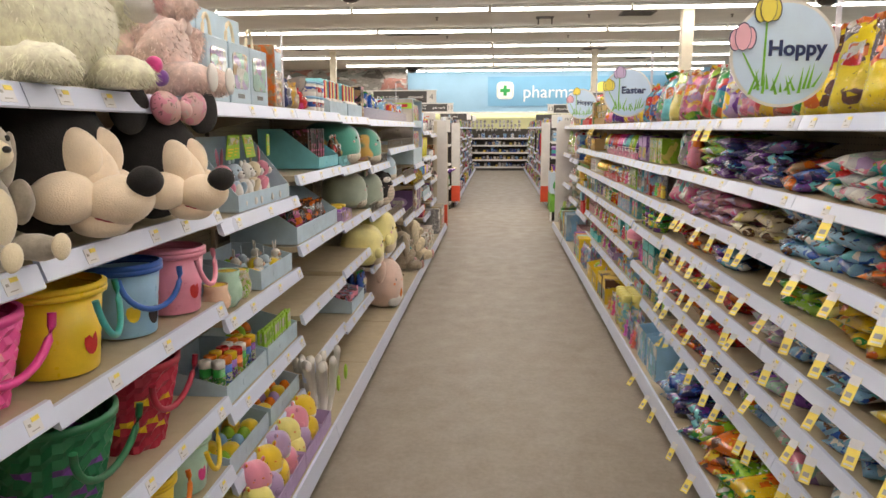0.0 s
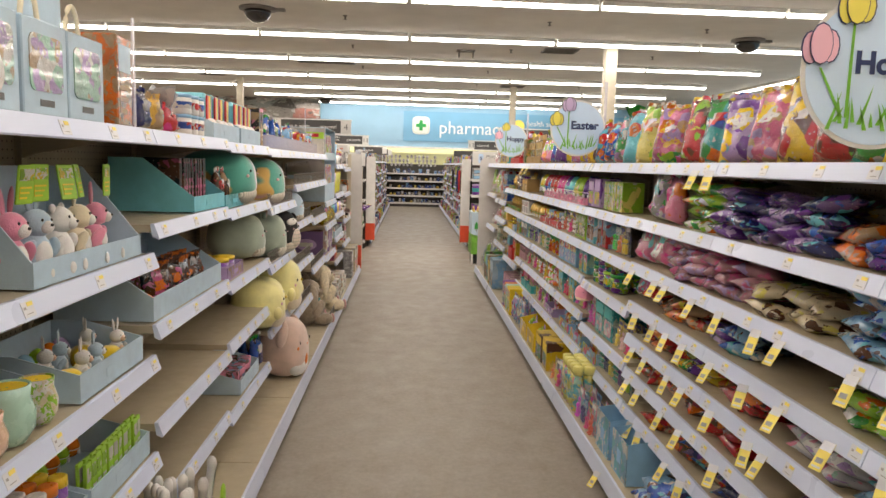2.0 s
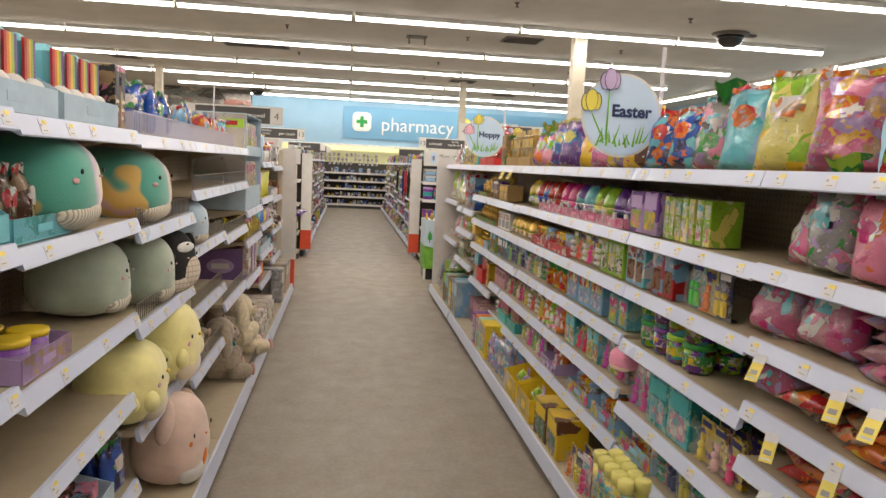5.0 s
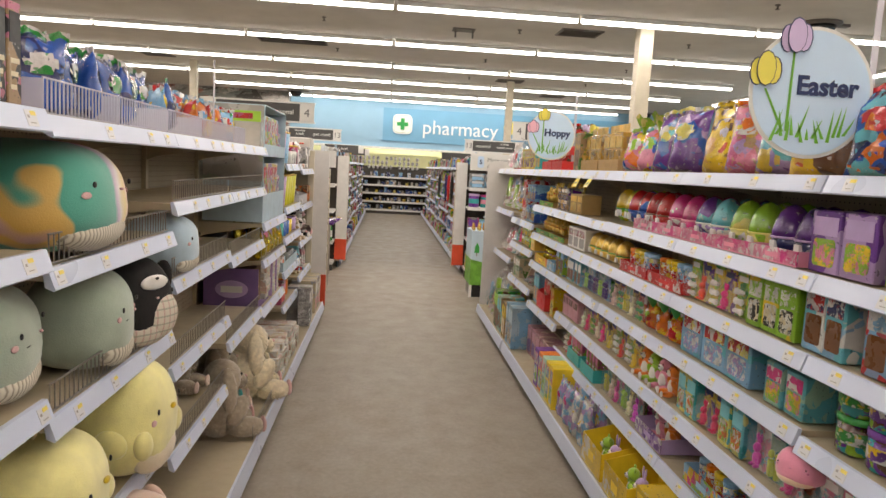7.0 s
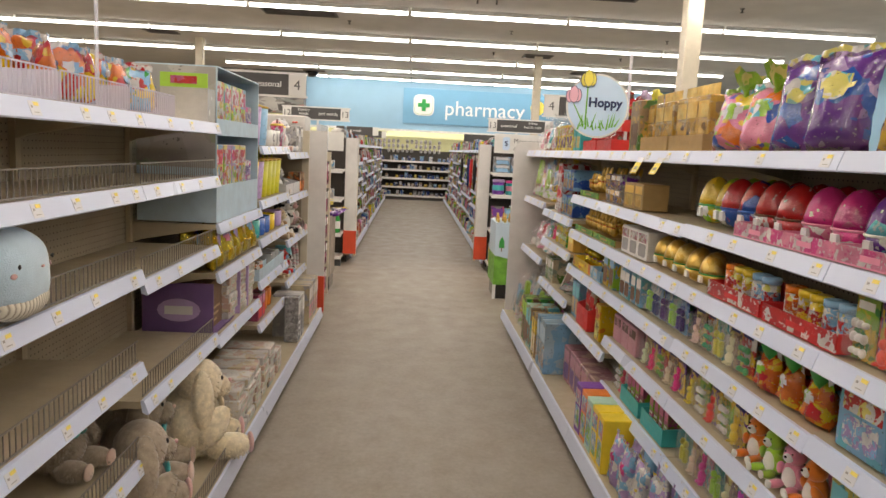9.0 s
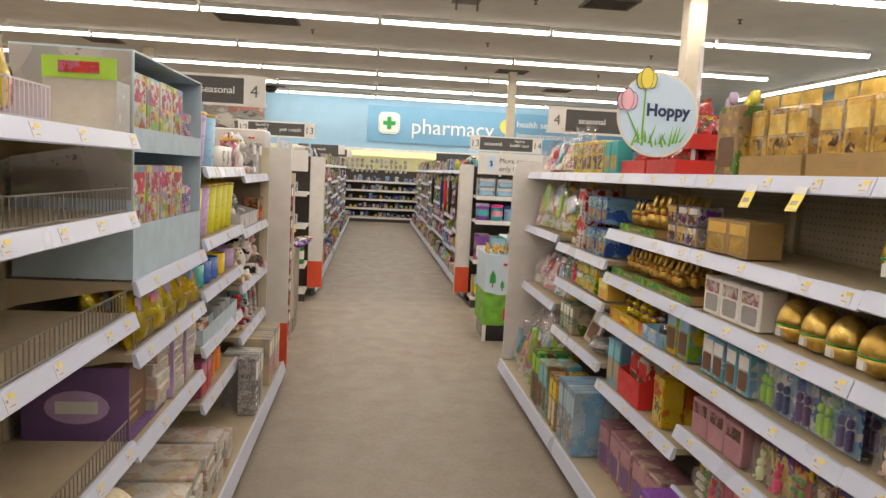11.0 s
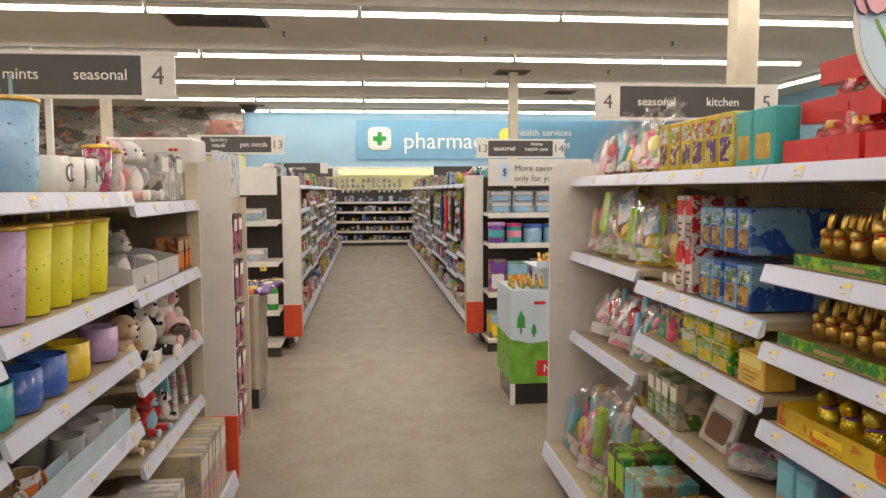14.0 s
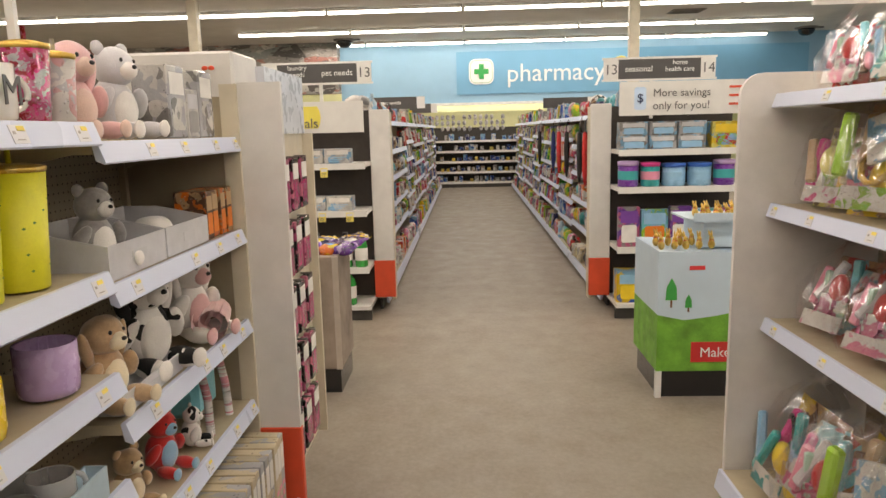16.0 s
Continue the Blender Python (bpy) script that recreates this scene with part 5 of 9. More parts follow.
stackrows = [
    (1.5, 2.0, s2, [lb_teal], 4), (1.95, 2.42, s2, [lb_teal, lb_grey], 3), (2.44, 2.75, s2, [lb_blue, lb_brown], 2), (2.72, 3.05, s2, [lb_blue, lb_purple], 4), (3.0, 3.5, s2, [lb_purple, lb_blue], 4), (3.45, 3.8, s2, [lb_green], 4),
    (1.5, 2.1, s3, [lb_red, lb_brown], 3), (2.08, 2.7, s3, [lb_sky], 4), (2.7, 3.15, s3, [lb_cream], 2), (3.1, 4.0, s3, [lb_pink], 4),
    (1.5, 2.4, s4, [lb_yellow], 3), (2.35, 2.72, s4, [lb_green], 2), (3.15, 3.55, s4, [lb_sky, lb_purple], 2), (3.55, 4.15, s4, [lb_brown, lb_orange, lb_brown], 2),
    (1.5, 2.0, s5, [lb_yellow, lb_green], 3), (1.95, 2.5, s5, [lb_sky], 3), (2.5, 2.85, s5, [lb_grey], 2), (3.0, 3.35, s5, [lb_red], 2), (3.3, 3.75, s5, [lb_yellow, lb_purple], 2), (3.7, 4.2, s5, [lb_red, lb_orange], 2),
    (1.5, 1.9, s6, [lb_yellow], 3), (1.85, 2.3, s6, [lb_sky], 2), (2.35, 2.8, s6, [lb_purple, lb_grey], 2), (3.1, 3.5, s6, [lb_red], 2), (3.5, 4.2, s6, [lb_red, lb_brown], 2),
    (1.55, 2.2, s7, [lb_yellow, lb_sky], 2), (2.2, 2.65, s7, [lb_grey, lb_pink], 2), (2.6, 3.0, s7, [lb_sky, lb_green], 2), (3.0, 3.55, s7, [lb_blue, lb_blue, lb_brown], 3), (3.5, 4.15, s7, [lb_brown, lb_red], 2),
]
for y0, y1, z, kinds, n in stackrows:
    run(1, y0, y1, z, kinds, gap=-0.06, stack=n, lie=True, every=1, rows=1)
for y0, y1, kinds, n in ((2.0, 2.7, [lb_yellow, lb_green], 3), (2.7, 3.3, [lb_orange, lb_green, lb_blue], 3), (3.3, 3.75, [lb_blue, lb_sky], 3)):
    run(1, y0, y1, BASEZ, kinds, gap=-0.02, stack=n, lie=True, front=RBASE + 0.02, rows=2)
run(1, 3.78, 4.2, s2, [B("pink film bag of sweets leaning on its neighbours", 0.15, 0.2, 0.08, film("pink", "rose", "orange", "pink", scale=18), film("white", "hot"), seed=50), g_shrek], jitter=15)
pink_heart = B("large shiny pink bag of sweets", 0.24, 0.2, 0.14, film("rose", "dusty", "hot", "lilac", "white", "aqua", scale=15), film("white", "aqua", "rose"), seed=51)
for y, z in ((3.95, 1.078), (4.17, 1.066), (4.12, 0.888), (4.02, 1.292)):
    pink_heart.put(spot(1, y + 0.1, z, 0.14, 0.02, prng.uniform(-10, 10), -12))
blue_bag_tray = G(lambda: tray("blue card display box with sweets", 0.22, 0.2, 0.19, solid("sky"), card("sky", "aqua", "white"), 1.1), 0.22, 0.2, 0.19)
for y in (3.92, 4.2):
    blue_bag_tray.put(spot(1, y, BASEZ, 0.2, 0.02, 0, front=RBASE + 0.02))

# boxed toys and eggs, middle bays
def carded(n, *cols, w=0.085, h=0.15, toy="yellow", seed=0):
    return G(lambda: toy_pack(n, w, h, card(*cols, scale=26), solid(toy, 0.35, hue=0.1), seed), w, 0.06, h)


t_green = carded("green carded toy under a clear blister", "lime", "green", "yellow", toy="white", seed=1)
t_brown = carded("brown carded rabbit toy under a clear blister", "tan", "lemon", "brown", toy="cream", seed=0)
t_blue = carded("blue carded toy car under a clear blister", "sky", "white", "blue", toy="navy", h=0.17, seed=2)
t_pink = carded("pink carded rabbit toy under a clear blister", "pink", "white", "aqua", toy="hot", h=0.18, seed=3)
t_yellow = carded("yellow carded chick toy under a clear blister", "yellow", "lemon", "purple", toy="orange", seed=6)
t_red = carded("red carded toy set under a clear blister", "red", "yellow", "white", toy="green", seed=4)
t_black = carded("black boxed toy with an orange figure", "black", "navy", "grey", toy="orange", h=0.16, seed=5)
t_teal = carded("teal carded dinosaur toy under a clear blister", "teal", "mint", "white", toy="lime", h=0.17, seed=8)
eggs = [G(lambda a=a, b=b, c=c, n=n: egg(n, 0.062, 0.17, film(a, c, a, "white", b, scale=22), film(b, b, b, a, scale=7), solid(c, 0.3)), 0.125, 0.125, 0.17)
        for a, b, c, n in (("lime", "yellow", "green", "yellow and green plastic egg filled with sweets"), ("blue", "red", "blue", "red and blue plastic egg filled with sweets"), ("red", "red", "brown", "red plastic egg filled with sweets"),
                           ("rose", "hot", "pink", "glossy pink plastic egg filled with sweets"), ("purple", "aqua", "white", "turquoise plastic egg filled with sweets"), ("lemon", "lime", "lemon", "lime plastic egg filled with sweets"), ("navy", "purple", "lilac", "purple and clear plastic egg filled with sweets"))]
egg_tray = G(lambda: tray("pink card tray under the plastic eggs", 0.27, 0.28, 0.045, solid("pink"), card("pink", "white", "hot", scale=30), 1.0), 0.27, 0.28, 0.045)
SH = 1.286
purple_box = K("purple carton with a yellow chick window", 0.13, 0.12, 0.17, card("lilac", "purple", "lilac", scale=9), solid("lilac"), card("lime", "yellow", "pink", scale=40), window=True)
lime_box = K("lime and white storybook carton", 0.045, 0.12, 0.16, card("lime", "lime", "lemon", "white", scale=10), card("white", "lemon", "aqua", scale=40), card("white", "pink", "lime", scale=40), window=True)
run(1, 4.62, 4.98, SH, [lime_box], rows=1, back=0.02)
run(1, 4.99, 5.28, SH, [purple_box], rows=2)
for y, e in ((5.29, 6), (5.56, 5), (5.83, 4), (6.10, 3), (6.37, 2), (6.62, 1), (6.80, 0)):
    if y < 6.6:
        egg_tray.put(spot(1, y + 0.135, SH, 0.28, 0.0))
    run(1, y, y + 0.27, SH + 0.006, [eggs[e]], rows=2, back=0.02, full=True)
run(1, 7.58, 7.92, 1.281, [K("brown card box of gold wrapped chocolates", 0.14, 0.12, 0.12, solid("kraft"), solid("gold"), FOILGOLD, window=True)], rows=2, stack=1)
run(1, 7.94, 8.22, 1.281, [K("clear box of foil wrapped truffles", 0.085, 0.1, 0.075, film("grey", "tan", "purple", "silver", scale=30), card("white", "gold"), film("brown", "gold", "purple", scale=40), window=True)], rows=2, stack=2)
rab_gold = G(lambda: foil_bunny("small gold foil chocolate rabbit with red ribbon", 0.105, FOILGOLD, solid("red")), 0.05, 0.055, 0.105)
rab_big = G(lambda: foil_bunny("large gold foil chocolate rabbit with red ribbon", 0.145, FOILGOLD, solid("red")), 0.066, 0.075, 0.145)
grass_tray = G(lambda: tray("green grass printed card tray", 0.42, 0.3, 0.034, solid("kraft"), card("leaf", "lime", "green", scale=30), 1.0), 0.42, 0.3, 0.04)
for y, z in ((8.51, 1.281), (8.13, 1.066), (8.57, 1.066)):
    grass_tray.put(spot(1, y, z, 0.3, 0.0))
run(1, 8.30, 8.52, 1.318, [rab_big], rows=3, full=True, back=0.02, jitter=6)
run(1, 8.53, 8.72, 1.318, [rab_gold], rows=4, full=True, back=0.02, jitter=6)
run(1, 8.10, 8.72, 1.10, [rab_gold], rows=4, full=True, back=0.02, jitter=6)

# third level
L3 = 1.066
run(1, 4.45, 4.79, L3, [t_black, t_yellow, t_teal, t_red], rows=2)
choc_sky = K("sky blue window carton with a brown chocolate rabbit", 0.09, 0.06, 0.19, card("sky", "aqua", "white", scale=9), card("white", "navy", "red", scale=40), solid("brown", 0.3), window=True)
choc_red = K("blue and red window carton with a chocolate rabbit", 0.09, 0.06, 0.19, card("red", "sky", "red", scale=7), card("sky", "white", scale=40), solid("brown", 0.3), window=True)
choc_lime = K("lime window carton with a white chocolate lamb", 0.09, 0.06, 0.16, card("lime", "yellow", "lime", scale=9), card("lime", "white", scale=40), card("white", "black", "cream", scale=40), window=True)
run(1, 4.80, 5.06, L3, [choc_red], rows=2)
run(1, 5.06, 5.27, L3, [choc_sky], rows=2)
run(1, 5.28, 5.6, L3, [choc_lime], rows=2)
run(1, 5.6, 6.05, L3, [t_green, t_yellow], rows=2)
kinder = G(lambda: tray("red and white card tray of chocolate figures", 0.36, 0.26, 0.05, solid("red"), card("red", "white", "red", scale=26), 1.0), 0.36, 0.26, 0.05)
figs = [G(lambda c=c, n=n: figure_tub(n, 0.027, 0.11, card(c, "white", "red", scale=50), solid(c, 0.3), film(c, "white", "lemon", scale=40)), 0.056, 0.056, 0.11) for c, n in (("sky", "small wrapped blue and white chocolate figure"), ("yellow", "small wrapped yellow and white chocolate figure"), ("orange", "small wrapped orange chocolate figure"))]
for y in (6.05, 6.43):
    kinder.put(spot(1, y + 0.18, L3, 0.26))
    run(1, y + 0.01, y + 0.35, L3 + 0.006, figs, rows=3, back=0.015, every=2)
egg_gold = G(lambda: egg("gold foil chocolate egg with a green bow", 0.055, 0.13, FOILGOLD, FOILGOLD, solid("green")), 0.115, 0.115, 0.13)
run(1, 6.84, 7.45, L3, [egg_gold], rows=2)
run(1, 7.48, 7.9, L3, [K("white window carton with a foil chocolate rabbit", 0.115, 0.09, 0.13, solid("white"), card("white", "rose", "tan", scale=50), solid("grey"), window=True)], rows=2)
# fourth level
L4 = 0.851
tubs = [G(lambda c=c: figure_tub("round clear tub of sweets with a coloured lid", 0.055, 0.1, card(c, "white", "yellow", scale=30), solid(c, 0.3), film("purple", "lime", "brown", "teal", scale=30)), 0.115, 0.115, 0.1) for c in ("green", "lime", "purple")]
run(1, 4.62, 5.15, 0.842, tubs, rows=2, stack=2)
run(1, 5.2, 5.42, 0.857, [K("aqua window carton of egg decorations", 0.1, 0.1, 0.13, card("aqua", "mint", "aqua"), card("white", "hot"), card("lime", "pink", "yellow", scale=40), window=True)], rows=2)
run(1, 5.5, 6.05, 0.857, [K("sky blue window carton of wafer rolls", 0.17, 0.12, 0.16, card("sky", "sky", "aqua", scale=8), card("red", "white", "lemon", scale=30), card("white", "lilac", "sky", scale=40), window=True)], rows=2)
run(1, 6.1, 6.5, L4, [B("orange bag of carrot shaped sweets with green top", 0.12, 0.11, 0.08, film("orange", "orange", "red", "yellow", scale=22), film("lime", "white"), seed=60, tie=solid("green"))], rows=2, jitter=10)
run(1, 6.5, 6.98, L4, [t_red, t_brown, t_teal], rows=2)
run(1, 7.02, 7.5, L4, [t_blue, t_teal, t_blue], rows=2)
run(1, 7.5, 7.88, L4, [K("pale blue window carton with a white chocolate rabbit", 0.075, 0.07, 0.14, card("sky", "aqua", "white", scale=14), solid("white"), solid("brown"), window=True)], rows=3)
yellow_tray = G(lambda: tray("yellow card tray with scalloped front", 0.42, 0.3, 0.06, solid("yellow"), card("yellow", "orange", "yellow", scale=14), 1.0), 0.42, 0.3, 0.06)
rab_yel = G(lambda: foil_bunny("chocolate rabbit in yellow gold foil", 0.18, FOILYELLOW, solid("purple")), 0.08, 0.1, 0.18)
rab_sil = G(lambda: foil_bunny("chocolate rabbit in silver foil", 0.17, FOILSILVER, solid("sky")), 0.08, 0.1, 0.17)
yellow_tray.put(spot(1, 8.56, 0.846, 0.3))
run(1, 8.36, 8.78, 0.852, [rab_yel], rows=2, back=0.02, jitter=6)
sky_tray = G(lambda: tray("sky blue card tray", 0.22, 0.3, 0.06, solid("sky"), card("sky", "white", "sky", scale=26), 1.0), 0.22, 0.3, 0.06)
sky_tray.put(spot(1, 8.24, 0.846, 0.3))
run(1, 8.14, 8.35, 0.852, [rab_sil], rows=2, back=0.02)
run(1, 7.93, 8.13, 0.846, [K("tall yellow and blue window carton with a chocolate rabbit", 0.095, 0.07, 0.19, card("yellow", "sky", "lime", scale=12), solid("sky"), solid("brown"), window=True)], rows=2)
# lower levels of the middle bays
L5 = 0.621
run(1, 4.3, 4.6, 0.571, [t_yellow, t_brown], rows=2)
run(1, 4.6, 4.95, 0.571, [K("teal tin of modelling dough in clear film", 0.16, 0.12, 0.2, film("teal", "aqua", "mint", scale=22), solid("teal"), card("pink", "white", "aqua", scale=40), window=True)], rows=2)
run(1, 4.95, 5.14, 0.571, [t_pink], rows=2)
run(1, 5.2, 5.5, L5, [t_pink, t_teal], rows=2)
pig = G(lambda: squish("soft pink plush pig toy", 0.13, 0.1, 0.16, [plushmat("pink"), plushmat("peach"), plushmat("rose"), solid("black")]), 0.13, 0.16, 0.1)
pig.put(spot(1, 5.17, 0.70, 0.16, -0.06, 30))
run(1, 5.5, 6.06, L5, [K("teal storybook carton with a rabbit window", 0.08, 0.08, 0.16, card("aqua", "teal", "lemon", scale=12), solid("aqua"), card("white", "orange", "lime", scale=40), window=True), t_yellow], rows=2, every=2)
animals = [G(lambda c=c, e=e: sitter("small seated plush %s toy" % c, 0.15, [plushmat(c), plushmat("white"), solid("black", 0.3)], e), 0.095, 0.1, 0.15) for c, e in (("orange", "round"), ("pink", "long"), ("lime", "round"), ("lilac", "long"), ("peach", "long"))]
run(1, 6.1, 6.5, L5, animals[:3], rows=2, jitter=20)
run(1, 6.5, 6.97, L5, [t_yellow, t_green], rows=3)
run(1, 7.0, 7.45, L5, [t_yellow, t_brown, t_red], rows=2)
run(1, 7.5, 7.88, L5, [K("dusty pink paper sachet of sweets", 0.11, 0.04, 0.13, solid("dusty"), card("dusty", "brown"), solid("dusty"))], rows=4)
run(1, 7.93, 8.08, 0.526, [lb_pink], lie=True, stack=2)
run(1, 8.1, 8.3, 0.526, [K("yellow carton with a peanut chocolate egg", 0.1, 0.09, 0.2, card("yellow", "yellow", "orange", scale=9), card("orange", "yellow", "red", scale=40), card("brown", "lemon", scale=40), window=True)], rows=2)
red_chest = G(lambda: tray("red card display box of chocolate rabbits", 0.26, 0.3, 0.12, solid("red"), solid("red"), 1.5), 0.26, 0.3, 0.12)
red_chest.put(spot(1, 8.46, 0.526, 0.3))
run(1, 8.34, 8.6, 0.535, [K("red and white window carton with a chocolate rabbit", 0.11, 0.08, 0.2, card("red", "white", "cream", scale=14), solid("red"), solid("brown"), window=True)], rows=3, back=0.03)
run(1, 8.62, 8.8, 0.526, [K("blue window carton with a gold foil rabbit", 0.08, 0.1, 0.22, card("sky", "aqua", "sky"), solid("aqua"), solid("tan"), window=True)], rows=3)
L6 = 0.386
purple_tray = G(lambda: tray("purple card display tray", 0.3, 0.26, 0.06, solid("lilac"), card("lilac", "purple", "white", scale=26), 1.2), 0.3, 0.26, 0.06)
run(1, 4.3, 4.9, 0.372, [t_teal, t_blue, t_red], rows=2)
sky_tray2 = G(lambda: tray("bright blue rainbow printed card tray", 0.3, 0.24, 0.07, solid("sky"), card("sky", "hot", "yellow", "lime", scale=22), 1.0), 0.3, 0.24, 0.07)
for y in (5.0, 5.36, 5.72):
    sky_tray2.put(spot(1, y, L6 if y > 5.16 else 0.372, 0.24))
    run(1, y - 0.14, y + 0.15, (L6 if y > 5.16 else 0.372) + 0.006, figs, rows=3, back=0.012)
purple_tray.put(spot(1, 6.25, L6, 0.26))
run(1, 6.12, 6.4, L6 + 0.006, animals, rows=1, back=0.02, jitter=20)
run(1, 6.42, 6.97, L6, [t_pink, t_brown, t_teal], rows=2)
teal_tray = G(lambda: tray("teal card display tray", 0.26, 0.26, 0.07, solid("teal"), solid("teal"), 1.2), 0.26, 0.26, 0.07)
for y in (7.2, 7.5):
    teal_tray.put(spot(1, y, L6, 0.26))
    run(1, y - 0.12, y + 0.13, L6 + 0.006, [K("slim pink and green carton of sweets", 0.05, 0.09, 0.15, card("rose", "lime", "tan", scale=20), solid("rose"), solid("white"))], rows=2, back=0.012)
run(1, 7.64, 7.88, L6, [t_pink, t_green], rows=2)

# east bays near the end: stacked cartons
grass_blue = K("blue carton with a gold rabbit and grass printed foot", 0.075, 0.26, 0.135, card("sky", "blue", "sky", scale=9), card("sky", "white", "leaf", scale=40), card("tan", "gold", "brown", scale=60), window=True)
run(1, 8.95, 9.3, 1.121, [grass_blue])
run(1, 8.95, 9.3, 1.29, [grass_blue])
red_slim = K("slim red and white box of chocolate sticks", 0.06, 0.2, 0.17, card("white", "red", "white", scale=20), solid("red"), solid("brown"))
run(1, 9.32, 9.46, 1.121, [red_slim], stack=2)
sitter_b = G(lambda: sitter("cream plush rabbit with long ears", 0.25, [plushmat("cream"), plushmat("white"), solid("black", 0.3)], "long"), 0.16, 0.2, 0.25)
sitter_b.put(spot(1, 9.56, 1.121, 0.2, 0.05))
run(1, 9.05, 9.45, 0.906, [K("clear box of yellow marshmallow chicks", 0.11, 0.08, 0.085, film("lime", "yellow", "white", "green", scale=34), card("lime", "white"), film("lemon", "yellow", scale=40), window=True)], rows=2, stack=2)
run(1, 9.46, 9.7, 0.906, [t_yellow, t_red], rows=2)
run(1, 8.86, 9.04, 0.906, [K("small basket shaped gold carton with a handle", 0.14, 0.1, 0.1, solid("gold"), solid("lemon"), FOILGOLD, flap=True)], rows=1)
run(1, 8.9, 9.1, 0.601, [lb_grey], lie=True, stack=2)
leaning = K("white carton with a red edge and a chocolate picture", 0.2, 0.02, 0.2, card("white", "cream", "white"), solid("white"), solid("brown"), window=True)
leaning.put(spot(1, 9.25, 0.602, 0.02, 0.06, 0, -22))
run(1, 9.42, 9.7, 0.601, [K("lime green carton of chocolate", 0.06, 0.12, 0.17, card("sage", "leaf", "cream", scale=14), solid("white"), solid("sage"))], rows=1)
# base deck
RB = RBASE + 0.02
run(1, 4.35, 4.75, BASEZ, [t_pink, t_yellow, t_blue], rows=2, front=RB, every=1)
tubes_ = G(lambda: figure_tub("tall clear tube of pastel sweets", 0.03, 0.26, card("lemon", "white", "aqua", scale=30), solid("lemon"), film("lemon", "pink", "aqua", "mint", scale=30)), 0.062, 0.062, 0.26)
run(1, 4.76, 5.15, BASEZ, [tubes_], rows=2, front=RB)
run(1, 5.16, 5.5, BASEZ, [t_pink, t_black, t_yellow, t_teal], rows=2, front=RB, jitter=14)
mini = K("yellow card display box of mini toys", 0.2, 0.16, 0.2, card("yellow", "yellow", "brown", scale=7), solid("yellow"), card("lilac", "green", scale=50), window=True)
run(1, 5.55, 6.0, BASEZ, [mini], rows=1, front=RB)
yel_big = G(lambda: tray("yellow card display box", 0.3, 0.26, 0.13, solid("yellow"), card("yellow", "yellow", "white", scale=12), 1.3), 0.3, 0.26, 0.13)
for y, c in ((6.2, 0), (6.55, 1)):
    yel_big.put(spot(1, y, BASEZ, 0.26, 0, 0, front=RB))
    run(1, y - 0.14, y + 0.15, BASEZ + 0.02, [animals[3], animals[2]], rows=1, back=0.04, front=RB, jitter=30)
run(1, 6.72, 7.05, BASEZ, [B("clear bag of pastel chocolate eggs standing upright", 0.15, 0.24, 0.08, film("lilac", "silver", "sky", "white", scale=26), film("yellow", "white"), seed=70)], rows=2, front=RB)
run(1, 7.05, 7.32, BASEZ, [B("pale blue film bag of small eggs standing upright", 0.13, 0.22, 0.08, film("sky", "lilac", "white", scale=20), film("hot", "white"), seed=71)], rows=2, front=RB)
for i, c in enumerate(("yellow", "yellow", "mint", "orange", "purple")):
    g = G(lambda c=c: carton("colouring book pack with a %s spine and cover" % c, 0.1, 0.2, 0.25, (solid(c), card("white", "pink", "sky", scale=30), card("sky", "white", "lime", scale=30)), True), 0.1, 0.2, 0.25)
    run(1, 7.36 + 0.11 * i, 7.47 + 0.11 * i, BASEZ, [g], rows=2, front=RB)
run(1, 8.0, 8.75, BASEZ, [K("dusty pink boxed plush set", 0.14, 0.14, 0.22, card("dusty", "dusty", "shell", scale=10), solid("dusty"), solid("plum"), window=True)], rows=1, front=RB, back=0.12)
blue_slim = K("slim pale blue board game box standing upright", 0.045, 0.24, 0.33, card("baby", "sky", "baby", scale=8), solid("baby"), card("tan", "white", "sky", scale=30), window=True)
run(1, 8.78, 9.1, BASEZ, [blue_slim], rows=1, front=RB)
run(1, 9.12, 9.32, BASEZ, [K("tall yellow and brown window carton", 0.07, 0.1, 0.3, card("tan", "yellow", "brown", scale=16), solid("yellow"), solid("cream"), window=True)], rows=2, front=RB)
run(1, 9.33, 9.52, BASEZ, [K("tall teal topped window carton", 0.09, 0.1, 0.31, card("mint", "tan", "aqua", scale=16), solid("aqua"), solid("brown"), window=True)], rows=2, front=RB)
run(1, 9.53, 9.72, BASEZ, [K("tall dark window carton with green lid", 0.09, 0.1, 0.33, card("brown", "green", "lime", scale=16), solid("lime"), solid("brown"), window=True)], rows=2, front=RB)

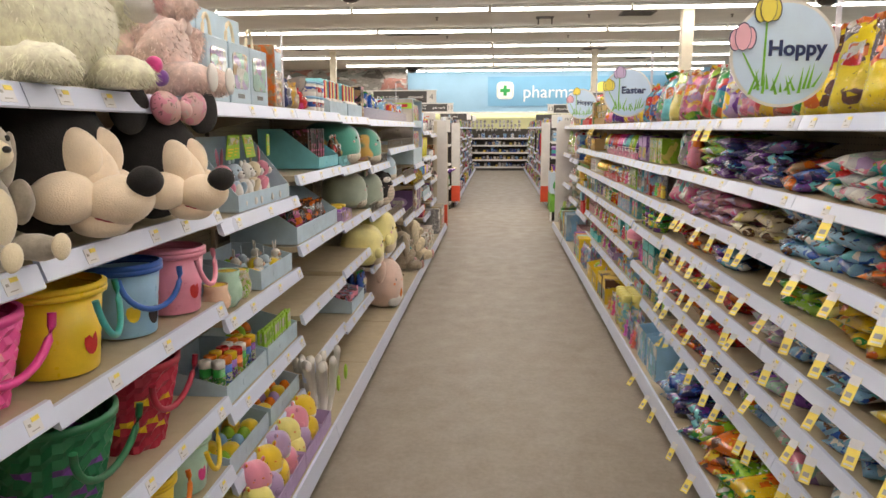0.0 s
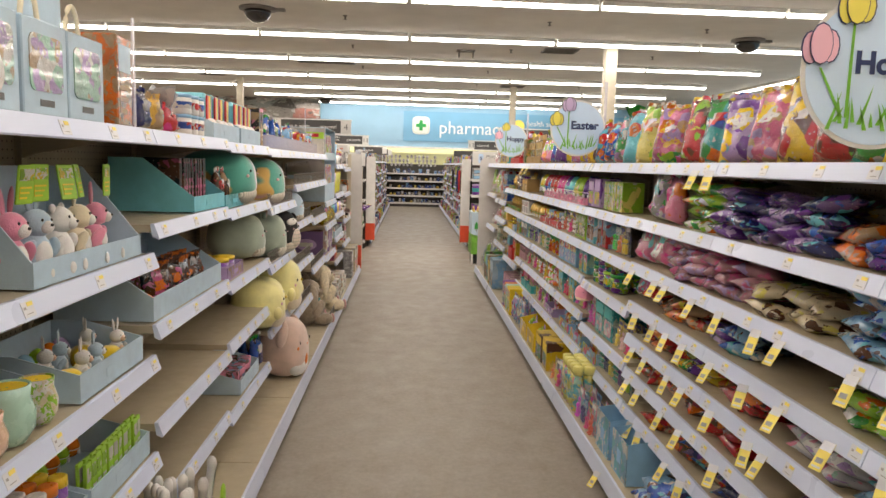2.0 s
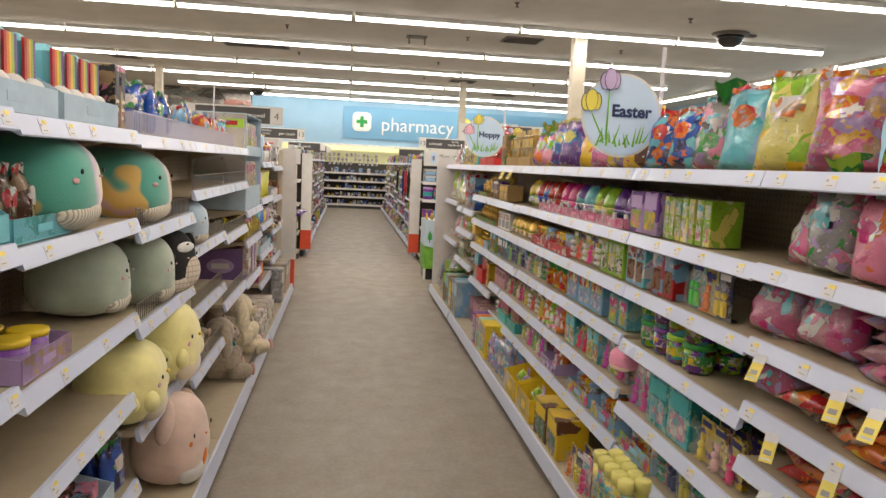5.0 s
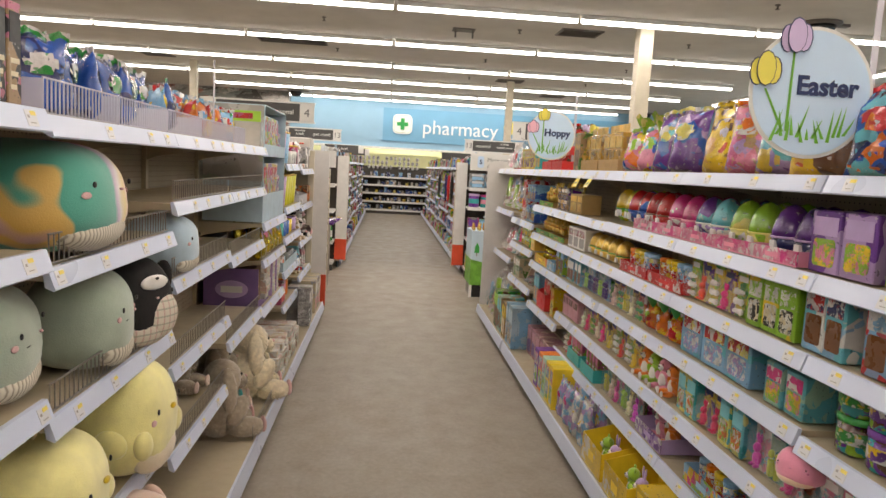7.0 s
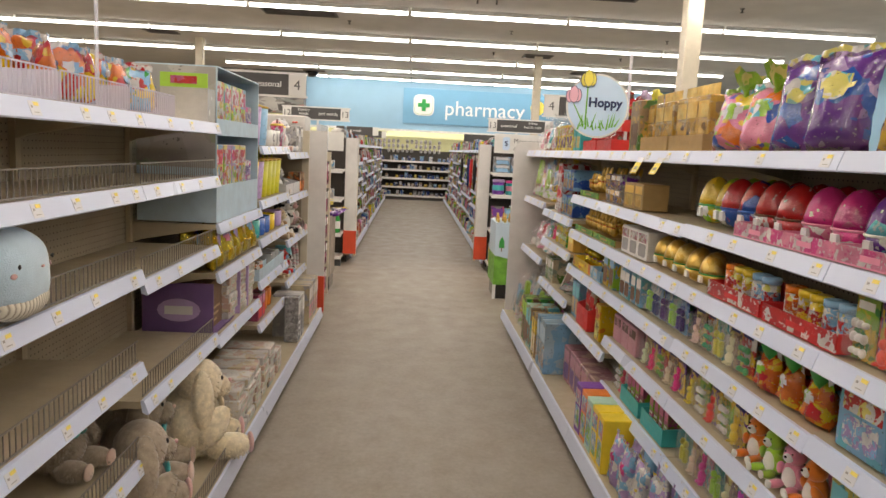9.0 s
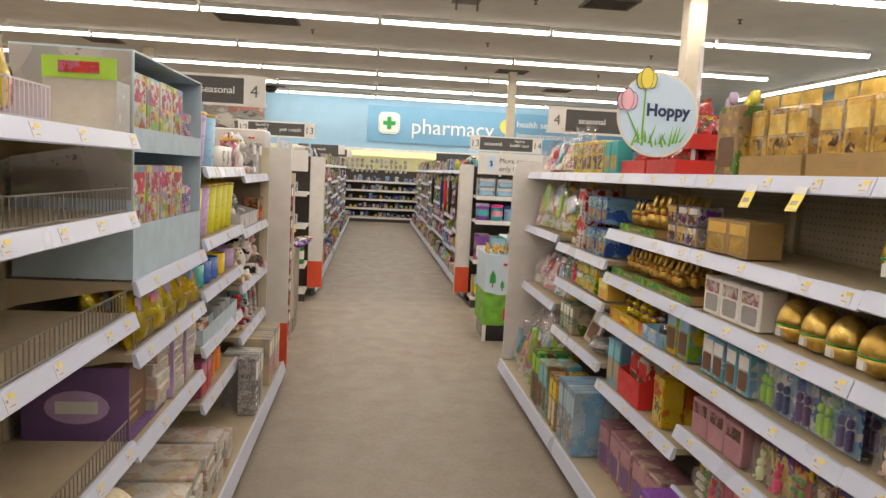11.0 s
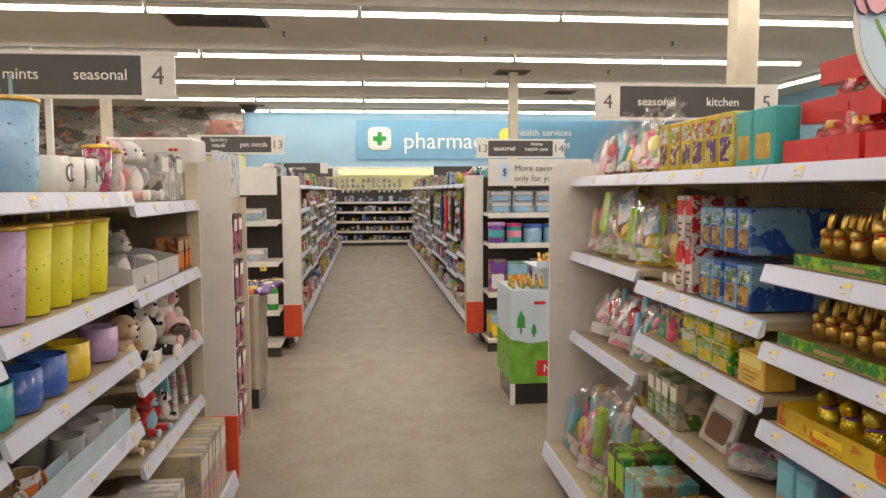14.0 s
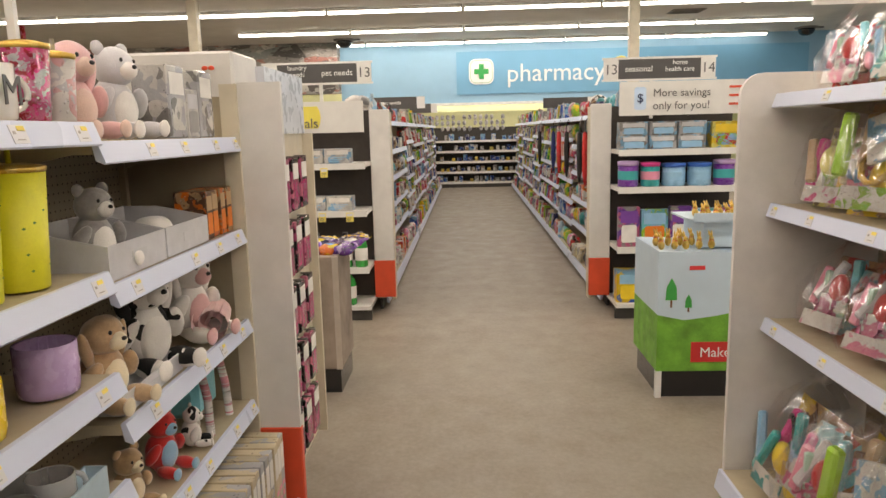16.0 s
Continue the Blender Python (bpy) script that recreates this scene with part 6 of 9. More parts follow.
# round shelf signs
def round_sign(word, x, y, z, cols):
    t = thing("shelf_sign", "round powder blue sign reading %s with drawn tulips" % word, "sign", "round shelf signs", at=pose(x, y, z))
    bm = bmesh.new()
    extrude_poly(bm, [(0.1665 * math.cos(i * 0.1309), 0.1665 * math.sin(i * 0.1309)) for i in range(48)], "y", 0.004)
    part("rim", bm, SIGNWHITE, t)
    bm = bmesh.new()
    extrude_poly(bm, [(0.157 * math.cos(i * 0.1309), 0.157 * math.sin(i * 0.1309)) for i in range(48)], "y", 0.001)
    part("disc", bm, SKYBLUE, t).matrix_basis = pose(0, -0.0015, 0)
    letters("lettering", word, 0.066, INKDARK, t, pose(0.04, -0.003, 0.016), bold=0.0022, depth=0.0006)
    for (px, pz, s), c in zip(((-0.130, 0.046, 1.0), (-0.057, 0.132, 1.0)), cols):
        for k, (dx, sc) in enumerate(((-0.02, 0.8), (0.02, 0.8), (0.0, 1.0))):
            bm = bmesh.new()
            pts = [(dx + 0.024 * sc * math.sin(a), 0.042 * sc * -math.cos(a) + 0.004 * k) for a in [i * 0.5236 for i in range(12)]]
            extrude_poly(bm, [(u * 1.09, v * 1.07) for u, v in pts], "y", 0.0008)
            part("petal_outline", bm, INKDARK, t).matrix_basis = pose(px, -0.004 - 0.0022 * k, pz)
            bm = bmesh.new()
            extrude_poly(bm, pts, "y", 0.0008)
            part("petal", bm, c, t).matrix_basis = pose(px, -0.005 - 0.0022 * k, pz)
    bm = bmesh.new()
    for (a, b) in (((-0.058, 0.10), (-0.06, -0.1)), ((-0.126, 0.005), (-0.07, -0.1))):
        v = [bm.verts.new((a[0] - 0.003, -0.0032, a[1])), bm.verts.new((a[0] + 0.003, -0.0032, a[1])), bm.verts.new((b[0] + 0.004, -0.0032, b[1])), bm.verts.new((b[0] - 0.004, -0.0032, b[1]))]
        bm.faces.new(v)
    part("stem", bm, GREEN, t)
    r = random.Random(2)
    bm = bmesh.new()
    for i in range(15):
        x0 = -0.10 + 0.014 * i
        hgt, lean_ = r.uniform(0.03, 0.085), r.uniform(-0.03, 0.03)
        z0 = -0.115 + r.uniform(-0.012, 0.012)
        v = [bm.verts.new(p) for p in ((x0 - 0.005, -0.0036, z0), (x0 + 0.005, -0.0036, z0), (x0 + lean_ * 0.6 + 0.003, -0.0036, z0 + hgt * 0.6), (x0 + lean_, -0.0036, z0 + hgt))]
        bm.faces.new(v)
    tagged(part("grass", bm, GREEN, t), kind="stuff")
    part("pole", boxm(0.155, 0.006, TOPZ - z, 0.172, 0.010, 0.28), ACRYLIC, t, "frosted clear pole")
    return t


round_sign("Hoppy", 0.905, 2.4, 1.742, (PETALPINK, PETALYELLOW))
round_sign("Easter", 0.902, 5.14, 1.755, (PETALYELLOW, PETALLILAC))
round_sign("Hoppy", 0.936, 8.2, 1.780, (PETALPINK, PETALYELLOW))

# ---- goods on the west run ----
LT = 1.601
BLK = solid("black", 0.35)
# shaggy toys on the top shelf
def shaggy(label, w, h, d, body, face, seed=0, ears=True):
    def build(bm):
        ball(bm, 0, 0, h * 0.40, w / 2, d / 2, h * 0.40, 26, 16, 0)
        ball(bm, w * 0.30, -d * 0.22, h * 0.62, w * 0.26, d * 0.28, h * 0.26, 20, 14, 0)
        ball(bm, w * 0.38, -d * 0.46, h * 0.54, w * 0.12, d * 0.14, h * 0.11, 14, 10, 1)
        ball(bm, w * 0.40, -d * 0.58, h * 0.56, w * 0.04, d * 0.03, h * 0.03, 8, 6, 3)
        for s in (-1, 1):
            ball(bm, w * (0.30 + 0.10 * s), -d * 0.47, h * 0.68, w * 0.02, d * 0.02, h * 0.02, 8, 6, 2)
            ball(bm, s * w * 0.26, -d * 0.40, h * 0.10, w * 0.13, d * 0.24, h * 0.11, 14, 10, 0)
            if ears:
                ball(bm, w * (0.30 + 0.24 * s), -d * 0.12, h * 0.62, w * 0.08, d * 0.07, h * 0.26, 12, 8, 3, Euler((0, s * 0.3, 0)).to_matrix())
        for v in bm.verts:
            v.co += v.normal * 0.0 + Vector((noise.noise(v.co * 28), noise.noise(v.co * 28 + Vector((5, 0, 0))), noise.noise(v.co * 28 + Vector((0, 9, 0))))) * 0.009
            v.co.z = max(v.co.z, 0.002)
        # long pile: small pointed tufts combed downwards
        bm.normal_update()
        rr = random.Random(seed + 5)
        for f in [f for f in bm.faces if f.material_index in (0, 3)]:
            for q in range(14):
                p = f.verts[0].co.lerp(f.verts[1].co, rr.random()).lerp(f.verts[2].co, rr.random())
                side = f.normal.cross(Vector((rr.uniform(-1, 1), rr.uniform(-1, 1), rr.uniform(-1, 1)))).normalized() * 0.0016
                tip = p + f.normal * rr.uniform(0.003, 0.010) + Vector((rr.uniform(-1, 1), rr.uniform(-1, 1), -1.2)) * 0.011
                tip.z = max(tip.z, 0.002)
                g = bm.faces.new([bm.verts.new(p - side), bm.verts.new(p + side), bm.verts.new(tip)])
                g.material_index = f.material_index
    return one_mesh("plush_toy", label, "plush toy", "stuffed toys on the shelves", build, [furmat(body), plushmat(face), BLK, furmat("blush")])


shaggy("large shaggy cream plush dog lying on the top shelf", 0.52, 0.38, 0.36, "ivory", "white", ears=False).matrix_basis = spot(-1, 1.51, LT, 0.32, -0.04, -5)
for p in ((1.76, 1.67, "hot"), (1.79, 1.64, "purple")):
    tagged(part("pom_pom", ballm(0, 0, 0, 0.022, 0.022, 0.022, 10, 8), furmat(p[2])), "%s wool pom pom hanging from a plush toy" % p[2], "pom pom").matrix_basis = pose(-0.86, p[0], p[1])


def gift_stand(label):
    t = thing("gift_bag", label, "gift bag", "boxed gift bags")
    part("backing_card", boxm(-0.098, 0.055, 0, 0.098, 0.06, 0.33), solid("baby"), t)
    part("body", boxm(-0.094, -0.055, 0, 0.094, 0.052, 0.21, bev=0.003), solid("baby"), t)
    bm = bmesh.new()
    extrude_poly(bm, [(u, v + 0.115) for u, v in rounded(0.14, 0.125, 0.02)], "y", 0.002)
    part("window", bm, film("mint", "tan", "white", "lilac", scale=22), t).matrix_basis = pose(0, -0.0575, 0)
    bm = bmesh.new()
    tube(bm, [(0.035 * math.cos(a), -0.02, 0.2 + 0.085 * math.sin(a)) for a in [math.pi * i / 10 for i in range(11)]], 0.006, 8)
    part("handle", bm, solid("cream"), t)
    part("small_print", boxm(-0.03, -0.0565, 0.02, 0.03, -0.0555, 0.035), INKGREY, t)
    return t


gift = G(lambda: gift_stand("pale blue boxed rabbit gift bag with a cord handle"), 0.2, 0.12, 0.33)
run(-1, 2.25, 2.9, LT, [gift], rows=2)
run(-1, 2.92, 3.05, LT, [K("orange brown woven gift basket carton", 0.12, 0.12, 0.25, film("orange", "tan", "tan", scale=40), solid("baby"), solid("tan"))], rows=1)
paper_bag = B("crumpled dark blue paper gift bag", 0.09, 0.12, 0.07, film("navy", "grey", "navy", scale=14), film("navy", "grey"), seed=80)
brown_bag = B("crumpled gold brown paper gift bag", 0.09, 0.11, 0.07, film("tan", "gold", "tan", scale=14), film("tan", "gold"), seed=81)
red_sack = B("shiny red film wrapped gift", 0.12, 0.09, 0.09, film("red", "red", "hot", scale=10), film("red", "red"), seed=82, tie=film("white", "silver"))
for g, y in ((paper_bag, 3.22), (brown_bag, 3.34), (red_sack, 3.5)):
    g.put(spot(-1, y, LT, g.d, 0.02, prng.uniform(-15, 15)))
rolls = G(lambda: figure_tub("roll of red white and blue gift ribbon", 0.035, 0.075, card("red", "white", "blue", scale=20), solid("sky"), solid("white")), 0.072, 0.072, 0.075)
run(-1, 3.58, 3.86, LT, [rolls], rows=2, stack=2)
blue_stand = G(lambda: tray("pale blue card display tray with sloping sides", 0.44, 0.26, 0.07, solid("baby"), solid("baby"), 2.2), 0.44, 0.26, 0.07)


def rainbow(label):
    def build(bm):
        box(bm, -0.035, -0.09, 0.0, 0.035, 0.07, 0.19, bev=0.02)
        ball(bm, 0, -0.10, 0.05, 0.05, 0.025, 0.035, 14, 8, 1)
        for i in range(5):
            x = -0.026 + 0.013 * i
            box(bm, x - 0.006, -0.0945, 0.05, x + 0.006, -0.088, 0.178, mat=2 + i)
    return one_mesh("plush_cushion", label, "cushion", "rainbow cushions", build, [plushmat("aqua"), plushmat("white"), plushmat("red"), plushmat("orange"), plushmat("yellow"), plushmat("lime"), plushmat("purple")])


rain = G(lambda: rainbow("turquoise plush cushion with a rainbow and a white cloud"), 0.09, 0.2, 0.19)
blue_stand.put(spot(-1, 4.12, 1.593, 0.26))
run(-1, 3.94, 4.32, 1.60, [rain], rows=1, back=0.03)
blue_stand.put(spot(-1, 4.6, 1.593, 0.26))
run(-1, 4.40, 4.78, 1.60, [rain], rows=1, back=0.03)
run(-1, 4.8, 4.92, 1.592, [K("black and cream printed gift tin", 0.05, 0.14, 0.2, card("black", "tan", "pink", scale=18), solid("black"), solid("cream"))], rows=1)


def wire_basket(label, w, d, h):
    t = thing("wire_basket", label, "basket", "wire baskets")
    part("bottom", boxm(-w / 2, -d / 2, 0, w / 2, d / 2, 0.004), ACRYLIC, t)
    one = None
    for i in range(int(w / 0.02) + 1):
        x = -w / 2 + 0.02 * i
        if one is None:
            one = part("bar", boxm(-0.0016, -0.0016, 0, 0.0016, 0.0016, h), ACRYLIC, t)
            one.matrix_basis = pose(x, -d / 2, 0.004)
        else:
            shared("bar", one, t, pose(x, -d / 2, 0.004))
    for y in (-d / 2, d / 2):
        part("rim", boxm(-w / 2, y - 0.002, h, w / 2, y + 0.002, h + 0.004), ACRYLIC, t)
    for x in (-w / 2, w / 2):
        part("side", boxm(x - 0.002, -d / 2, 0.004, x + 0.002, d / 2, h), ACRYLIC, t)
    return t


wb = G(lambda: wire_basket("white wire bin of small sweets bags", 0.42, 0.3, 0.075), 0.42, 0.3, 0.075)
small_blue = B("shiny deep blue film sweets bag", 0.16, 0.17, 0.07, film("blue", "blue", "blue", "navy", scale=9), film("green", "white"), seed=90)
small_orange = B("small orange and yellow film sweets bag", 0.14, 0.14, 0.06, film("orange", "yellow", "orange", "red", scale=14), film("white", "sky"), seed=91)
small_sky = B("small sky blue film sweets bag", 0.14, 0.14, 0.06, film("sky", "yellow", "green", "sky", scale=14), film("white", "red"), seed=92)
for y in (5.2, 5.64, 6.08, 6.52, 6.96):
    wb.put(spot(-1, y, 1.582, 0.3, 0.0))
for y0, y1, ks in ((5.02, 5.86, [small_blue, small_blue, small_blue]), (5.87, 6.25, [small_sky, small_blue]), (6.28, 6.75, [small_orange]), (6.76, 7.15, [small_orange, small_sky])):
    for bk, dz in ((0.03, 0.003), (0.14, 0.03)):
        run(-1, y0, y1, 1.588 + dz, ks, gap=-0.02, back=bk, jitter=40)

# wire fences along emptied shelves and slim poles
WIRE = M("dull_grey_wire", (0.30, 0.28, 0.25), 0.4, 0.6, var=0.08, bump=0.0)


def wire_fence(length, h=0.07):
    """A low fence: top and bottom wire, an upright every inch; runs along local y."""
    t = thing("shelf_fence", "low grey wire fence along a shelf edge", "fence", "wire shelf fences")
    for z in (0.004, h):
        part("rail", boxm(-0.002, 0, z - 0.002, 0.002, length, z + 0.002), WIRE, t)
    one = None
    for i in range(int(length / 0.0254) + 1):
        m = pose(0, 0.002 + 0.0254 * i, 0)
        if one is None:
            one = part("bar", boxm(-0.0014, -0.0014, 0.006, 0.0014, 0.0014, h - 0.002), WIRE, t)
            one.matrix_basis = m
        else:
            shared("bar", one, t, m)
    return t


fence_g = G(lambda: wire_fence(0.86), 0.86, 0.004, 0.07)
for y, z in ((5.0, 1.247), (5.0, 0.902), (5.92, 1.347), (6.82, 1.347), (5.92, 1.072), (6.82, 1.032), (7.74, 0.897), (5.92, 0.757), (6.82, 0.617), (5.92, 0.422)):
    fence_g.put(pose(LFRONT - 0.016, y, z))
fence_g.put(pose(LBASE - 0.02, 6.80, BASEZ))
for y in (3.08, 6.55):
    tagged(part("pole", boxm(-0.935, y - 0.008, LT - 0.02, -0.93, y + 0.008, LT + 0.32), ACRYLIC), "slim frosted acrylic sign pole", "pole", "acrylic poles")

# shelf with the large plush heads
SPOTTED = PRINT("spotted_pink_satin", [C["pink"], C["pink"], C["blush"]], 10, 0.5, 0.1)


def plush_head(label, h, bow):
    def build(bm):
        ball(bm, 0, 0.03, h * 0.50, h * 0.46, h * 0.38, h * 0.48, 30, 20, 0)
        for s in (-1, 1):
            ball(bm, s * h * 0.11, -h * 0.16, h * 0.53, h * 0.15, h * 0.215, h * 0.20, 20, 14, 1)
            ball(bm, s * h * 0.22, -h * 0.19, h * 0.29, h * 0.22, h * 0.19, h * 0.17, 20, 14, 1)
            if bow:
                ball(bm, s * h * 0.46, -h * 0.10, h * 0.98, h * 0.22, h * 0.07, h * 0.22, 22, 14, 0)
            else:
                ball(bm, s * h * 0.46, h * 0.18, h * 0.74, h * 0.24, h * 0.08, h * 0.22, 22, 14, 0)
        ball(bm, 0, -h * 0.40, h * 0.26, h * 0.22, h * 0.22, h * 0.16, 20, 14, 1)
        ball(bm, 0, -h * 0.165, h * 0.42, h * 0.23, h * 0.215, h * 0.24, 22, 14, 1)
        ball(bm, 0, -h * 0.34, h * 0.155, h * 0.17, h * 0.17, h * 0.06, 18, 10, 3)
        ball(bm, 0, -h * 0.28, h * 0.12, h * 0.20, h * 0.18, h * 0.10, 20, 14, 1)
        ball(bm, 0, -h * 0.60, h * 0.38, h * 0.12, h * 0.10, h * 0.10, 16, 12, 0)
        if bow:
            for s in (-1, 1):
                ball(bm, s * h * 0.17, -h * 0.22, h * 0.98, h * 0.18, h * 0.08, h * 0.14, 16, 12, 2, Euler((0, s * -0.35, 0)).to_matrix())
            ball(bm, 0, -h * 0.27, h * 0.97, h * 0.07, h * 0.06, h * 0.08, 12, 8, 2)
        for v in bm.verts:
            v.co += Vector((noise.noise(v.co * 12), noise.noise(v.co * 12 + Vector((7, 0, 0))), noise.noise(v.co * 13))) * 0.004
            v.co.z = max(v.co.z, 0.002)
    return one_mesh("plush_toy", label, "plush toy", "stuffed toys on the shelves", build, [plushmat("black"), plushmat("nude"), SPOTTED, plushmat("berry")])


plush_head("large black and peach plush head shaped cushion", 0.355, False).matrix_basis = spot(-1, 1.53, 1.262, 0.28, -0.07, -4)
plush_head("black and peach plush head shaped cushion with a pink bow", 0.31, True).matrix_basis = spot(-1, 1.87, 1.262, 0.24, -0.13, -14)
sitter("shaggy grey brown plush sloth sitting on the shelf", 0.31, [furmat("sloth"), plushmat("cream"), BLK], "none", droop=True).matrix_basis = spot(-1, 1.22, 1.262, 0.24, -0.08, -10)
# pails and baskets
bucket("yellow party pail with a green strap and egg prints", 0.115, 0.21, solid("yellow", 0.35), solid("yellow", 0.35), solid("teal", 0.4), [solid("red"), solid("brown"), solid("lime")]).matrix_basis = spot(-1, 1.53, 0.952, 0.23, 0.0, 20)
bucket("bright blue party pail with printed figures", 0.10, 0.2, solid("sky", 0.35), solid("blue", 0.35), solid("blue", 0.4), [solid("yellow"), solid("black"), solid("red")]).matrix_basis = spot(-1, 1.84, 0.952, 0.2, 0.01, -20)
bucket("pink party pail with red spots", 0.10, 0.2, solid("pink", 0.35), solid("pink", 0.35), solid("pink", 0.4), [solid("red"), solid("black"), solid("hot")]).matrix_basis = spot(-1, 2.09, 0.952, 0.2, -0.01, 10)
woven_basket("red and yellow woven plastic basket", 0.135, 0.25, solid("berry", 0.4), solid("yellow", 0.4), solid("berry", 0.4)).matrix_basis = spot(-1, 1.85, 0.622, 0.28, 0.0, 0, 4)
woven_basket("dark green and purple woven plastic basket", 0.14, 0.25, solid("pine", 0.4), solid("purple", 0.4), solid("pine", 0.4)).matrix_basis = spot(-1, 1.46, 0.622, 0.28, -0.02, 0, 4)
woven_basket("pink woven plastic basket", 0.13, 0.18, solid("hot", 0.4), solid("pink", 0.4), solid("hot", 0.4)).matrix_basis = spot(-1, 1.22, 0.972, 0.26, 0.0, 0, 0)
bucket("mint green party pail with a yellow strap", 0.10, 0.18, solid("mint", 0.35), solid("mint", 0.35), solid("yellow", 0.4), [solid("hot"), solid("lilac"), solid("green")]).matrix_basis = spot(-1, 2.05, 0.372, 0.2, -0.01, 15)
bucket("small yellow party pail", 0.09, 0.16, solid("yellow", 0.35), solid("yellow", 0.35), solid("orange", 0.4), [solid("lime"), solid("red"), solid("sky")]).matrix_basis = spot(-1, 1.80, 0.372, 0.18, -0.01, 0)

# bay of small animals in pale blue trays
baby_tray = G(lambda: tray("pale blue card display tray", 0.42, 0.28, 0.075, solid("baby"), solid("baby"), 1.6), 0.42, 0.28, 0.075)
tall_tray = G(lambda: tray("tall pale blue card display box", 0.62, 0.28, 0.06, solid("baby"), solid("baby"), 4.4), 0.62, 0.28, 0.26)
tall_tray.put(spot(-1, 2.76, 1.216, 0.28, 0.0))
hang = [G(lambda c=c, e=e: sitter("small %s plush animal with a green header card" % c, 0.18, [plushmat(c), plushmat("white"), BLK], e), 0.1, 0.12, 0.18) for c, e in (("pink", "long"), ("baby", "long"), ("white", "round"), ("cream", "long"))]
run(-1, 2.46, 3.05, 1.222, hang, rows=2, back=0.02, jitter=25)
tagc = K("lime green header card", 0.06, 0.004, 0.09, solid("lime"), card("lime", "white", "yellow", scale=50), solid("yellow"), name="header_card", group="header cards")
for i in range(5):
    tagc.put(spot(-1, 2.52 + 0.11 * i, 1.40, 0.004, 0.05 + 0.02 * (i % 2), prng.uniform(-15, 15), prng.uniform(-12, 12)))
chick = G(lambda: squish("small yellow plush chick in a tray", 0.07, 0.07, 0.07, [plushmat("yellow"), plushmat("lemon"), plushmat("orange"), BLK, plushmat("orange")], False, True), 0.072, 0.07, 0.07)
lambs = G(lambda: sitter("small white plush lamb in a tray", 0.11, [plushmat("white"), plushmat("peach"), BLK], "long"), 0.075, 0.09, 0.11)
bunny_s = G(lambda: sitter("small grey plush rabbit in a tray", 0.11, [plushmat("baby"), plushmat("white"), BLK], "long"), 0.075, 0.09, 0.11)
eggc = [G(lambda c=c: egg("small shiny %s egg decoration" % c, 0.028, 0.07, solid(c, 0.2), solid(c, 0.2), solid("white")), 0.06, 0.06, 0.07) for c in ("orange", "lilac", "sky", "lime")]
baby_tray.put(spot(-1, 2.86, 0.886, 0.28))
run(-1, 2.67, 3.07, 0.892, [chick, lambs, bunny_s], rows=2, back=0.015, jitter=40)
run(-1, 2.67, 3.07, 0.892, eggc, rows=1, back=0.2)
baby_tray.put(spot(-1, 2.43, 0.886, 0.28, 0.12))


def pot(label, col, r, h):
    t = thing("ceramic_pot", label, "pot", "ceramic pots")
    bm = bmesh.new()
    lathe(bm, [(r * 0.6, 0), (r * 0.95, h * 0.25), (r, h * 0.5), (r * 0.8, h * 0.8), (r * 0.85, h), (r * 0.75, h), (r * 0.7, h * 0.75)], 20)
    part("body", bm, col, t)
    bm = bmesh.new()
    lathe(bm, [(r * 0.74, h * 0.97), (0.003, h * 0.96)], 16, None, 0, False)
    part("inside", bm, solid("yellow"), t)
    return t


for y, c, n, r, h in ((2.30, "peach", "egg shaped peach ceramic pot", 0.05, 0.10), (2.40, "mint", "mint green ceramic egg pot", 0.055, 0.13), (2.52, "cream", "cream ceramic pot with a leaf pattern", 0.045, 0.11)):
    pot(n, card("cream", "white", "lime", scale=40) if c == "cream" else solid(c, 0.25, coat=0.4), r, h).matrix_basis = spot(-1, y, 0.886, 0.1, -0.01)
baby_tray.put(spot(-1, 2.46, 0.561, 0.28))
baby_tray.put(spot(-1, 2.90, 0.561, 0.28))
pens = [G(lambda c=c, d=d: figure_tub("tall %s bubble bottle with a topper" % c, 0.022, 0.15, card(c, "white", "lime", scale=50), solid(d, 0.3), solid(c, 0.3)), 0.046, 0.046, 0.15) for c, d in (("green", "white"), ("blue", "orange"), ("purple", "yellow"), ("orange", "red"))]
run(-1, 2.27, 2.66, 0.567, pens, rows=3, back=0.015)
run(-1, 2.71, 3.1, 0.567, [K("lime green header carded toy", 0.03, 0.01, 0.13, solid("lime"), card("lime", "white"), solid("silver"))], rows=3, back=0.02)
run(-1, 2.71, 3.1, 0.567, [eggc[3], eggc[0]], rows=1, back=0.2)
baby_tray.put(spot(-1, 2.45, 0.301, 0.28))
baby_tray.put(spot(-1, 2.90, 0.301, 0.28))
run(-1, 2.27, 2.66, 0.307, [eggc[3], chick, eggc[2]], rows=3, back=0.015, jitter=40)
run(-1, 2.71, 3.1, 0.307, [chick, eggc[0], eggc[1]], rows=3, back=0.015, jitter=40)
LB = -LBASE + 0.02
lil_tray = G(lambda: tray("purple card display tray", 0.44, 0.34, 0.07, solid("lilac"), solid("lilac"), 1.3), 0.44, 0.34, 0.07)
for y in (2.45, 2.9):
    lil_tray.put(spot(-1, y, BASEZ, 0.34, 0, front=LB))
lil = [G(lambda c=c: squish("soft %s plush chick ball" % c, 0.11, 0.11, 0.11, [plushmat(c), plushmat("white"), plushmat("orange"), BLK, plushmat("orange")], True, True), 0.1, 0.11, 0.11) for c in ("lemon", "lilac", "yellow", "pink")]
run(-1, 2.26, 3.1, BASEZ + 0.006, lil, rows=3, back=0.02, front=LB, jitter=60)
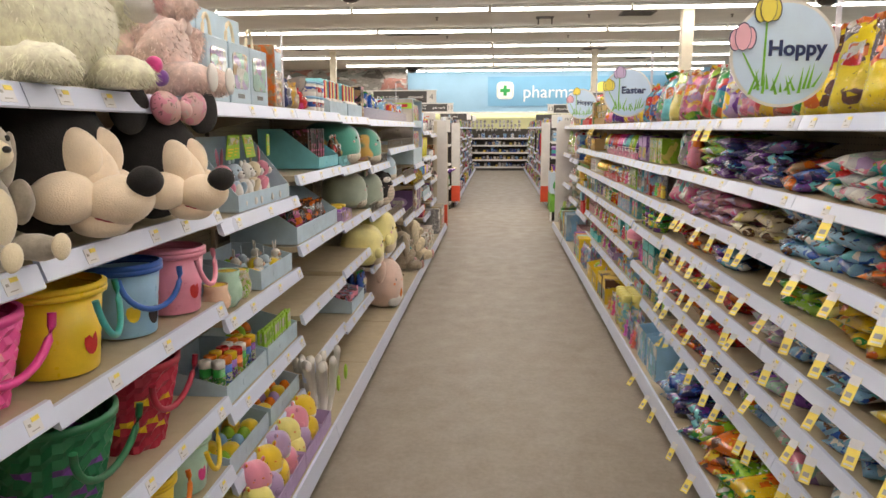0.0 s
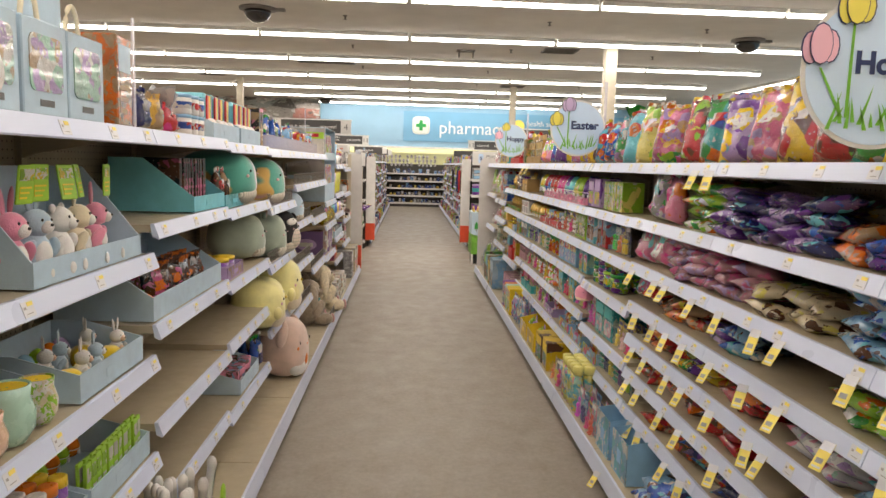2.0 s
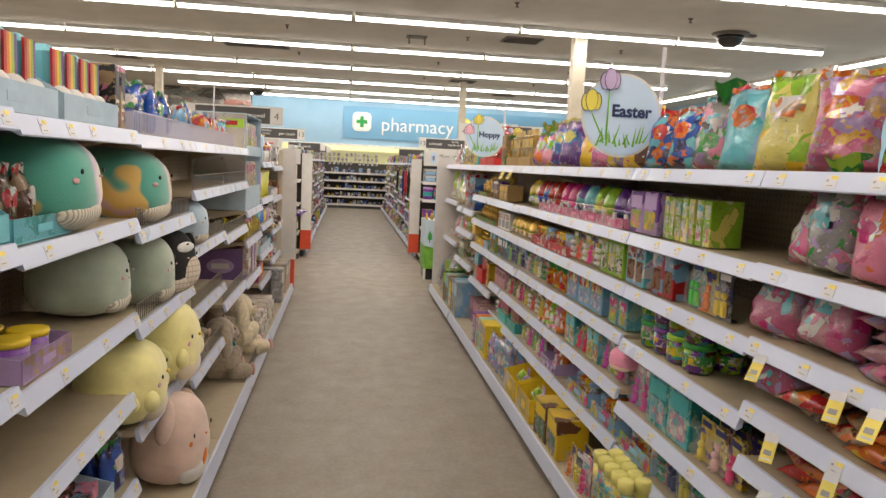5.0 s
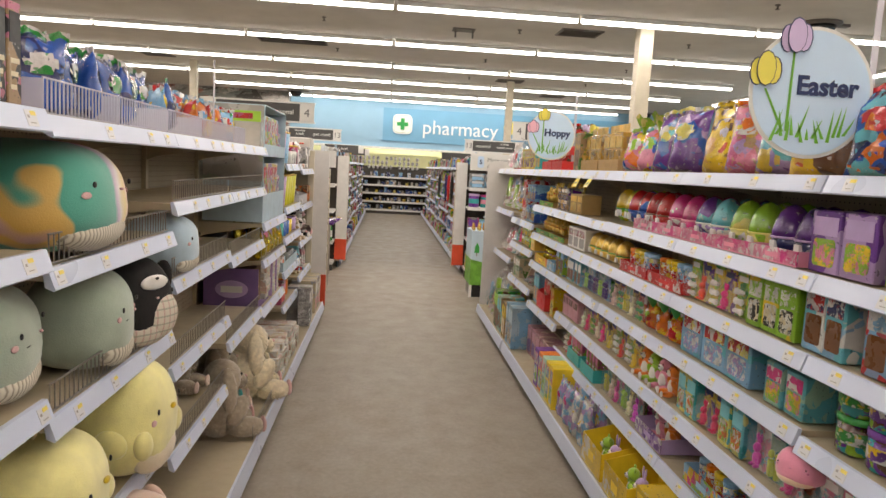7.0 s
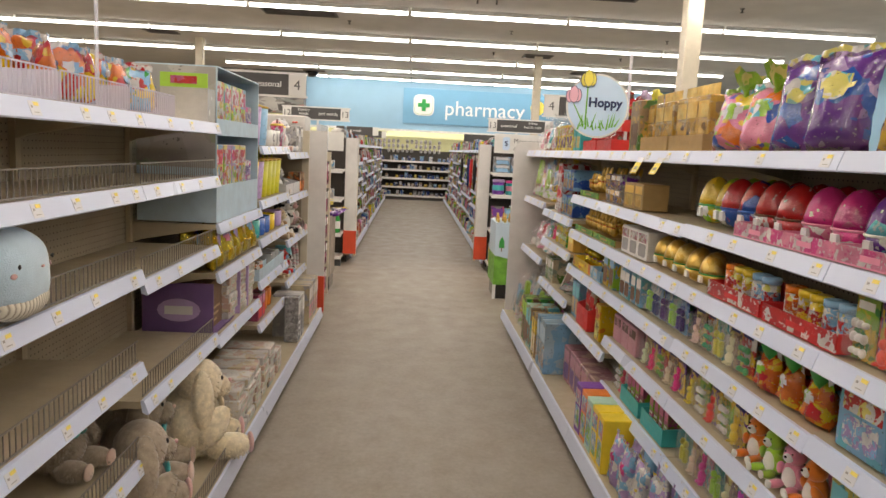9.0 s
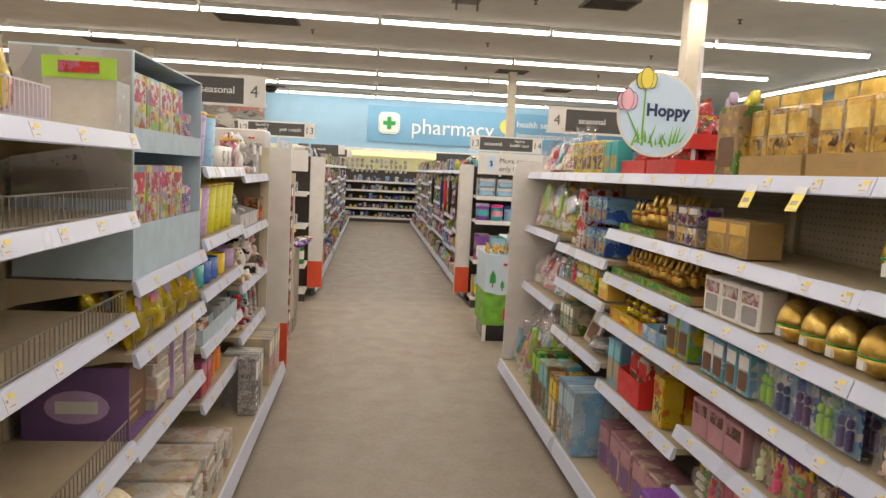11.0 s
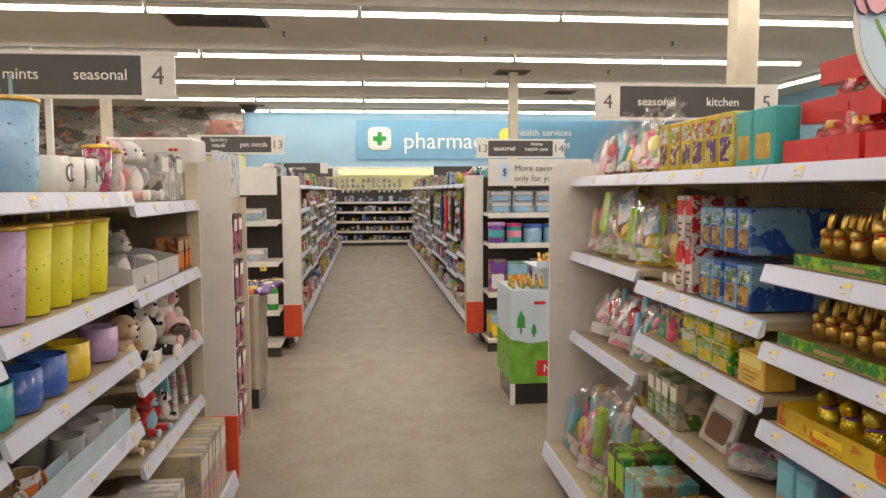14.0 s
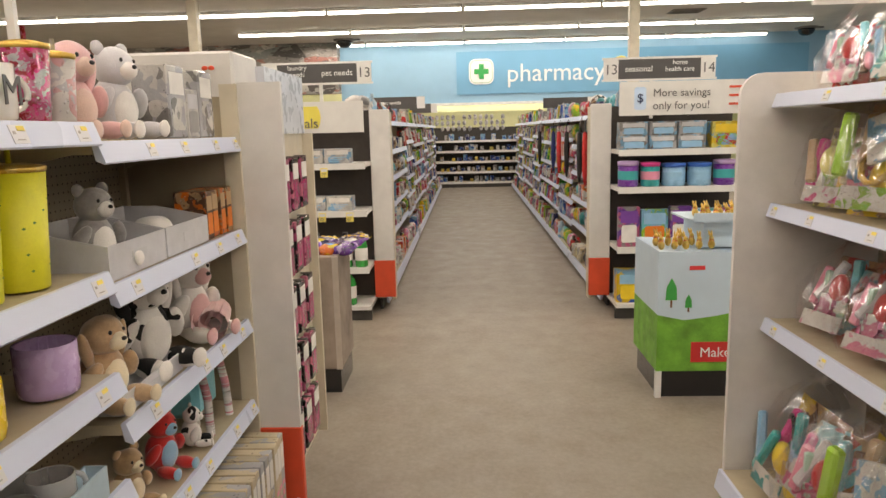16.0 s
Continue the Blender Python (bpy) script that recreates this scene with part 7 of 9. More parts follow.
run(-1, 2.30, 3.1, BASEZ + 0.08, lil[::-1], rows=2, back=0.04, front=LB, jitter=60, gap=0.03)


def stems(label):
    t = thing("decor_stems", label, "decoration")
    r = random.Random(8)
    for i in range(15):
        x, y = r.uniform(-0.08, 0.08), r.uniform(-0.06, 0.06)
        bm = bmesh.new()
        tube(bm, [(x * 0.5, y * 0.5, 0), (x * 0.9, y, 0.1), (x * 1.3, y * 1.2, 0.2)], 0.012, 7)
        ball(bm, x * 1.3, y * 1.2, 0.21, 0.014, 0.014, 0.022, 8, 6)
        part("stem", bm, solid("white", 0.5), t)
    for x in (-0.05, 0.07):
        bm = bmesh.new()
        ball(bm, x, -0.08, 0.14, 0.02, 0.006, 0.03, 8, 6)
        part("leaf_tag", bm, solid("lime"), t)
    return t


stems("bundle of white pick stems with green leaf tags").matrix_basis = spot(-1, 3.24, BASEZ, 0.16, 0.0, front=LB) @ Matrix.Scale(1.35, 4)

# bay with books and dark packs
slope = G(lambda: tray("teal blue card display with a sloping side", 0.44, 0.32, 0.06, solid("aqua"), solid("aqua"), 3.4), 0.44, 0.32, 0.2)
slope.put(spot(-1, 3.84, 1.307, 0.32, 0.0))
book = K("dark printed storybook standing in the tray", 0.03, 0.2, 0.2, card("black", "brown", "rose", scale=14), solid("black"), solid("rose"))
run(-1, 3.65, 4.03, 1.313, [book], rows=1, back=0.06, jitter=6)
deep = G(lambda: tray("wide pale blue card display tray", 0.82, 0.32, 0.08, solid("baby"), solid("baby"), 2.6), 0.82, 0.32, 0.2)
deep.put(spot(-1, 3.58, 0.981, 0.32))
dark_bag = B("dark plum film bag of chocolate eggs", 0.12, 0.13, 0.06, film("brown", "black", "rose", "grey", scale=20), film("orange", "brown"), seed=95)
run(-1, 3.3, 3.95, 0.99, [dark_bag], rows=3, back=0.03, jitter=35, gap=-0.03)


def pumpkin():
    bm = bmesh.new()
    vs = ball(bm, 0, 0, 0.035, 0.042, 0.042, 0.036, 24, 12)
    for v in vs:
        a = math.atan2(v.co.y, v.co.x)
        k = 1 - 0.06 * abs(math.sin(4 * a))
        v.co.x *= k
        v.co.y *= k
    tube(bm, [(0, 0, 0.068), (0.003, 0, 0.082)], 0.005, 6, 1)
    return tagged(part("orange_ball", bm, [solid("orange", 0.5), solid("green")]), "ribbed orange foam ball in the tray", "ball")


pumpkin().matrix_basis = spot(-1, 3.24, 0.99, 0.08, 0.02)
# packs with brown sweets and purple tubs
deep2 = G(lambda: tray("teal card tray with printed front", 0.34, 0.26, 0.06, solid("aqua"), card("aqua", "aqua", "teal", scale=12), 1.2), 0.34, 0.26, 0.06)
deep2.put(spot(-1, 4.25, 1.292, 0.26))
run(-1, 4.1, 4.42, 1.298, [B("clear bag of brown caramels with a red ribbon", 0.09, 0.16, 0.07, film("brown", "tan", "red", "grey", scale=22), film("white", "red"), seed=97)], rows=3, back=0.02, jitter=8)
lilac_tray2 = G(lambda: tray("purple printed card tray", 0.3, 0.24, 0.06, solid("lilac"), card("lilac", "tan", "lilac", scale=30), 1.2), 0.3, 0.24, 0.06)
lilac_tray2.put(spot(-1, 4.26, 0.957, 0.24))
run(-1, 4.13, 4.4, 0.963, [G(lambda: figure_tub("purple pot of slime with a yellow lid", 0.05, 0.09, solid("lilac"), solid("yellow"), solid("purple", 0.3)), 0.105, 0.105, 0.09)], rows=2, back=0.012)
baby_tray.put(spot(-1, 4.55, 0.342, 0.28))
run(-1, 4.36, 4.75, 0.35, [K("pink and brown printed mini gift box", 0.08, 0.06, 0.1, card("pink", "brown", "sky", scale=22), solid("pink"), solid("white"))], rows=2, back=0.02, jitter=20)
run(-1, 4.76, 4.94, 0.342, [small_blue], rows=2, jitter=30)


def tie_dye_mat():
    """Soft bands of dye across the toy, from coral and gold through green to lilac, white and yellow."""
    m, nt, b = nodes_of("tie_dye_plush")
    tc = nt.nodes.new("ShaderNodeTexCoord")
    sep = nt.nodes.new("ShaderNodeSeparateXYZ")
    nt.links.new(tc.outputs["Object"], sep.inputs[0])
    wob = nt.nodes.new("ShaderNodeMath")
    wob.operation, wob.inputs[1].default_value = "MULTIPLY_ADD", 0.34
    nt.links.new(noise_tex(nt, 5.5, 1.0, tc.outputs["Object"]), wob.inputs[0])
    nt.links.new(sep.outputs[0], wob.inputs[2])
    mr = nt.nodes.new("ShaderNodeMapRange")
    mr.inputs[1].default_value, mr.inputs[2].default_value = -0.17, 0.38
    nt.links.new(wob.outputs[0], mr.inputs[0])
    c = ramp(nt, mr.outputs[0], [(0.0, (0.62, 0.34, 0.34)), (0.06, (0.66, 0.40, 0.38)), (0.09, (0.72, 0.45, 0.10)), (0.17, (0.70, 0.46, 0.13)), (0.20, (0.07, 0.36, 0.27)), (0.56, (0.10, 0.42, 0.32)), (0.64, (0.58, 0.42, 0.56)), (0.74, (0.74, 0.68, 0.68)), (0.84, (0.78, 0.62, 0.24)), (0.95, (0.76, 0.46, 0.42))])
    nt.links.new(c, b.inputs["Base Color"])
    b.inputs["Roughness"].default_value, b.inputs["Sheen Weight"].default_value = 0.75, 0.4
    bumped(nt, b, noise_tex(nt, 260, 2, tc.outputs["Object"]), 0.5)
    return m


TIE = tie_dye_mat()
def ribbed_mat():
    m, nt, b = nodes_of("ribbed_cream_fabric")
    tc = nt.nodes.new("ShaderNodeTexCoord")
    w = nt.nodes.new("ShaderNodeTexWave")
    w.inputs["Scale"].default_value = 24
    nt.links.new(tc.outputs["Object"], w.inputs["Vector"])
    nt.links.new(ramp(nt, w.outputs["Fac"], [(0.0, (0.36, 0.32, 0.25)), (0.35, (0.70, 0.65, 0.53)), (1.0, (0.74, 0.69, 0.58))]), b.inputs["Base Color"])
    b.inputs["Roughness"].default_value = 0.95
    bumped(nt, b, w.outputs["Fac"], 0.6)
    return m


RIB = ribbed_mat()
def plaid_mat():
    m, nt, b = nodes_of("cream_plaid_fabric")
    tc = nt.nodes.new("ShaderNodeTexCoord")
    sep = nt.nodes.new("ShaderNodeSeparateXYZ")
    nt.links.new(tc.outputs["Object"], sep.inputs[0])
    c = (0.66, 0.60, 0.50)
    for axis, tint in ((0, (0.52, 0.30, 0.26)), (2, (0.30, 0.33, 0.26))):
        md = nt.nodes.new("ShaderNodeMath")
        md.operation, md.inputs[1].default_value = "PINGPONG", 0.012
        nt.links.new(sep.outputs[axis], md.inputs[0])
        lt = nt.nodes.new("ShaderNodeMath")
        lt.operation, lt.inputs[1].default_value = "LESS_THAN", 0.0028
        nt.links.new(md.outputs[0], lt.inputs[0])
        half = nt.nodes.new("ShaderNodeMath")
        half.operation, half.inputs[1].default_value = "MULTIPLY", 0.6
        nt.links.new(lt.outputs[0], half.inputs[0])
        c = mixed(nt, c, tint, half.outputs[0])
    nt.links.new(c, b.inputs["Base Color"])
    b.inputs["Roughness"].default_value = 0.95
    bumped(nt, b, noise_tex(nt, 300, 2, tc.outputs["Object"]), 0.4)
    return m


def chick_details(bm, w, h, d):
    """Stitched wings, a mint patch and a small tuft."""
    ball(bm, w * 0.44, -d * 0.24, h * 0.42, w * 0.07, d * 0.16, h * 0.20, 16, 10, 5, Euler((0.4, 0, 0)).to_matrix())
    ball(bm, w * 0.30, -d * 0.43, h * 0.36, w * 0.13, d * 0.07, h * 0.12, 16, 10, 0, Euler((0, 0.5, 0)).to_matrix())
    ball(bm, -w * 0.40, -d * 0.36, h * 0.36, w * 0.10, d * 0.09, h * 0.13, 16, 10, 0)
    for s in (-1, 0, 1):
        ball(bm, s * w * 0.03, 0, h * 0.99, w * 0.02, d * 0.02, h * 0.05, 8, 6, 0, Euler((0, s * 0.5, 0)).to_matrix())


def dog_details(bm, w, h, d):
    """Pale muzzle patch, dark nose, long black ears."""
    ball(bm, 0, -d * 0.46, h * 0.74, w * 0.22, d * 0.05, h * 0.085, 18, 10, 4)
    ball(bm, 0, -d * 0.505, h * 0.79, w * 0.03, d * 0.014, h * 0.016, 10, 6, 3)
    ball(bm, w * 0.16, -d * 0.40, h * 0.34, w * 0.28, d * 0.15, h * 0.27, 20, 12, 1, Euler((0, 0.4, 0)).to_matrix())
    for s in (-1, 1):
        ball(bm, s * w * 0.50, -d * 0.08, h * 0.66, w * 0.07, d * 0.18, h * 0.26, 16, 10, 0, Euler((0, s * 0.25, 0)).to_matrix())


def lop_details(bm, w, h, d):
    """Ears that hang from the top, and a carrot held in front."""
    for s in (-1, 1):
        ball(bm, s * w * 0.40, -d * 0.10, h * 0.78, w * 0.08, d * 0.13, h * 0.24, 16, 10, 0, Euler((0, s * -0.45, 0)).to_matrix())
    ball(bm, 0.0, -d * 0.49, h * 0.30, w * 0.05, d * 0.04, h * 0.10, 12, 8, 2, Euler((0, 0.3, 0)).to_matrix())


def cat_details(bm, w, h, d):
    for s in (-1, 1):
        ball(bm, s * w * 0.16, -d * 0.48, h * 0.50, w * 0.06, d * 0.012, h * 0.006, 10, 6, 3)


squish("round tie dye plush cushion toy in green pink and gold", 0.54, 0.29, 0.42, [TIE, RIB, plushmat("blush"), BLK], False).matrix_basis = spot(-1, 5.27, 1.247, 0.42, -0.05, 6)
squish("round tie dye plush cushion toy in green and pink", 0.40, 0.27, 0.38, [TIE, RIB, plushmat("blush"), BLK], False).matrix_basis = spot(-1, 4.46, 1.292, 0.36, -0.04, 6)
squish("round sage green plush cat cushion", 0.37, 0.26, 0.32, [plushmat("sage"), RIB, plushmat("blush"), BLK], True, more=cat_details).matrix_basis = spot(-1, 4.93, 0.957, 0.32, 0.0, 15)
squish("round pale sage plush cushion with tiny ears", 0.30, 0.28, 0.28, [plushmat("sage"), RIB, plushmat("blush"), BLK], True, more=cat_details).matrix_basis = spot(-1, 5.41, 0.902, 0.28, -0.04, 10)
squish("round black plush dog with a plaid belly", 0.26, 0.28, 0.24, [plushmat("black"), plaid_mat(), plushmat("blush"), BLK, plushmat("white")], False, more=dog_details).matrix_basis = spot(-1, 5.66, 0.902, 0.22, -0.05, -24)
squish("round pale blue plush whale cushion", 0.30, 0.22, 0.26, [plushmat("baby"), RIB, plushmat("blush"), BLK], False).matrix_basis = spot(-1, 6.08, 1.072, 0.26, -0.05, 6)
squish("round lemon yellow plush chick cushion", 0.38, 0.30, 0.32, [plushmat("chick"), plushmat("cream"), plushmat("blush"), BLK, plushmat("yellow"), plushmat("mint")], False, True, chick_details).matrix_basis = spot(-1, 5.08, 0.522, 0.32, -0.09, 10)
squish("large lemon yellow plush chick cushion", 0.34, 0.35, 0.31, [plushmat("chick"), plushmat("cream"), plushmat("blush"), BLK, plushmat("yellow"), plushmat("mint")], False, True, chick_details).matrix_basis = spot(-1, 5.58, 0.522, 0.33, -0.12, 0)
squish("tall pale pink egg shaped plush rabbit on the base deck", 0.31, 0.38, 0.30, [plushmat("shell"), plushmat("white"), plushmat("orange"), BLK], False, more=lop_details).matrix_basis = spot(-1, 5.42, BASEZ, 0.30, -0.03, -10, front=LB)


def lop(label, h, coat_, sole, bow, seed=0):
    """A plump seated plush rabbit with hanging ears, big feet and a felt bow, all in fluffy pile."""
    def build(bm):
        ball(bm, 0, 0, h * 0.32, h * 0.32, h * 0.28, h * 0.33, 22, 14, 0)
        ball(bm, 0, -h * 0.06, h * 0.70, h * 0.24, h * 0.22, h * 0.22, 20, 14, 0)
        ball(bm, 0, -h * 0.25, h * 0.65, h * 0.12, h * 0.10, h * 0.09, 14, 10, 0)
        for s in (-1, 1):
            ball(bm, s * h * 0.25, -h * 0.06, h * 0.60, h * 0.08, h * 0.10, h * 0.27, 14, 10, 0, Euler((0, s * -0.25, 0)).to_matrix())
            ball(bm, s * h * 0.20, -h * 0.30, h * 0.12, h * 0.13, h * 0.22, h * 0.12, 14, 10, 0)
            ball(bm, s * h * 0.21, -h * 0.50, h * 0.13, h * 0.09, h * 0.03, h * 0.10, 14, 8, 1)
            ball(bm, s * h * 0.28, -h * 0.16, h * 0.36, h * 0.09, h * 0.11, h * 0.20, 14, 10, 0, Euler((0.6, s * -0.4, 0)).to_matrix())
        bm.normal_update()
        rr = random.Random(seed)
        for f in [f for f in bm.faces if f.material_index == 0]:
            for q in range(9):
                p = f.verts[0].co.lerp(f.verts[1].co, rr.random()).lerp(f.verts[2].co, rr.random())
                side = f.normal.cross(Vector((rr.uniform(-1, 1), rr.uniform(-1, 1), rr.uniform(-1, 1)))).normalized() * 0.0016
                tip = p + f.normal * rr.uniform(0.003, 0.009) + Vector((rr.uniform(-1, 1), rr.uniform(-1, 1), -1.0)) * 0.009
                bm.faces.new([bm.verts.new(p - side), bm.verts.new(p + side), bm.verts.new(tip)])
        for s in (-1, 1):
            ball(bm, s * h * 0.10, -h * 0.255, h * 0.75, h * 0.020, h * 0.014, h * 0.022, 8, 6, 2)
            ball(bm, s * h * 0.06, -h * 0.26, h * 0.50, h * 0.07, h * 0.025, h * 0.05, 10, 6, 3, Euler((0, s * 0.3, 0)).to_matrix())
        ball(bm, 0, -h * 0.345, h * 0.69, h * 0.028, h * 0.02, h * 0.02, 8, 6, 1)
        for v in bm.verts:
            v.co.z = max(v.co.z, 0.002)
    return one_mesh("stuffed_animal", label, "plush toy", "stuffed toys on the shelves", build, [furmat(coat_), plushmat(sole), BLK, plushmat(bow)])


# plush rabbits, one on the top shelf, the others low down
lop("pale pink plush rabbit with long hanging ears on the top shelf", 0.40, "petal", "white", "petal", 5).matrix_basis = spot(-1, 2.03, LT, 0.26, -0.05, 5)
lop("cream plush rabbit seated on the base deck", 0.47, "cream", "blush", "cream", 1).matrix_basis = spot(-1, 7.46, BASEZ, 0.34, 0.0, 25, front=LB)
lop("taupe plush rabbit with a teal bow seated on the base deck", 0.42, "taupe", "blush", "teal", 2).matrix_basis = spot(-1, 6.86, BASEZ, 0.34, 0.02, 30, front=LB)
lop("taupe plush rabbit leaning beside the cream one", 0.44, "taupe", "shell", "teal", 3).matrix_basis = spot(-1, 7.20, BASEZ, 0.32, 0.16, 15, front=LB)
lop("small taupe plush rabbit on a low shelf", 0.28, "taupe", "shell", "teal", 4).matrix_basis = spot(-1, 6.66, 0.422, 0.24, 0.08, -10)
squish("round teal and orange plush toy on a low shelf", 0.26, 0.24, 0.26, [TIE, plushmat("teal"), plushmat("orange"), BLK], False).matrix_basis = spot(-1, 5.86, 0.522, 0.24, 0.06, 30)

# blue card display of egg kits
KITSIDE = PRINT("pale_picture_print", [(0.50, 0.46, 0.42), (0.56, 0.53, 0.50), (0.42, 0.42, 0.40), (0.45, 0.50, 0.36), (0.58, 0.54, 0.52)], 7, 0.35, 0.0, grow=1.0, busy=0.25)
def kit_display(y, length, z):
    t = thing("card_display", "pale blue card floor display with two open tiers of egg kits", "display", at=pose(0, y, z))
    f, bk, h = LFRONT - 0.012, LBACK + 0.04, 0.70
    part("side", boxm(bk, 0, 0, f, 0.006, 0.25), solid("baby"), t)
    part("side_print", boxm(bk, 0, 0.25, f - 0.006, 0.006, h), KITSIDE, t, "pale printed side panel")
    part("side_edge", boxm(f - 0.006, 0, 0.25, f, 0.006, h), solid("baby"), t)
    part("side", boxm(bk, length - 0.006, 0, f, length, h), solid("baby"), t)
    part("back", boxm(bk, 0.006, 0, bk + 0.006, length - 0.006, h), solid("baby"), t)
    part("front_panel", boxm(f - 0.006, 0.006, 0, f, length - 0.006, 0.17), solid("baby"), t)
    part("tier", boxm(bk + 0.006, 0.006, 0.12, f - 0.006, length - 0.006, 0.126), solid("baby"), t)
    part("front_band", boxm(f - 0.006, 0.006, 0.40, f, length - 0.006, 0.475), solid("baby"), t)
    part("tier", boxm(bk + 0.006, 0.006, 0.41, f - 0.006, length - 0.006, 0.416), solid("baby"), t)
    part("top", boxm(bk, 0, h, f, length, h + 0.006), solid("baby"), t)
    return t


kit_display(7.72, 0.86, 1.127)
kit = K("rainbow printed egg colouring kit box", 0.15, 0.07, 0.23, card("lemon", "white", "lime", "sky", "pink", "orange", "lilac", scale=9), card("red", "white", "hot", scale=30), card("white", "yellow", "sky", "lime", "red", scale=24), window=True)
kit2 = K("small purple and white egg colouring kit box", 0.08, 0.06, 0.075, card("lilac", "white", "purple", scale=30), card("white", "hot"), solid("navy"))
for z in (1.127 + 0.128, 1.127 + 0.418):
    run(-1, 7.735, 8.36, z, [kit], rows=1, back=0.004, gap=0.002)
    run(-1, 8.35, 8.56, z, [kit2], rows=2, stack=2, back=0.015)
hdr = thing("header_box", "clear box with a green header on the display end", "box", at=pose(-1.1, 7.62, 1.582))
part("body", boxm(-0.01, -0.05, 0, 0.19, 0.06, 0.14), M("milky_clear_plastic", (0.62, 0.6, 0.56), 0.2, alpha=0.8), hdr)
part("header", boxm(-0.01, -0.054, 0.14, 0.19, -0.05, 0.20), solid("lime"), hdr)
part("mark", boxm(0.035, -0.058, 0.155, 0.145, -0.054, 0.187), card("red", "rose", scale=30), hdr, "red lettering bar")
# gold bags, purple boxes
gold_bag = B("shiny gold and blue film bag of rabbit sweets", 0.18, 0.225, 0.09, FOILYELLOW, film("lilac", "pink", "sky", "gold", scale=12), FOILYELLOW, seed=99)
for r_ in range(2):
    for i in range(5):
        gold_bag.put(spot(-1, 7.82 + 0.165 * i, 0.896, 0.08, -0.02 + 0.1 * r_, prng.uniform(-25, 5), -10))
purple_end = thing("display_carton", "purple card carton with a pale oval badge", "carton", at=pose(-1.09, 7.74, 0.587))
part("body", boxm(-0.17, 0, 0, 0.16, 0.006, 0.25), solid("plum", 0.5), purple_end)
part("base", boxm(-0.17, 0.006, 0, 0.16, 0.40, 0.006), solid("plum", 0.5), purple_end)
part("side", boxm(-0.17, 0.006, 0.006, -0.164, 0.40, 0.25), solid("plum", 0.5), purple_end)
bm = bmesh.new()
extrude_poly(bm, [(0.1 * math.cos(i * 0.3927), 0.055 * math.sin(i * 0.3927)) for i in range(16)], "y", 0.002)
part("badge", bm, solid("lilac"), purple_end).matrix_basis = pose(0, -0.0025, 0.12)
part("badge_bar", boxm(-0.065, -0.005, 0.10, 0.065, -0.003, 0.14), SIGNWHITE, purple_end)
white_slim = K("slim white and pink chocolate box", 0.155, 0.26, 0.044, card("white", "cream", "white", "shell", scale=14), card("shell", "white"), solid("sage"))
for y in (8.12, 8.32, 8.5):
    for s in range(6):
        white_slim.put(spot(-1, y, 0.586 + 0.0455 * s, 0.26, prng.uniform(0, 0.02), prng.uniform(-4, 4)))
part_ = K("brown corrugated shipping carton", 0.25, 0.3, 0.24, solid("umber", 0.8), solid("umber", 0.8), solid("tan", 0.8))
part_.put(spot(-1, 7.92, 0.586, 0.3, 0.05))
lil_div = K("thin upright lilac card divider", 0.012, 0.22, 0.27, solid("lilac"), solid("lilac"), solid("lilac"), name="divider", group="card dividers")
for y in (8.22, 8.41):
    lil_div.put(spot(-1, y, 0.586, 0.22, 0.0))
for y in (7.72, 7.9, 8.08, 8.26, 8.44, 8.7):
    for s in range(5 if y < 8.5 else 3):
        white_slim.put(spot(-1, y, BASEZ + 0.0455 * s, 0.26, prng.uniform(0, 0.02), prng.uniform(-5, 5), front=LB))

# tumblers and mugs
Z8 = 1.486
tl = [G(lambda c=c: tumbler("tall %s drinking tumbler" % c, solid(c, 0.3), INKGREY), 0.135, 0.13, 0.228) for c in ("yellow", "lilac", "lime", "sky", "white")]
tl_lime = G(lambda: tumbler("yellow green steel tumbler with a straw and dark specks", M("chartreuse_enamel", (0.68, 0.65, 0.03), 0.42), solid("leaf")), 0.132, 0.13, 0.228)
run(-1, 8.60, 8.74, 1.166, [tl[0]])
run(-1, 8.74, 8.89, 1.166, [tl[1]], every=1)
run(-1, 8.88, 9.45, 1.166, [tl_lime])
run(-1, 8.64, 8.84, Z8, [tl[1]], rows=2)
run(-1, 8.85, 9.05, Z8, [tl[3]], rows=2)
for y, initial in ((9.08, "C"), (9.19, "J"), (9.30, "M")):
    t = mug("white mug with the initial %s" % initial, solid("white", 0.2, coat=0.5), solid("white", 0.2), 0.05, 0.10)
    t.matrix_basis = spot(-1, y, Z8, 0.1, 0.0)
    letters("initial", initial, 0.075, INKGREY, t, pose(0, -0.0515, 0.05), depth=0.001)
boxed = K("clear fronted box with a grey plush comforter", 0.12, 0.1, 0.2, film("grey", "silver", "white", scale=14), solid("white"), film("white", "silver", "grey", scale=18), window=True)
tumbler("short rose red glitter cup with a straw", film("rose", "hot", "berry", "silver", scale=60), solid("silver"), 0.045, 0.14).matrix_basis = spot(-1, 9.42, Z8, 0.09, 0.0)
tumbler("short white printed cup with a gold rim", card("white", "silver", "blush", scale=20), solid("silver"), 0.042, 0.13).matrix_basis = spot(-1, 9.515, Z8, 0.09, 0.0)
hang_pink = G(lambda: sitter("pale pink plush rabbit comforter on a grey card", 0.25, [plushmat("blush"), plushmat("shell"), BLK], "none", droop=True), 0.17, 0.14, 0.26)
hang_grey = G(lambda: sitter("pale grey plush elephant comforter on a grey card", 0.26, [plushmat("silver"), plushmat("white"), BLK], "round"), 0.17, 0.14, 0.26)
hang_pink.put(spot(-1, 9.66, 1.446, 0.14, 0.03, -15))
hang_grey.put(spot(-1, 9.86, 1.446, 0.14, 0.03, -15))
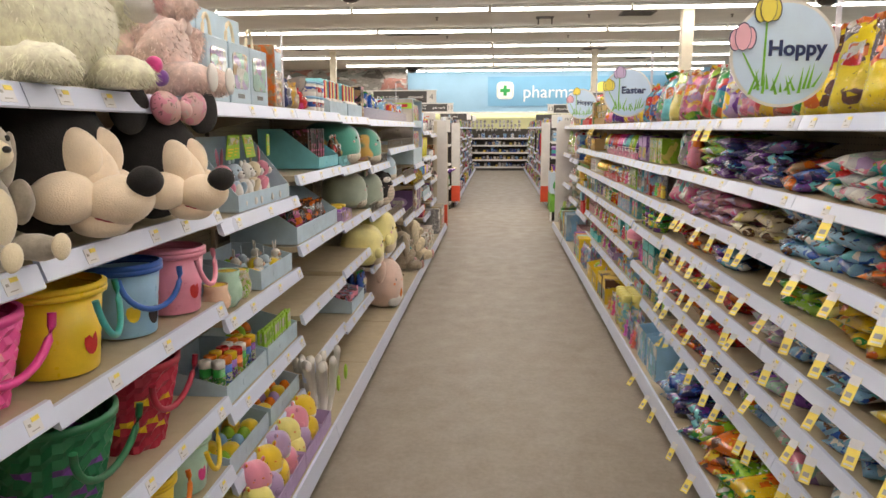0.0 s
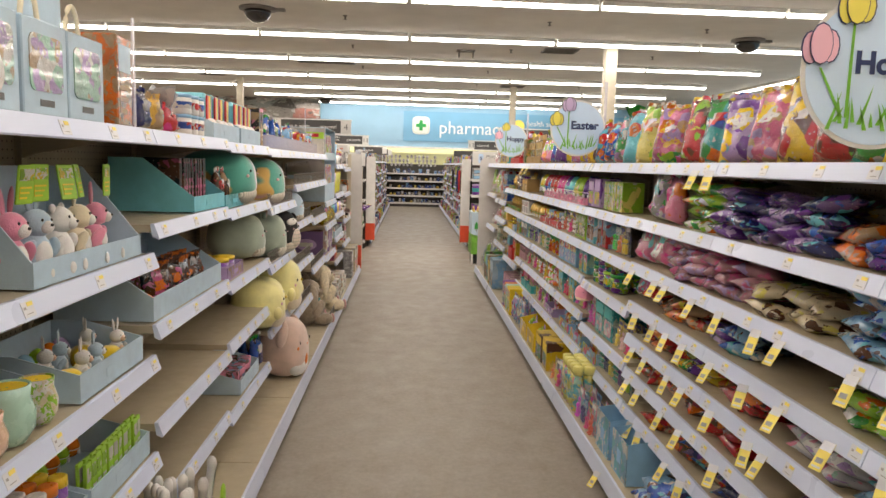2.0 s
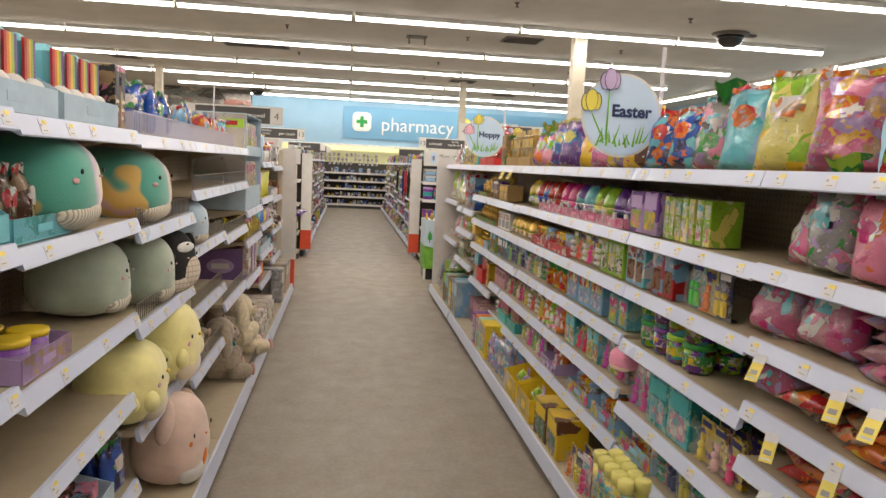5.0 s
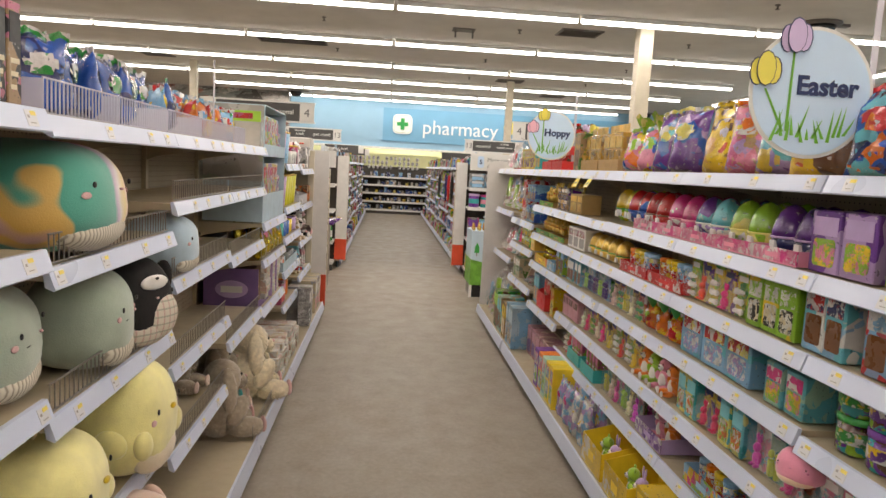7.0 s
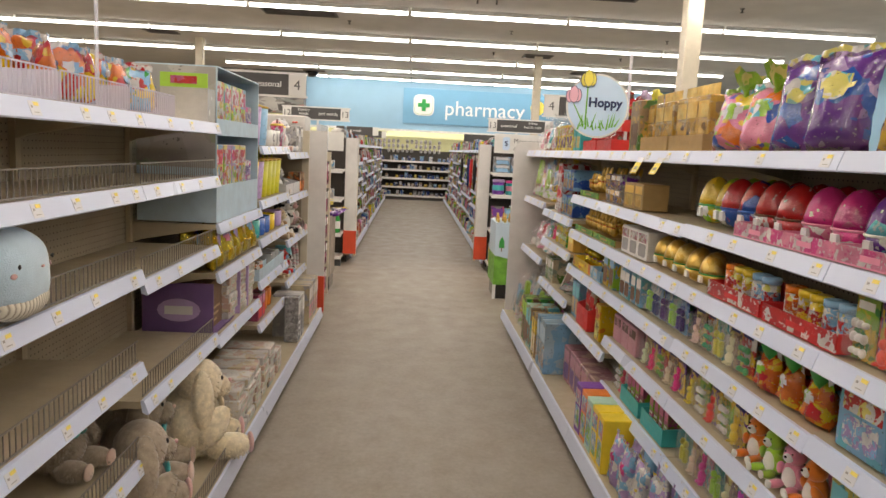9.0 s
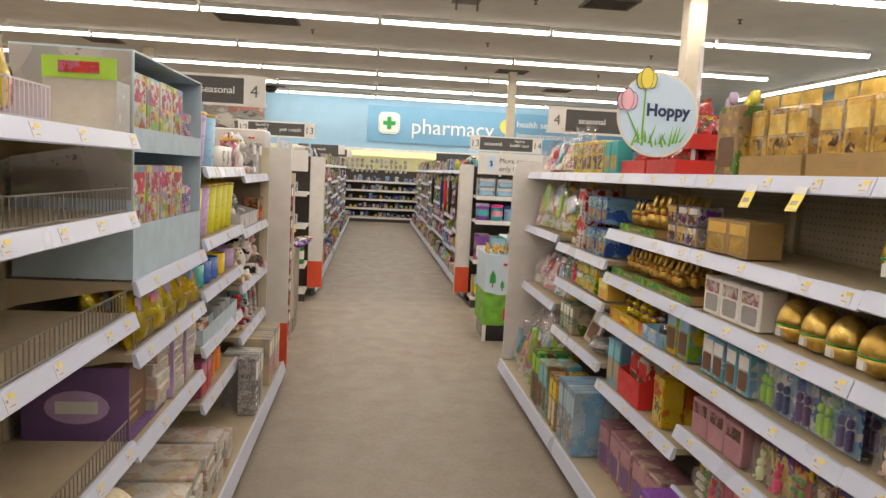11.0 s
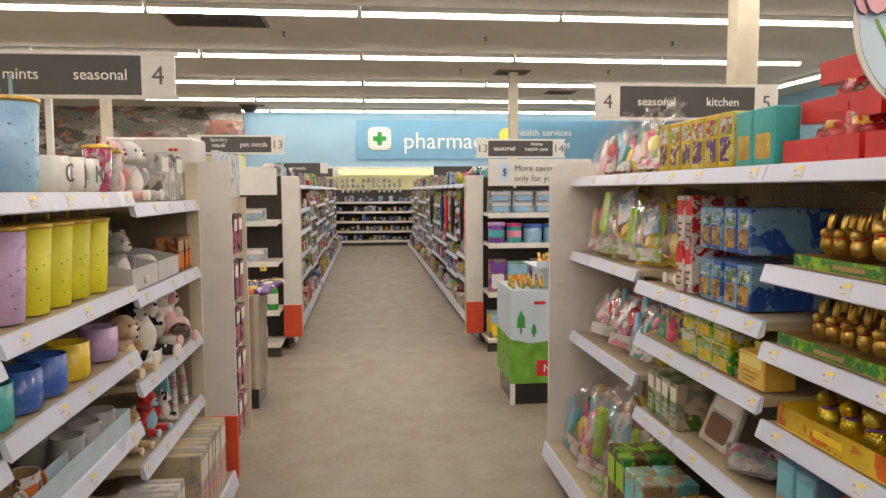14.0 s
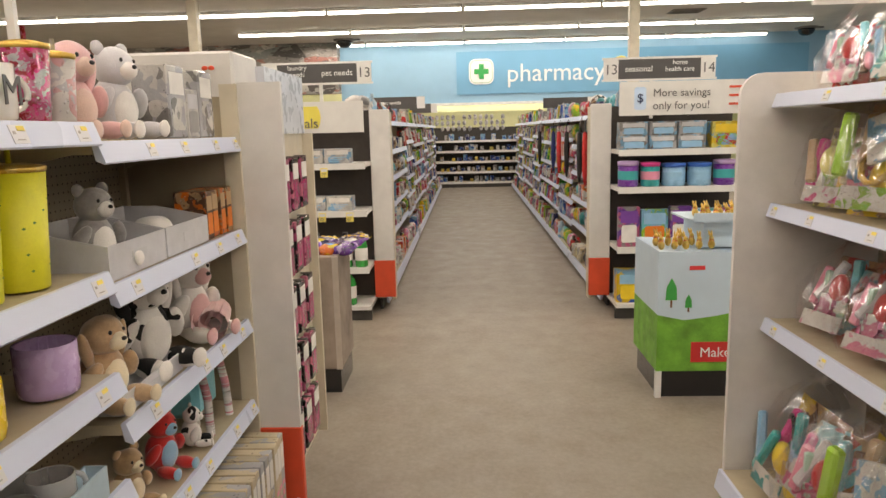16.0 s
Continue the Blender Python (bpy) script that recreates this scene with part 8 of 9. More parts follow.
run(-1, 9.97, 10.4, 1.446, [boxed, K("small grey and white boxed ornament", 0.09, 0.09, 0.14, card("white", "silver", "white", scale=20), solid("silver"), solid("grey"), window=True)], rows=2)
for c, y in (("teal", 8.70), ("blue", 8.85), ("blue", 9.0), ("yellow", 9.16), ("lilac", 9.40)):
    mug("%s glazed ceramic mug" % c, solid(c, 0.25, coat=0.5), solid(c, 0.25), 0.06, 0.108).matrix_basis = spot(-1, y, 0.936, 0.104, 0.01, 80)
mm = G(lambda: mug("white mug with an orange flower print", card("white", "white", "orange", "brown", scale=26), solid("tan", 0.3)), 0.115, 0.1, 0.1)
run(-1, 8.65, 9.0, 0.681, [mm], rows=2)
baby_long = G(lambda: tray("long pale blue card tray", 0.8, 0.05, 0.07, solid("baby"), solid("baby"), 1.0), 0.8, 0.05, 0.07)
baby_long.put(spot(-1, 9.05, 0.681, 0.05, -0.012))
glassy = G(lambda: mug("thick clear glass mug", M("clear_glass", (0.85, 0.87, 0.88), 0.05, alpha=0.35), solid("grey", 0.2)), 0.115, 0.1, 0.11)
run(-1, 9.05, 9.5, 0.681, [glassy], rows=2)
for c, y in (("orange", 9.05), ("orange", 9.18)):
    mug("matte orange ceramic tumbler cup", solid(c, 0.4), solid(c, 0.4), 0.048, 0.12).matrix_basis = spot(-1, y, 0.421, 0.1, 0.02)
run(-1, 8.7, 8.95, 0.421, [K("rose and grey gift carton", 0.1, 0.1, 0.16, card("rose", "grey", "rose", scale=12), solid("rose"), solid("red"), window=True)], rows=1)
glit = K("silver glitter gift bottle box", 0.09, 0.1, 0.32, PRINT("silver_glitter", [(0.75, 0.75, 0.76), (0.3, 0.3, 0.32), (0.55, 0.55, 0.56)], 60, 0.25, 0.2, 0.4), SIGNWHITE, solid("silver"))
glit.put(spot(-1, 9.36, BASEZ, 0.1, 0.0, front=LB))
slim_grey = K("slim grey picture frame box standing on end", 0.035, 0.2, 0.31, card("silver", "white", "silver", scale=9), solid("white"), solid("grey"))
run(-1, 9.45, 9.62, BASEZ, [slim_grey], front=LB)
run(-1, 9.85, 10.35, BASEZ, [K("slim cream and pink picture frame box", 0.04, 0.22, 0.30, card("cream", "silver", "cream", scale=9), solid("white"), solid("pink"))], front=LB)
# last bay
grey_tray = G(lambda: tray("grey card display tray", 0.3, 0.26, 0.08, solid("silver"), solid("silver"), 1.4), 0.3, 0.26, 0.08)
grey_tray.put(spot(-1, 9.72, 1.131, 0.26))
grey_tray.put(spot(-1, 10.03, 1.131, 0.26))
sitter("grey plush koala lying in a tray", 0.22, [furmat("grey"), plushmat("white"), BLK]).matrix_basis = spot(-1, 9.70, 1.14, 0.16, 0.02, -20)
squish("small white plush toy in a tray", 0.13, 0.09, 0.1, [plushmat("white"), plushmat("peach"), plushmat("blush"), BLK], False).matrix_basis = spot(-1, 10.02, 1.14, 0.1, 0.05)
run(-1, 10.18, 10.42, 1.131, [K("small brown and orange giraffe toy box", 0.055, 0.1, 0.15, card("brown", "orange", "tan", scale=22), solid("tan"), solid("orange"), window=True)], rows=2)
lowt = G(lambda: tray("low grey card tray", 0.34, 0.26, 0.05, solid("silver"), solid("silver"), 1.2), 0.34, 0.26, 0.05)
lowt.put(spot(-1, 9.74, 0.811, 0.26))
sitter("tan plush puppy seated in a tray", 0.25, [furmat("tan"), plushmat("cream"), BLK], droop=True, ears="none").matrix_basis = spot(-1, 9.62, 0.82, 0.18, -0.02, -15)


def cow_mat():
    m, nt, b = nodes_of("black_patched_white_plush")
    tc = nt.nodes.new("ShaderNodeTexCoord")
    c = ramp(nt, noise_tex(nt, 16, 1, tc.outputs["Object"]), [(0.0, (0.75, 0.73, 0.70)), (0.53, (0.015, 0.015, 0.015))], True)
    nt.links.new(c, b.inputs["Base Color"])
    b.inputs["Roughness"].default_value = 0.95
    bumped(nt, b, noise_tex(nt, 200, 2, tc.outputs["Object"]), 0.6)
    return m


COW = cow_mat()
sitter("white plush cow with black patches", 0.33, [COW, plushmat("white"), BLK], droop=True, ears="none").matrix_basis = spot(-1, 9.90, 0.815, 0.22, -0.01, -25)
sitter("white and pink plush rabbit with a rolled blanket", 0.31, [plushmat("white"), plushmat("blush"), BLK], droop=True, ears="none").matrix_basis = spot(-1, 10.22, 0.811, 0.22, -0.01, -20)


def blanket():
    bm = bmesh.new()
    pts = [(0.018 + 0.0045 * i / 3, 0.45 * i) for i in range(30)]
    for (r0, a0), (r1, a1) in zip(pts, pts[1:]):
        v = [bm.verts.new((x, r * math.cos(a), r * math.sin(a))) for x, r, a in ((-0.09, r0, a0), (0.09, r0, a0), (0.09, r1, a1), (-0.09, r1, a1))]
        f = bm.faces.new(v)
        f.smooth = True
    return tagged(part("rolled_blanket", bm, plushmat("blush")), "pink fleece blanket rolled up beside a plush rabbit", "blanket")


blanket().matrix_basis = spot(-1, 10.22, 0.875, 0.1, -0.03, 15)
sitter("plush toy in red and blue clothes", 0.2, [plushmat("red"), plushmat("sky"), BLK]).matrix_basis = spot(-1, 9.9, 0.511, 0.16, 0.0, -20)
sitter("tan plush toy leaning in a tray", 0.18, [furmat("tan"), plushmat("cream"), BLK]).matrix_basis = spot(-1, 9.7, 0.511, 0.16, 0.0, -20)
sitter("small black and white plush cow", 0.14, [COW, plushmat("white"), BLK]).matrix_basis = spot(-1, 10.06, 0.511, 0.12, 0.0, 20)
doll = thing("plush_house", "teal and pink striped leg plush set", "plush toy", at=spot(-1, 10.22, 0.511, 0.16, 0.03))
part("body", boxm(-0.09, -0.05, 0.05, 0.09, 0.07, 0.2, bev=0.02), plushmat("aqua"), doll)
part("top", boxm(-0.1, -0.06, 0.2, 0.1, 0.08, 0.235, bev=0.015), plushmat("purple"), doll)
for x in (-0.08, 0.08):
    bm = bmesh.new()
    tube(bm, [(x, -0.06, 0.23), (x, -0.08, 0.12), (x * 1.1, -0.085, 0.0)], 0.014, 8)
    part("striped_leg", bm, PRINT("red_white_stripes", [(0.7, 0.3, 0.35), (0.8, 0.78, 0.76)], 30, 0.8, 0.0, stretch=(0.05, 0.05, 1)), doll)

# ---- beyond the cross aisle ----
frng = random.Random(21)


def simple_pack(kind, label, w, d, h, mat):
    """Small far goods in one piece: film pouch, carton, bottle or roll."""
    bm = bmesh.new()
    if kind == "box":
        box(bm, -w / 2, -d / 2, 0, w / 2, d / 2, h, bev=0.004)
    elif kind == "pouch":
        vs = ball(bm, 0, 0, h * 0.5, w * 0.55, d * 0.5, h * 0.55, 10, 8)
        for v in vs:
            v.co.x = max(-w / 2, min(w / 2, v.co.x))
            v.co.z = max(0, min(h, v.co.z)) + 0.01 * noise.noise(v.co * 20)
    else:
        lathe(bm, [(w * 0.45, 0), (w * 0.5, 0.01), (w * 0.5, h * 0.65), (w * 0.2, h * 0.8), (w * 0.2, h)], 12)
    return tagged(part({"box": "package", "pouch": "pouch", "bottle": "bottle"}[kind], bm, mat), label, {"box": "box", "pouch": "packet", "bottle": "bottle"}[kind], "goods in the far aisle")


far_kinds = []
for i, (k, l, w, d, h, cols) in enumerate((
        ("box", "blue and white printed carton", 0.12, 0.12, 0.16, ("sky", "white", "blue")), ("pouch", "red and white printed pouch", 0.14, 0.1, 0.17, ("red", "white", "rose")),
        ("box", "white and grey printed carton", 0.15, 0.12, 0.14, ("white", "grey", "cream")), ("pouch", "brown and silver printed pouch", 0.15, 0.1, 0.18, ("brown", "silver", "tan")),
        ("bottle", "pale blue plastic bottle", 0.09, 0.09, 0.2, ("baby", "white", "sky")), ("box", "grey and rose printed carton", 0.13, 0.12, 0.15, ("grey", "rose", "white")),
        ("pouch", "green and yellow printed pouch", 0.13, 0.1, 0.15, ("lime", "yellow", "green")), ("bottle", "dark plastic bottle with a red label", 0.08, 0.08, 0.19, ("black", "red", "brown")),
        ("pouch", "teal and white printed pouch", 0.15, 0.1, 0.16, ("teal", "white", "aqua")), ("box", "navy and silver printed carton", 0.14, 0.12, 0.13, ("navy", "silver", "blue")),
        ("box", "orange and white printed carton", 0.12, 0.1, 0.16, ("orange", "white", "red")), ("pouch", "lilac and pink printed pouch", 0.13, 0.1, 0.16, ("lilac", "pink", "white")))):
    far_kinds.append(G(lambda k=k, l=l, w=w, d=d, h=h, c=cols: simple_pack(k, l, w, d, h, card(*c, scale=12)), w, d, h))


def far_bay(side, y, length, base, front, back, shelves, top):
    t = thing("shelving_bay", "tan steel shelving bay in the far aisle", "shelving", "far shelving bays")
    if side > 0:
        t.matrix_basis = pose(0, y, 0)
    else:
        t.matrix_basis = Matrix.Translation((0, y + length, 0)) @ pose(0, 0, 0, 0, 0, 180)
    part("back_panel", boxm(back, 0, 0.1, back + 0.02, length, top), TAN, t)
    part("base_deck", boxm(base + 0.012, 0.003, 0.09, back, length - 0.003, 0.121), TAN, t)
    part("kick_plate", boxm(base + 0.04, 0.002, 0, base + 0.06, length - 0.002, 0.09), KICK, t, "dark kick plate")
    for z in [0.125] + shelves + [top]:
        x = base if z == 0.125 else front
        face = 0.075 if z == 0.125 else 0.046
        holder = t
        if z != 0.125:
            holder = part("shelf", boxm(0.012, 0.003, -0.028, back - x, length - 0.003, -0.004), TAN, t)
            holder.matrix_basis = pose(x, 0, z)
        key = (round(length, 3), face)
        if key not in rail_master:
            r = rail_master[key] = part("price_rail", rail_profile(length, face), RAIL, holder)
        else:
            r = shared("price_rail", rail_master[key], holder, Matrix())
        r.matrix_basis = pose(x, 0, z) if holder is t else Matrix()
    return t


def far_fill(side, y0, y1, z, front, drop=0.12, kinds=far_kinds):
    y = y0
    g, left = frng.choice(kinds), 0
    while True:
        if left == 0:
            g, left = frng.choice(kinds), frng.choice((1, 2, 2, 3))
        if y + g.w > y1:
            break
        if frng.random() > drop:
            g.put(spot(side, y + g.w / 2, z, g.d, frng.uniform(0.0, 0.05), frng.uniform(-8, 8), front=front) @ Matrix.Diagonal((1, 1, frng.uniform(0.85, 1.12), 1)))
        y += g.w + 0.012
        left -= 1


def far_stock(side, y0, levels):
    """The goods of a distant bay, too small to count, as one mesh."""
    bm = bmesh.new()
    cols = [card(*c, scale=10) for c in (("sky", "white", "blue"), ("red", "white", "rose"), ("white", "grey", "cream"), ("brown", "silver", "tan"), ("navy", "silver", "blue"), ("grey", "rose", "white"), ("lime", "yellow", "green"))]
    for z, fx, drop in levels:
        y = y0 + 0.03
        while y < y0 + 1.05:
            w, d, h = frng.uniform(0.07, 0.15), 0.1, frng.uniform(0.13, 0.21)
            if frng.random() > drop:
                x = side * (fx + d / 2 + frng.uniform(0, 0.04))
                k = frng.randrange(len(cols))
                vs = box(bm, x - d / 2, y, z, x + d / 2, y + w, z + h, mat=k)
                for v in vs:
                    if v.co.z > z + h / 2:
                        v.co.x = x + (v.co.x - x) * frng.uniform(0.3, 1.0)
                        v.co.z += frng.uniform(-0.015, 0.015)
            y += w + 0.005
    tagged(part("packaged_goods", bm, cols), "small printed cartons and pouches on the far shelves", "goods", kind="stuff")


FAR_L = (0.80, 0.92, 1.36)
FAR_R = (0.96, 1.06, 1.50)
for side, (b0, f0, k0) in ((-1, FAR_L), (1, FAR_R)):
    for i in range(10):
        y = 13.72 + 1.2 * i
        zs = [0.42, 0.70, 0.98, 1.26] if (i + (side > 0)) % 3 else [0.38, 0.62, 0.86, 1.10, 1.33]
        far_bay(side, y, 1.2, b0, f0, k0, zs, 1.56)
        levels = [(0.125, b0 + 0.0, 0.05)] + [(z + 0.001, f0 - 0.02, 0.05) for z in zs] + [(1.561, f0 + 0.02, 0.25)]
        if i < 3:
            for z, fx, drop in levels:
                far_fill(side, y + 0.02, y + 1.18, z, fx, drop)
        else:
            far_stock(side, y, levels)
# hanging dark and red garments among the far goods on the east side
for y, c in ((15.0, "red"), (15.35, "black"), (16.3, "black"), (17.0, "red"), (17.6, "navy"), (19.4, "black")):
    t = thing("umbrella", "folded %s umbrella hanging on the shelving" % c, "umbrella", "hanging umbrellas", at=pose(1.02, y, 0.88))
    bm = bmesh.new()
    lathe(bm, [(0.010, 0.0), (0.024, 0.1), (0.032, 0.32), (0.024, 0.5), (0.012, 0.52)], 9)
    part("canopy", bm, solid(c, 0.6), t)
    bm = bmesh.new()
    tube(bm, [(0, 0, 0.52), (0, 0, 0.62), (0.02, 0, 0.65), (0.04, 0, 0.62)], 0.007, 6)
    part("handle", bm, BLK, t)
soccer = G(lambda: one_mesh("football", "black and white toy football on the top shelf", "ball", "", lambda bm: ball(bm, 0, 0, 0.1, 0.1, 0.1, 0.1, 18, 12), [COW]), 0.2, 0.2, 0.2)
soccer.put(spot(1, 15.3, 1.561, 0.2, 0.02, front=1.08))

# end caps that face the cross aisle
def end_cap(x0, x1, y, shelves, top, header, panel_x, dark):
    t = thing("promotional_shelving", "end of aisle shelving with white side panel and printed header", "shelving", "end caps", at=pose(0, y, 0))
    back = 0.38
    part("back_panel", boxm(x0, back, 0.1, x1, back + 0.02, top), M("dark_brown_panel", (0.045, 0.036, 0.03), 0.6) if dark else PEG, t)
    part("kick_plate", boxm(x0, 0.04, 0, x1, 0.06, 0.09), KICK, t)
    part("base_deck", boxm(x0, 0.0, 0.09, x1, back, 0.12), WHITE, t)
    for z in shelves:
        s = part("shelf", boxm(x0 + 0.004, 0.03, z - 0.03, x1 - 0.004, back, z), WHITE, t)
        part("price_rail", boxm(x0 + 0.004, 0.018, z - 0.045, x1 - 0.004, 0.028, z + 0.002), SIGNWHITE, s)
    part("header", boxm(x0, 0.0, header[0], x1, 0.02, header[1]), SIGNWHITE, t, "white printed header board")
    px0, px1 = panel_x
    part("side_panel", boxm(px0, 0.27, 0.13, px1, 0.30, 1.62, bev=0.006), WHITE, t, "white side panel")
    part("side_trim", boxm(px0 + (0 if px0 > 0 else 0.13), 0.302, 0.1, px0 + (0.03 if px0 > 0 else 0.16), 0.42, 1.6), CREAM, t)
    part("red_guard", boxm(px0 - 0.003, 0.264, 0.13, px1 + 0.003, 0.306, 0.43, bev=0.004), RED, t, "orange red corner guard")
    return t


ecl = end_cap(-1.85, -0.885, 13.33, [0.42, 0.86, 1.22], 1.62, (1.45, 1.68), (-0.88, -0.72), True)
bm = bmesh.new()
extrude_poly(bm, [(0.16 * math.cos(i * 0.2618), 0.16 * math.sin(i * 0.2618)) for i in range(24) if abs(0.16 * math.sin(i * 0.2618)) < 0.113], "y", 0.002)
part("yellow_disc", bm, PETALYELLOW, ecl).matrix_basis = pose(-1.36, -0.004, 1.565)
letters("lettering", "deals", 0.1, INKGREY, ecl, pose(-1.32, -0.0065, 1.52))
ecr = end_cap(0.985, 1.93, 13.28, [0.55, 1.0, 1.275], 1.6, (1.52, 1.76), (0.825, 0.982), True)
letters("lettering", "More savings", 0.078, INKGREY, ecr, pose(1.22, -0.0025, 1.675), "LEFT")
letters("lettering", "only for you!", 0.078, INKGREY, ecr, pose(1.22, -0.0025, 1.585), "LEFT")
for i in range(3):
    part("red_bar", boxm(1.76, -0.003, 1.70 - 0.06 * i, 1.9, -0.001, 1.716 - 0.06 * i), RED, ecr)
bm = bmesh.new()
extrude_poly(bm, rounded(0.085, 0.16, 0.02), "y", 0.002)
part("phone_icon", bm, SKYBLUE, ecr).matrix_basis = pose(1.13, -0.003, 1.64)
letters("lettering", "$", 0.09, INKDARK, ecr, pose(1.13, -0.0055, 1.64))


def cap_fill(x0, x1, y, z, kinds, stack=1, gap=0.01):
    x, i = x0, 0
    while x + kinds[i % len(kinds)].w < x1:
        g = kinds[i % len(kinds)]
        for s in range(stack):
            g.put(pose(x + g.w / 2, y + g.d / 2, z + s * g.h, 0, 0, frng.uniform(-3, 3)))
        x += g.w + gap
        i += 1


mouth_g = G(lambda: bottle("green mouthwash bottle with white label", 0.05, 0.27, solid("green", 0.1, alpha=0.92), SIGNWHITE, BLK), 0.11, 0.11, 0.27)
mouth_y = G(lambda: bottle("amber mouthwash bottle with black label", 0.05, 0.27, solid("gold", 0.1), solid("black"), BLK), 0.11, 0.11, 0.27)
cap_fill(-1.83, -1.15, 13.36, 0.421, [mouth_y], 1)
cap_fill(-1.13, -0.88, 13.36, 0.421, [mouth_g], 1)
cap_fill(-1.83, -0.88, 13.36, 0.121, [mouth_g], 1)
tooth = K("white toothpaste carton stack", 0.2, 0.14, 0.11, card("white", "silver", "white", "sky", scale=14), solid("white"), solid("sky"))
cap_fill(-1.83, -0.88, 13.37, 0.861, [tooth])
cap_fill(-1.83, -0.88, 13.37, 1.221, [tooth])
sm_tag = K("yellow shelf sale tag", 0.055, 0.002, 0.07, TAGYELLOW, TAGWHITE, INKGREY, name="sale_tag", group="sale tags")
for x, z in ((-1.23, 0.78), (-1.02, 0.78), (-1.4, 1.12), (-1.2, 1.12)):
    sm_tag.put(pose(x, 13.345, z))
purple_tub = G(lambda: figure_tub("purple box of laundry pods", 0.075, 0.19, solid("teal"), solid("lilac"), solid("purple", 0.3)), 0.155, 0.15, 0.19)
teal_tub = G(lambda: figure_tub("teal lunch jar with a pink lid", 0.07, 0.18, solid("pink"), solid("hot"), solid("teal", 0.3)), 0.15, 0.15, 0.18)
blue_crab = G(lambda: figure_tub("blue novelty toy tub", 0.085, 0.17, solid("sky"), solid("blue"), solid("sky", 0.3)), 0.18, 0.17, 0.17)
cap_fill(1.0, 1.90, 13.31, 1.001, [purple_tub, teal_tub, blue_crab, blue_crab], 1)
clear_kit = K("clear box of blue and silver craft kit", 0.2, 0.14, 0.1, card("silver", "sky", "grey", scale=16), solid("silver"), solid("sky"), window=True)
yel_kit = K("yellow and blue craft kit box", 0.22, 0.14, 0.19, card("yellow", "lemon", "sky", scale=9), solid("yellow"), card("red", "sky", "lime", scale=30), window=True)
cap_fill(1.0, 1.65, 13.31, 1.276, [clear_kit], 2)
cap_fill(1.66, 1.92, 13.31, 1.276, [yel_kit], 1)
gun = K("pink and teal bubble toy on a hanging card", 0.16, 0.05, 0.3, card("purple", "grey", "rose", scale=10), solid("purple"), solid("white"), window=True)
cap_fill(1.0, 1.92, 13.33, 0.551, [gun, K("blue hanging toy card", 0.2, 0.05, 0.28, card("sky", "aqua", "lime", scale=9), solid("sky"), solid("orange"), window=True)], 1)
cap_fill(1.0, 1.92, 13.33, 0.121, [K("blue and yellow play ball box", 0.2, 0.16, 0.24, card("sky", "blue", "yellow", scale=6), solid("sky"), solid("yellow"), window=True)], 1)
# goods piled on the two end caps
far_soft = G(lambda: simple_pack("pouch", "grey and white soft packet on top of the end cap", 0.2, 0.16, 0.1, card("grey", "white", "silver", scale=10)), 0.2, 0.16, 0.1)
cap_fill(-1.1, -0.75, 13.75, 1.64, [far_soft])

# far signs hanging over the aisle shelves
for x0, y, txt in ((-1.35, 16.8, "pet needs"), (-1.3, 19.2, ""), (0.95, 18.2, "")):
    t = thing("aisle_sign", "small charcoal category sign over the far shelving", "sign", "category signs", at=pose(x0, y, 1.66))
    part("board", boxm(0, 0, 0.06, 0.62, 0.01, 0.2), SIGNGREY, t)
    part("pole", boxm(0.3, 0.012, -0.1, 0.32, 0.03, 0.2), SIGNWHITE, t)
    part("number_plate", boxm(0.622, -0.002, 0.06, 0.72, 0.012, 0.2), SIGNWHITE, t)
    if txt:
        letters("lettering", txt, 0.06, INKWHITE, t, pose(0.31, -0.002, 0.13))

# wall of lit shelves under the pharmacy sign
pw = thing("wall_shelving", "long wall shelving with white edges under the pharmacy fascia", "shelving", at=pose(0, 26.0, 0))
# shade in the gaps between shelves is put into this near-black back and deck
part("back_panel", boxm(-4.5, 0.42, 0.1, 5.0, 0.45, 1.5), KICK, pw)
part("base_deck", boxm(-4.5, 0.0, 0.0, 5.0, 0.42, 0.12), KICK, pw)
shelf_z = [0.14, 0.40, 0.66, 0.92, 1.18]
for z in shelf_z:
    s = part("shelf", boxm(-4.5, 0.01, z - 0.03, 5.0, 0.42, z), TAN, pw)
    part("price_rail", boxm(-4.5, -0.005, z - 0.05, 5.0, 0.008, z + 0.004), SIGNWHITE, s)
wall_kinds = [G(lambda c=c: simple_pack("box", "%s and %s printed first aid carton" % (c[0], c[1]), 0.12, 0.12, 0.15, card(*c, scale=14)), 0.12, 0.12, 0.12) for c in (("blue", "white", "sky"), ("navy", "silver", "blue"), ("grey", "white", "silver"), ("yellow", "gold", "lemon"), ("sky", "white", "blue"), ("white", "silver", "tan"))]
for z in shelf_z:
    x = -1.3
    while x < 1.5:
        g = frng.choice(wall_kinds)
        if frng.random() < 0.8:
            g.put(pose(x + 0.09, 26.1, z + 0.001, 0, 0, frng.uniform(-6, 6)) @ Matrix.Diagonal((frng.uniform(0.7, 1.1), 1, frng.uniform(0.6, 1.15), 1)))
        x += frng.uniform(0.11, 0.16)
peg = G(lambda: simple_pack("pouch", "silver blister pack hanging from a hook", 0.09, 0.05, 0.12, card("silver", "white", "grey", scale=16)), 0.09, 0.05, 0.12)
part("peg_panel", boxm(-4.5, 0.40, 1.5, 5.0, 0.42, 1.9), YELLOWWALL, pw)
for z in (1.42, 1.56, 1.70):
    for i in range(13):
        if (i + int(z * 10)) % 7:
            peg.put(pose(-0.9 + 0.14 * i, 26.36, z))
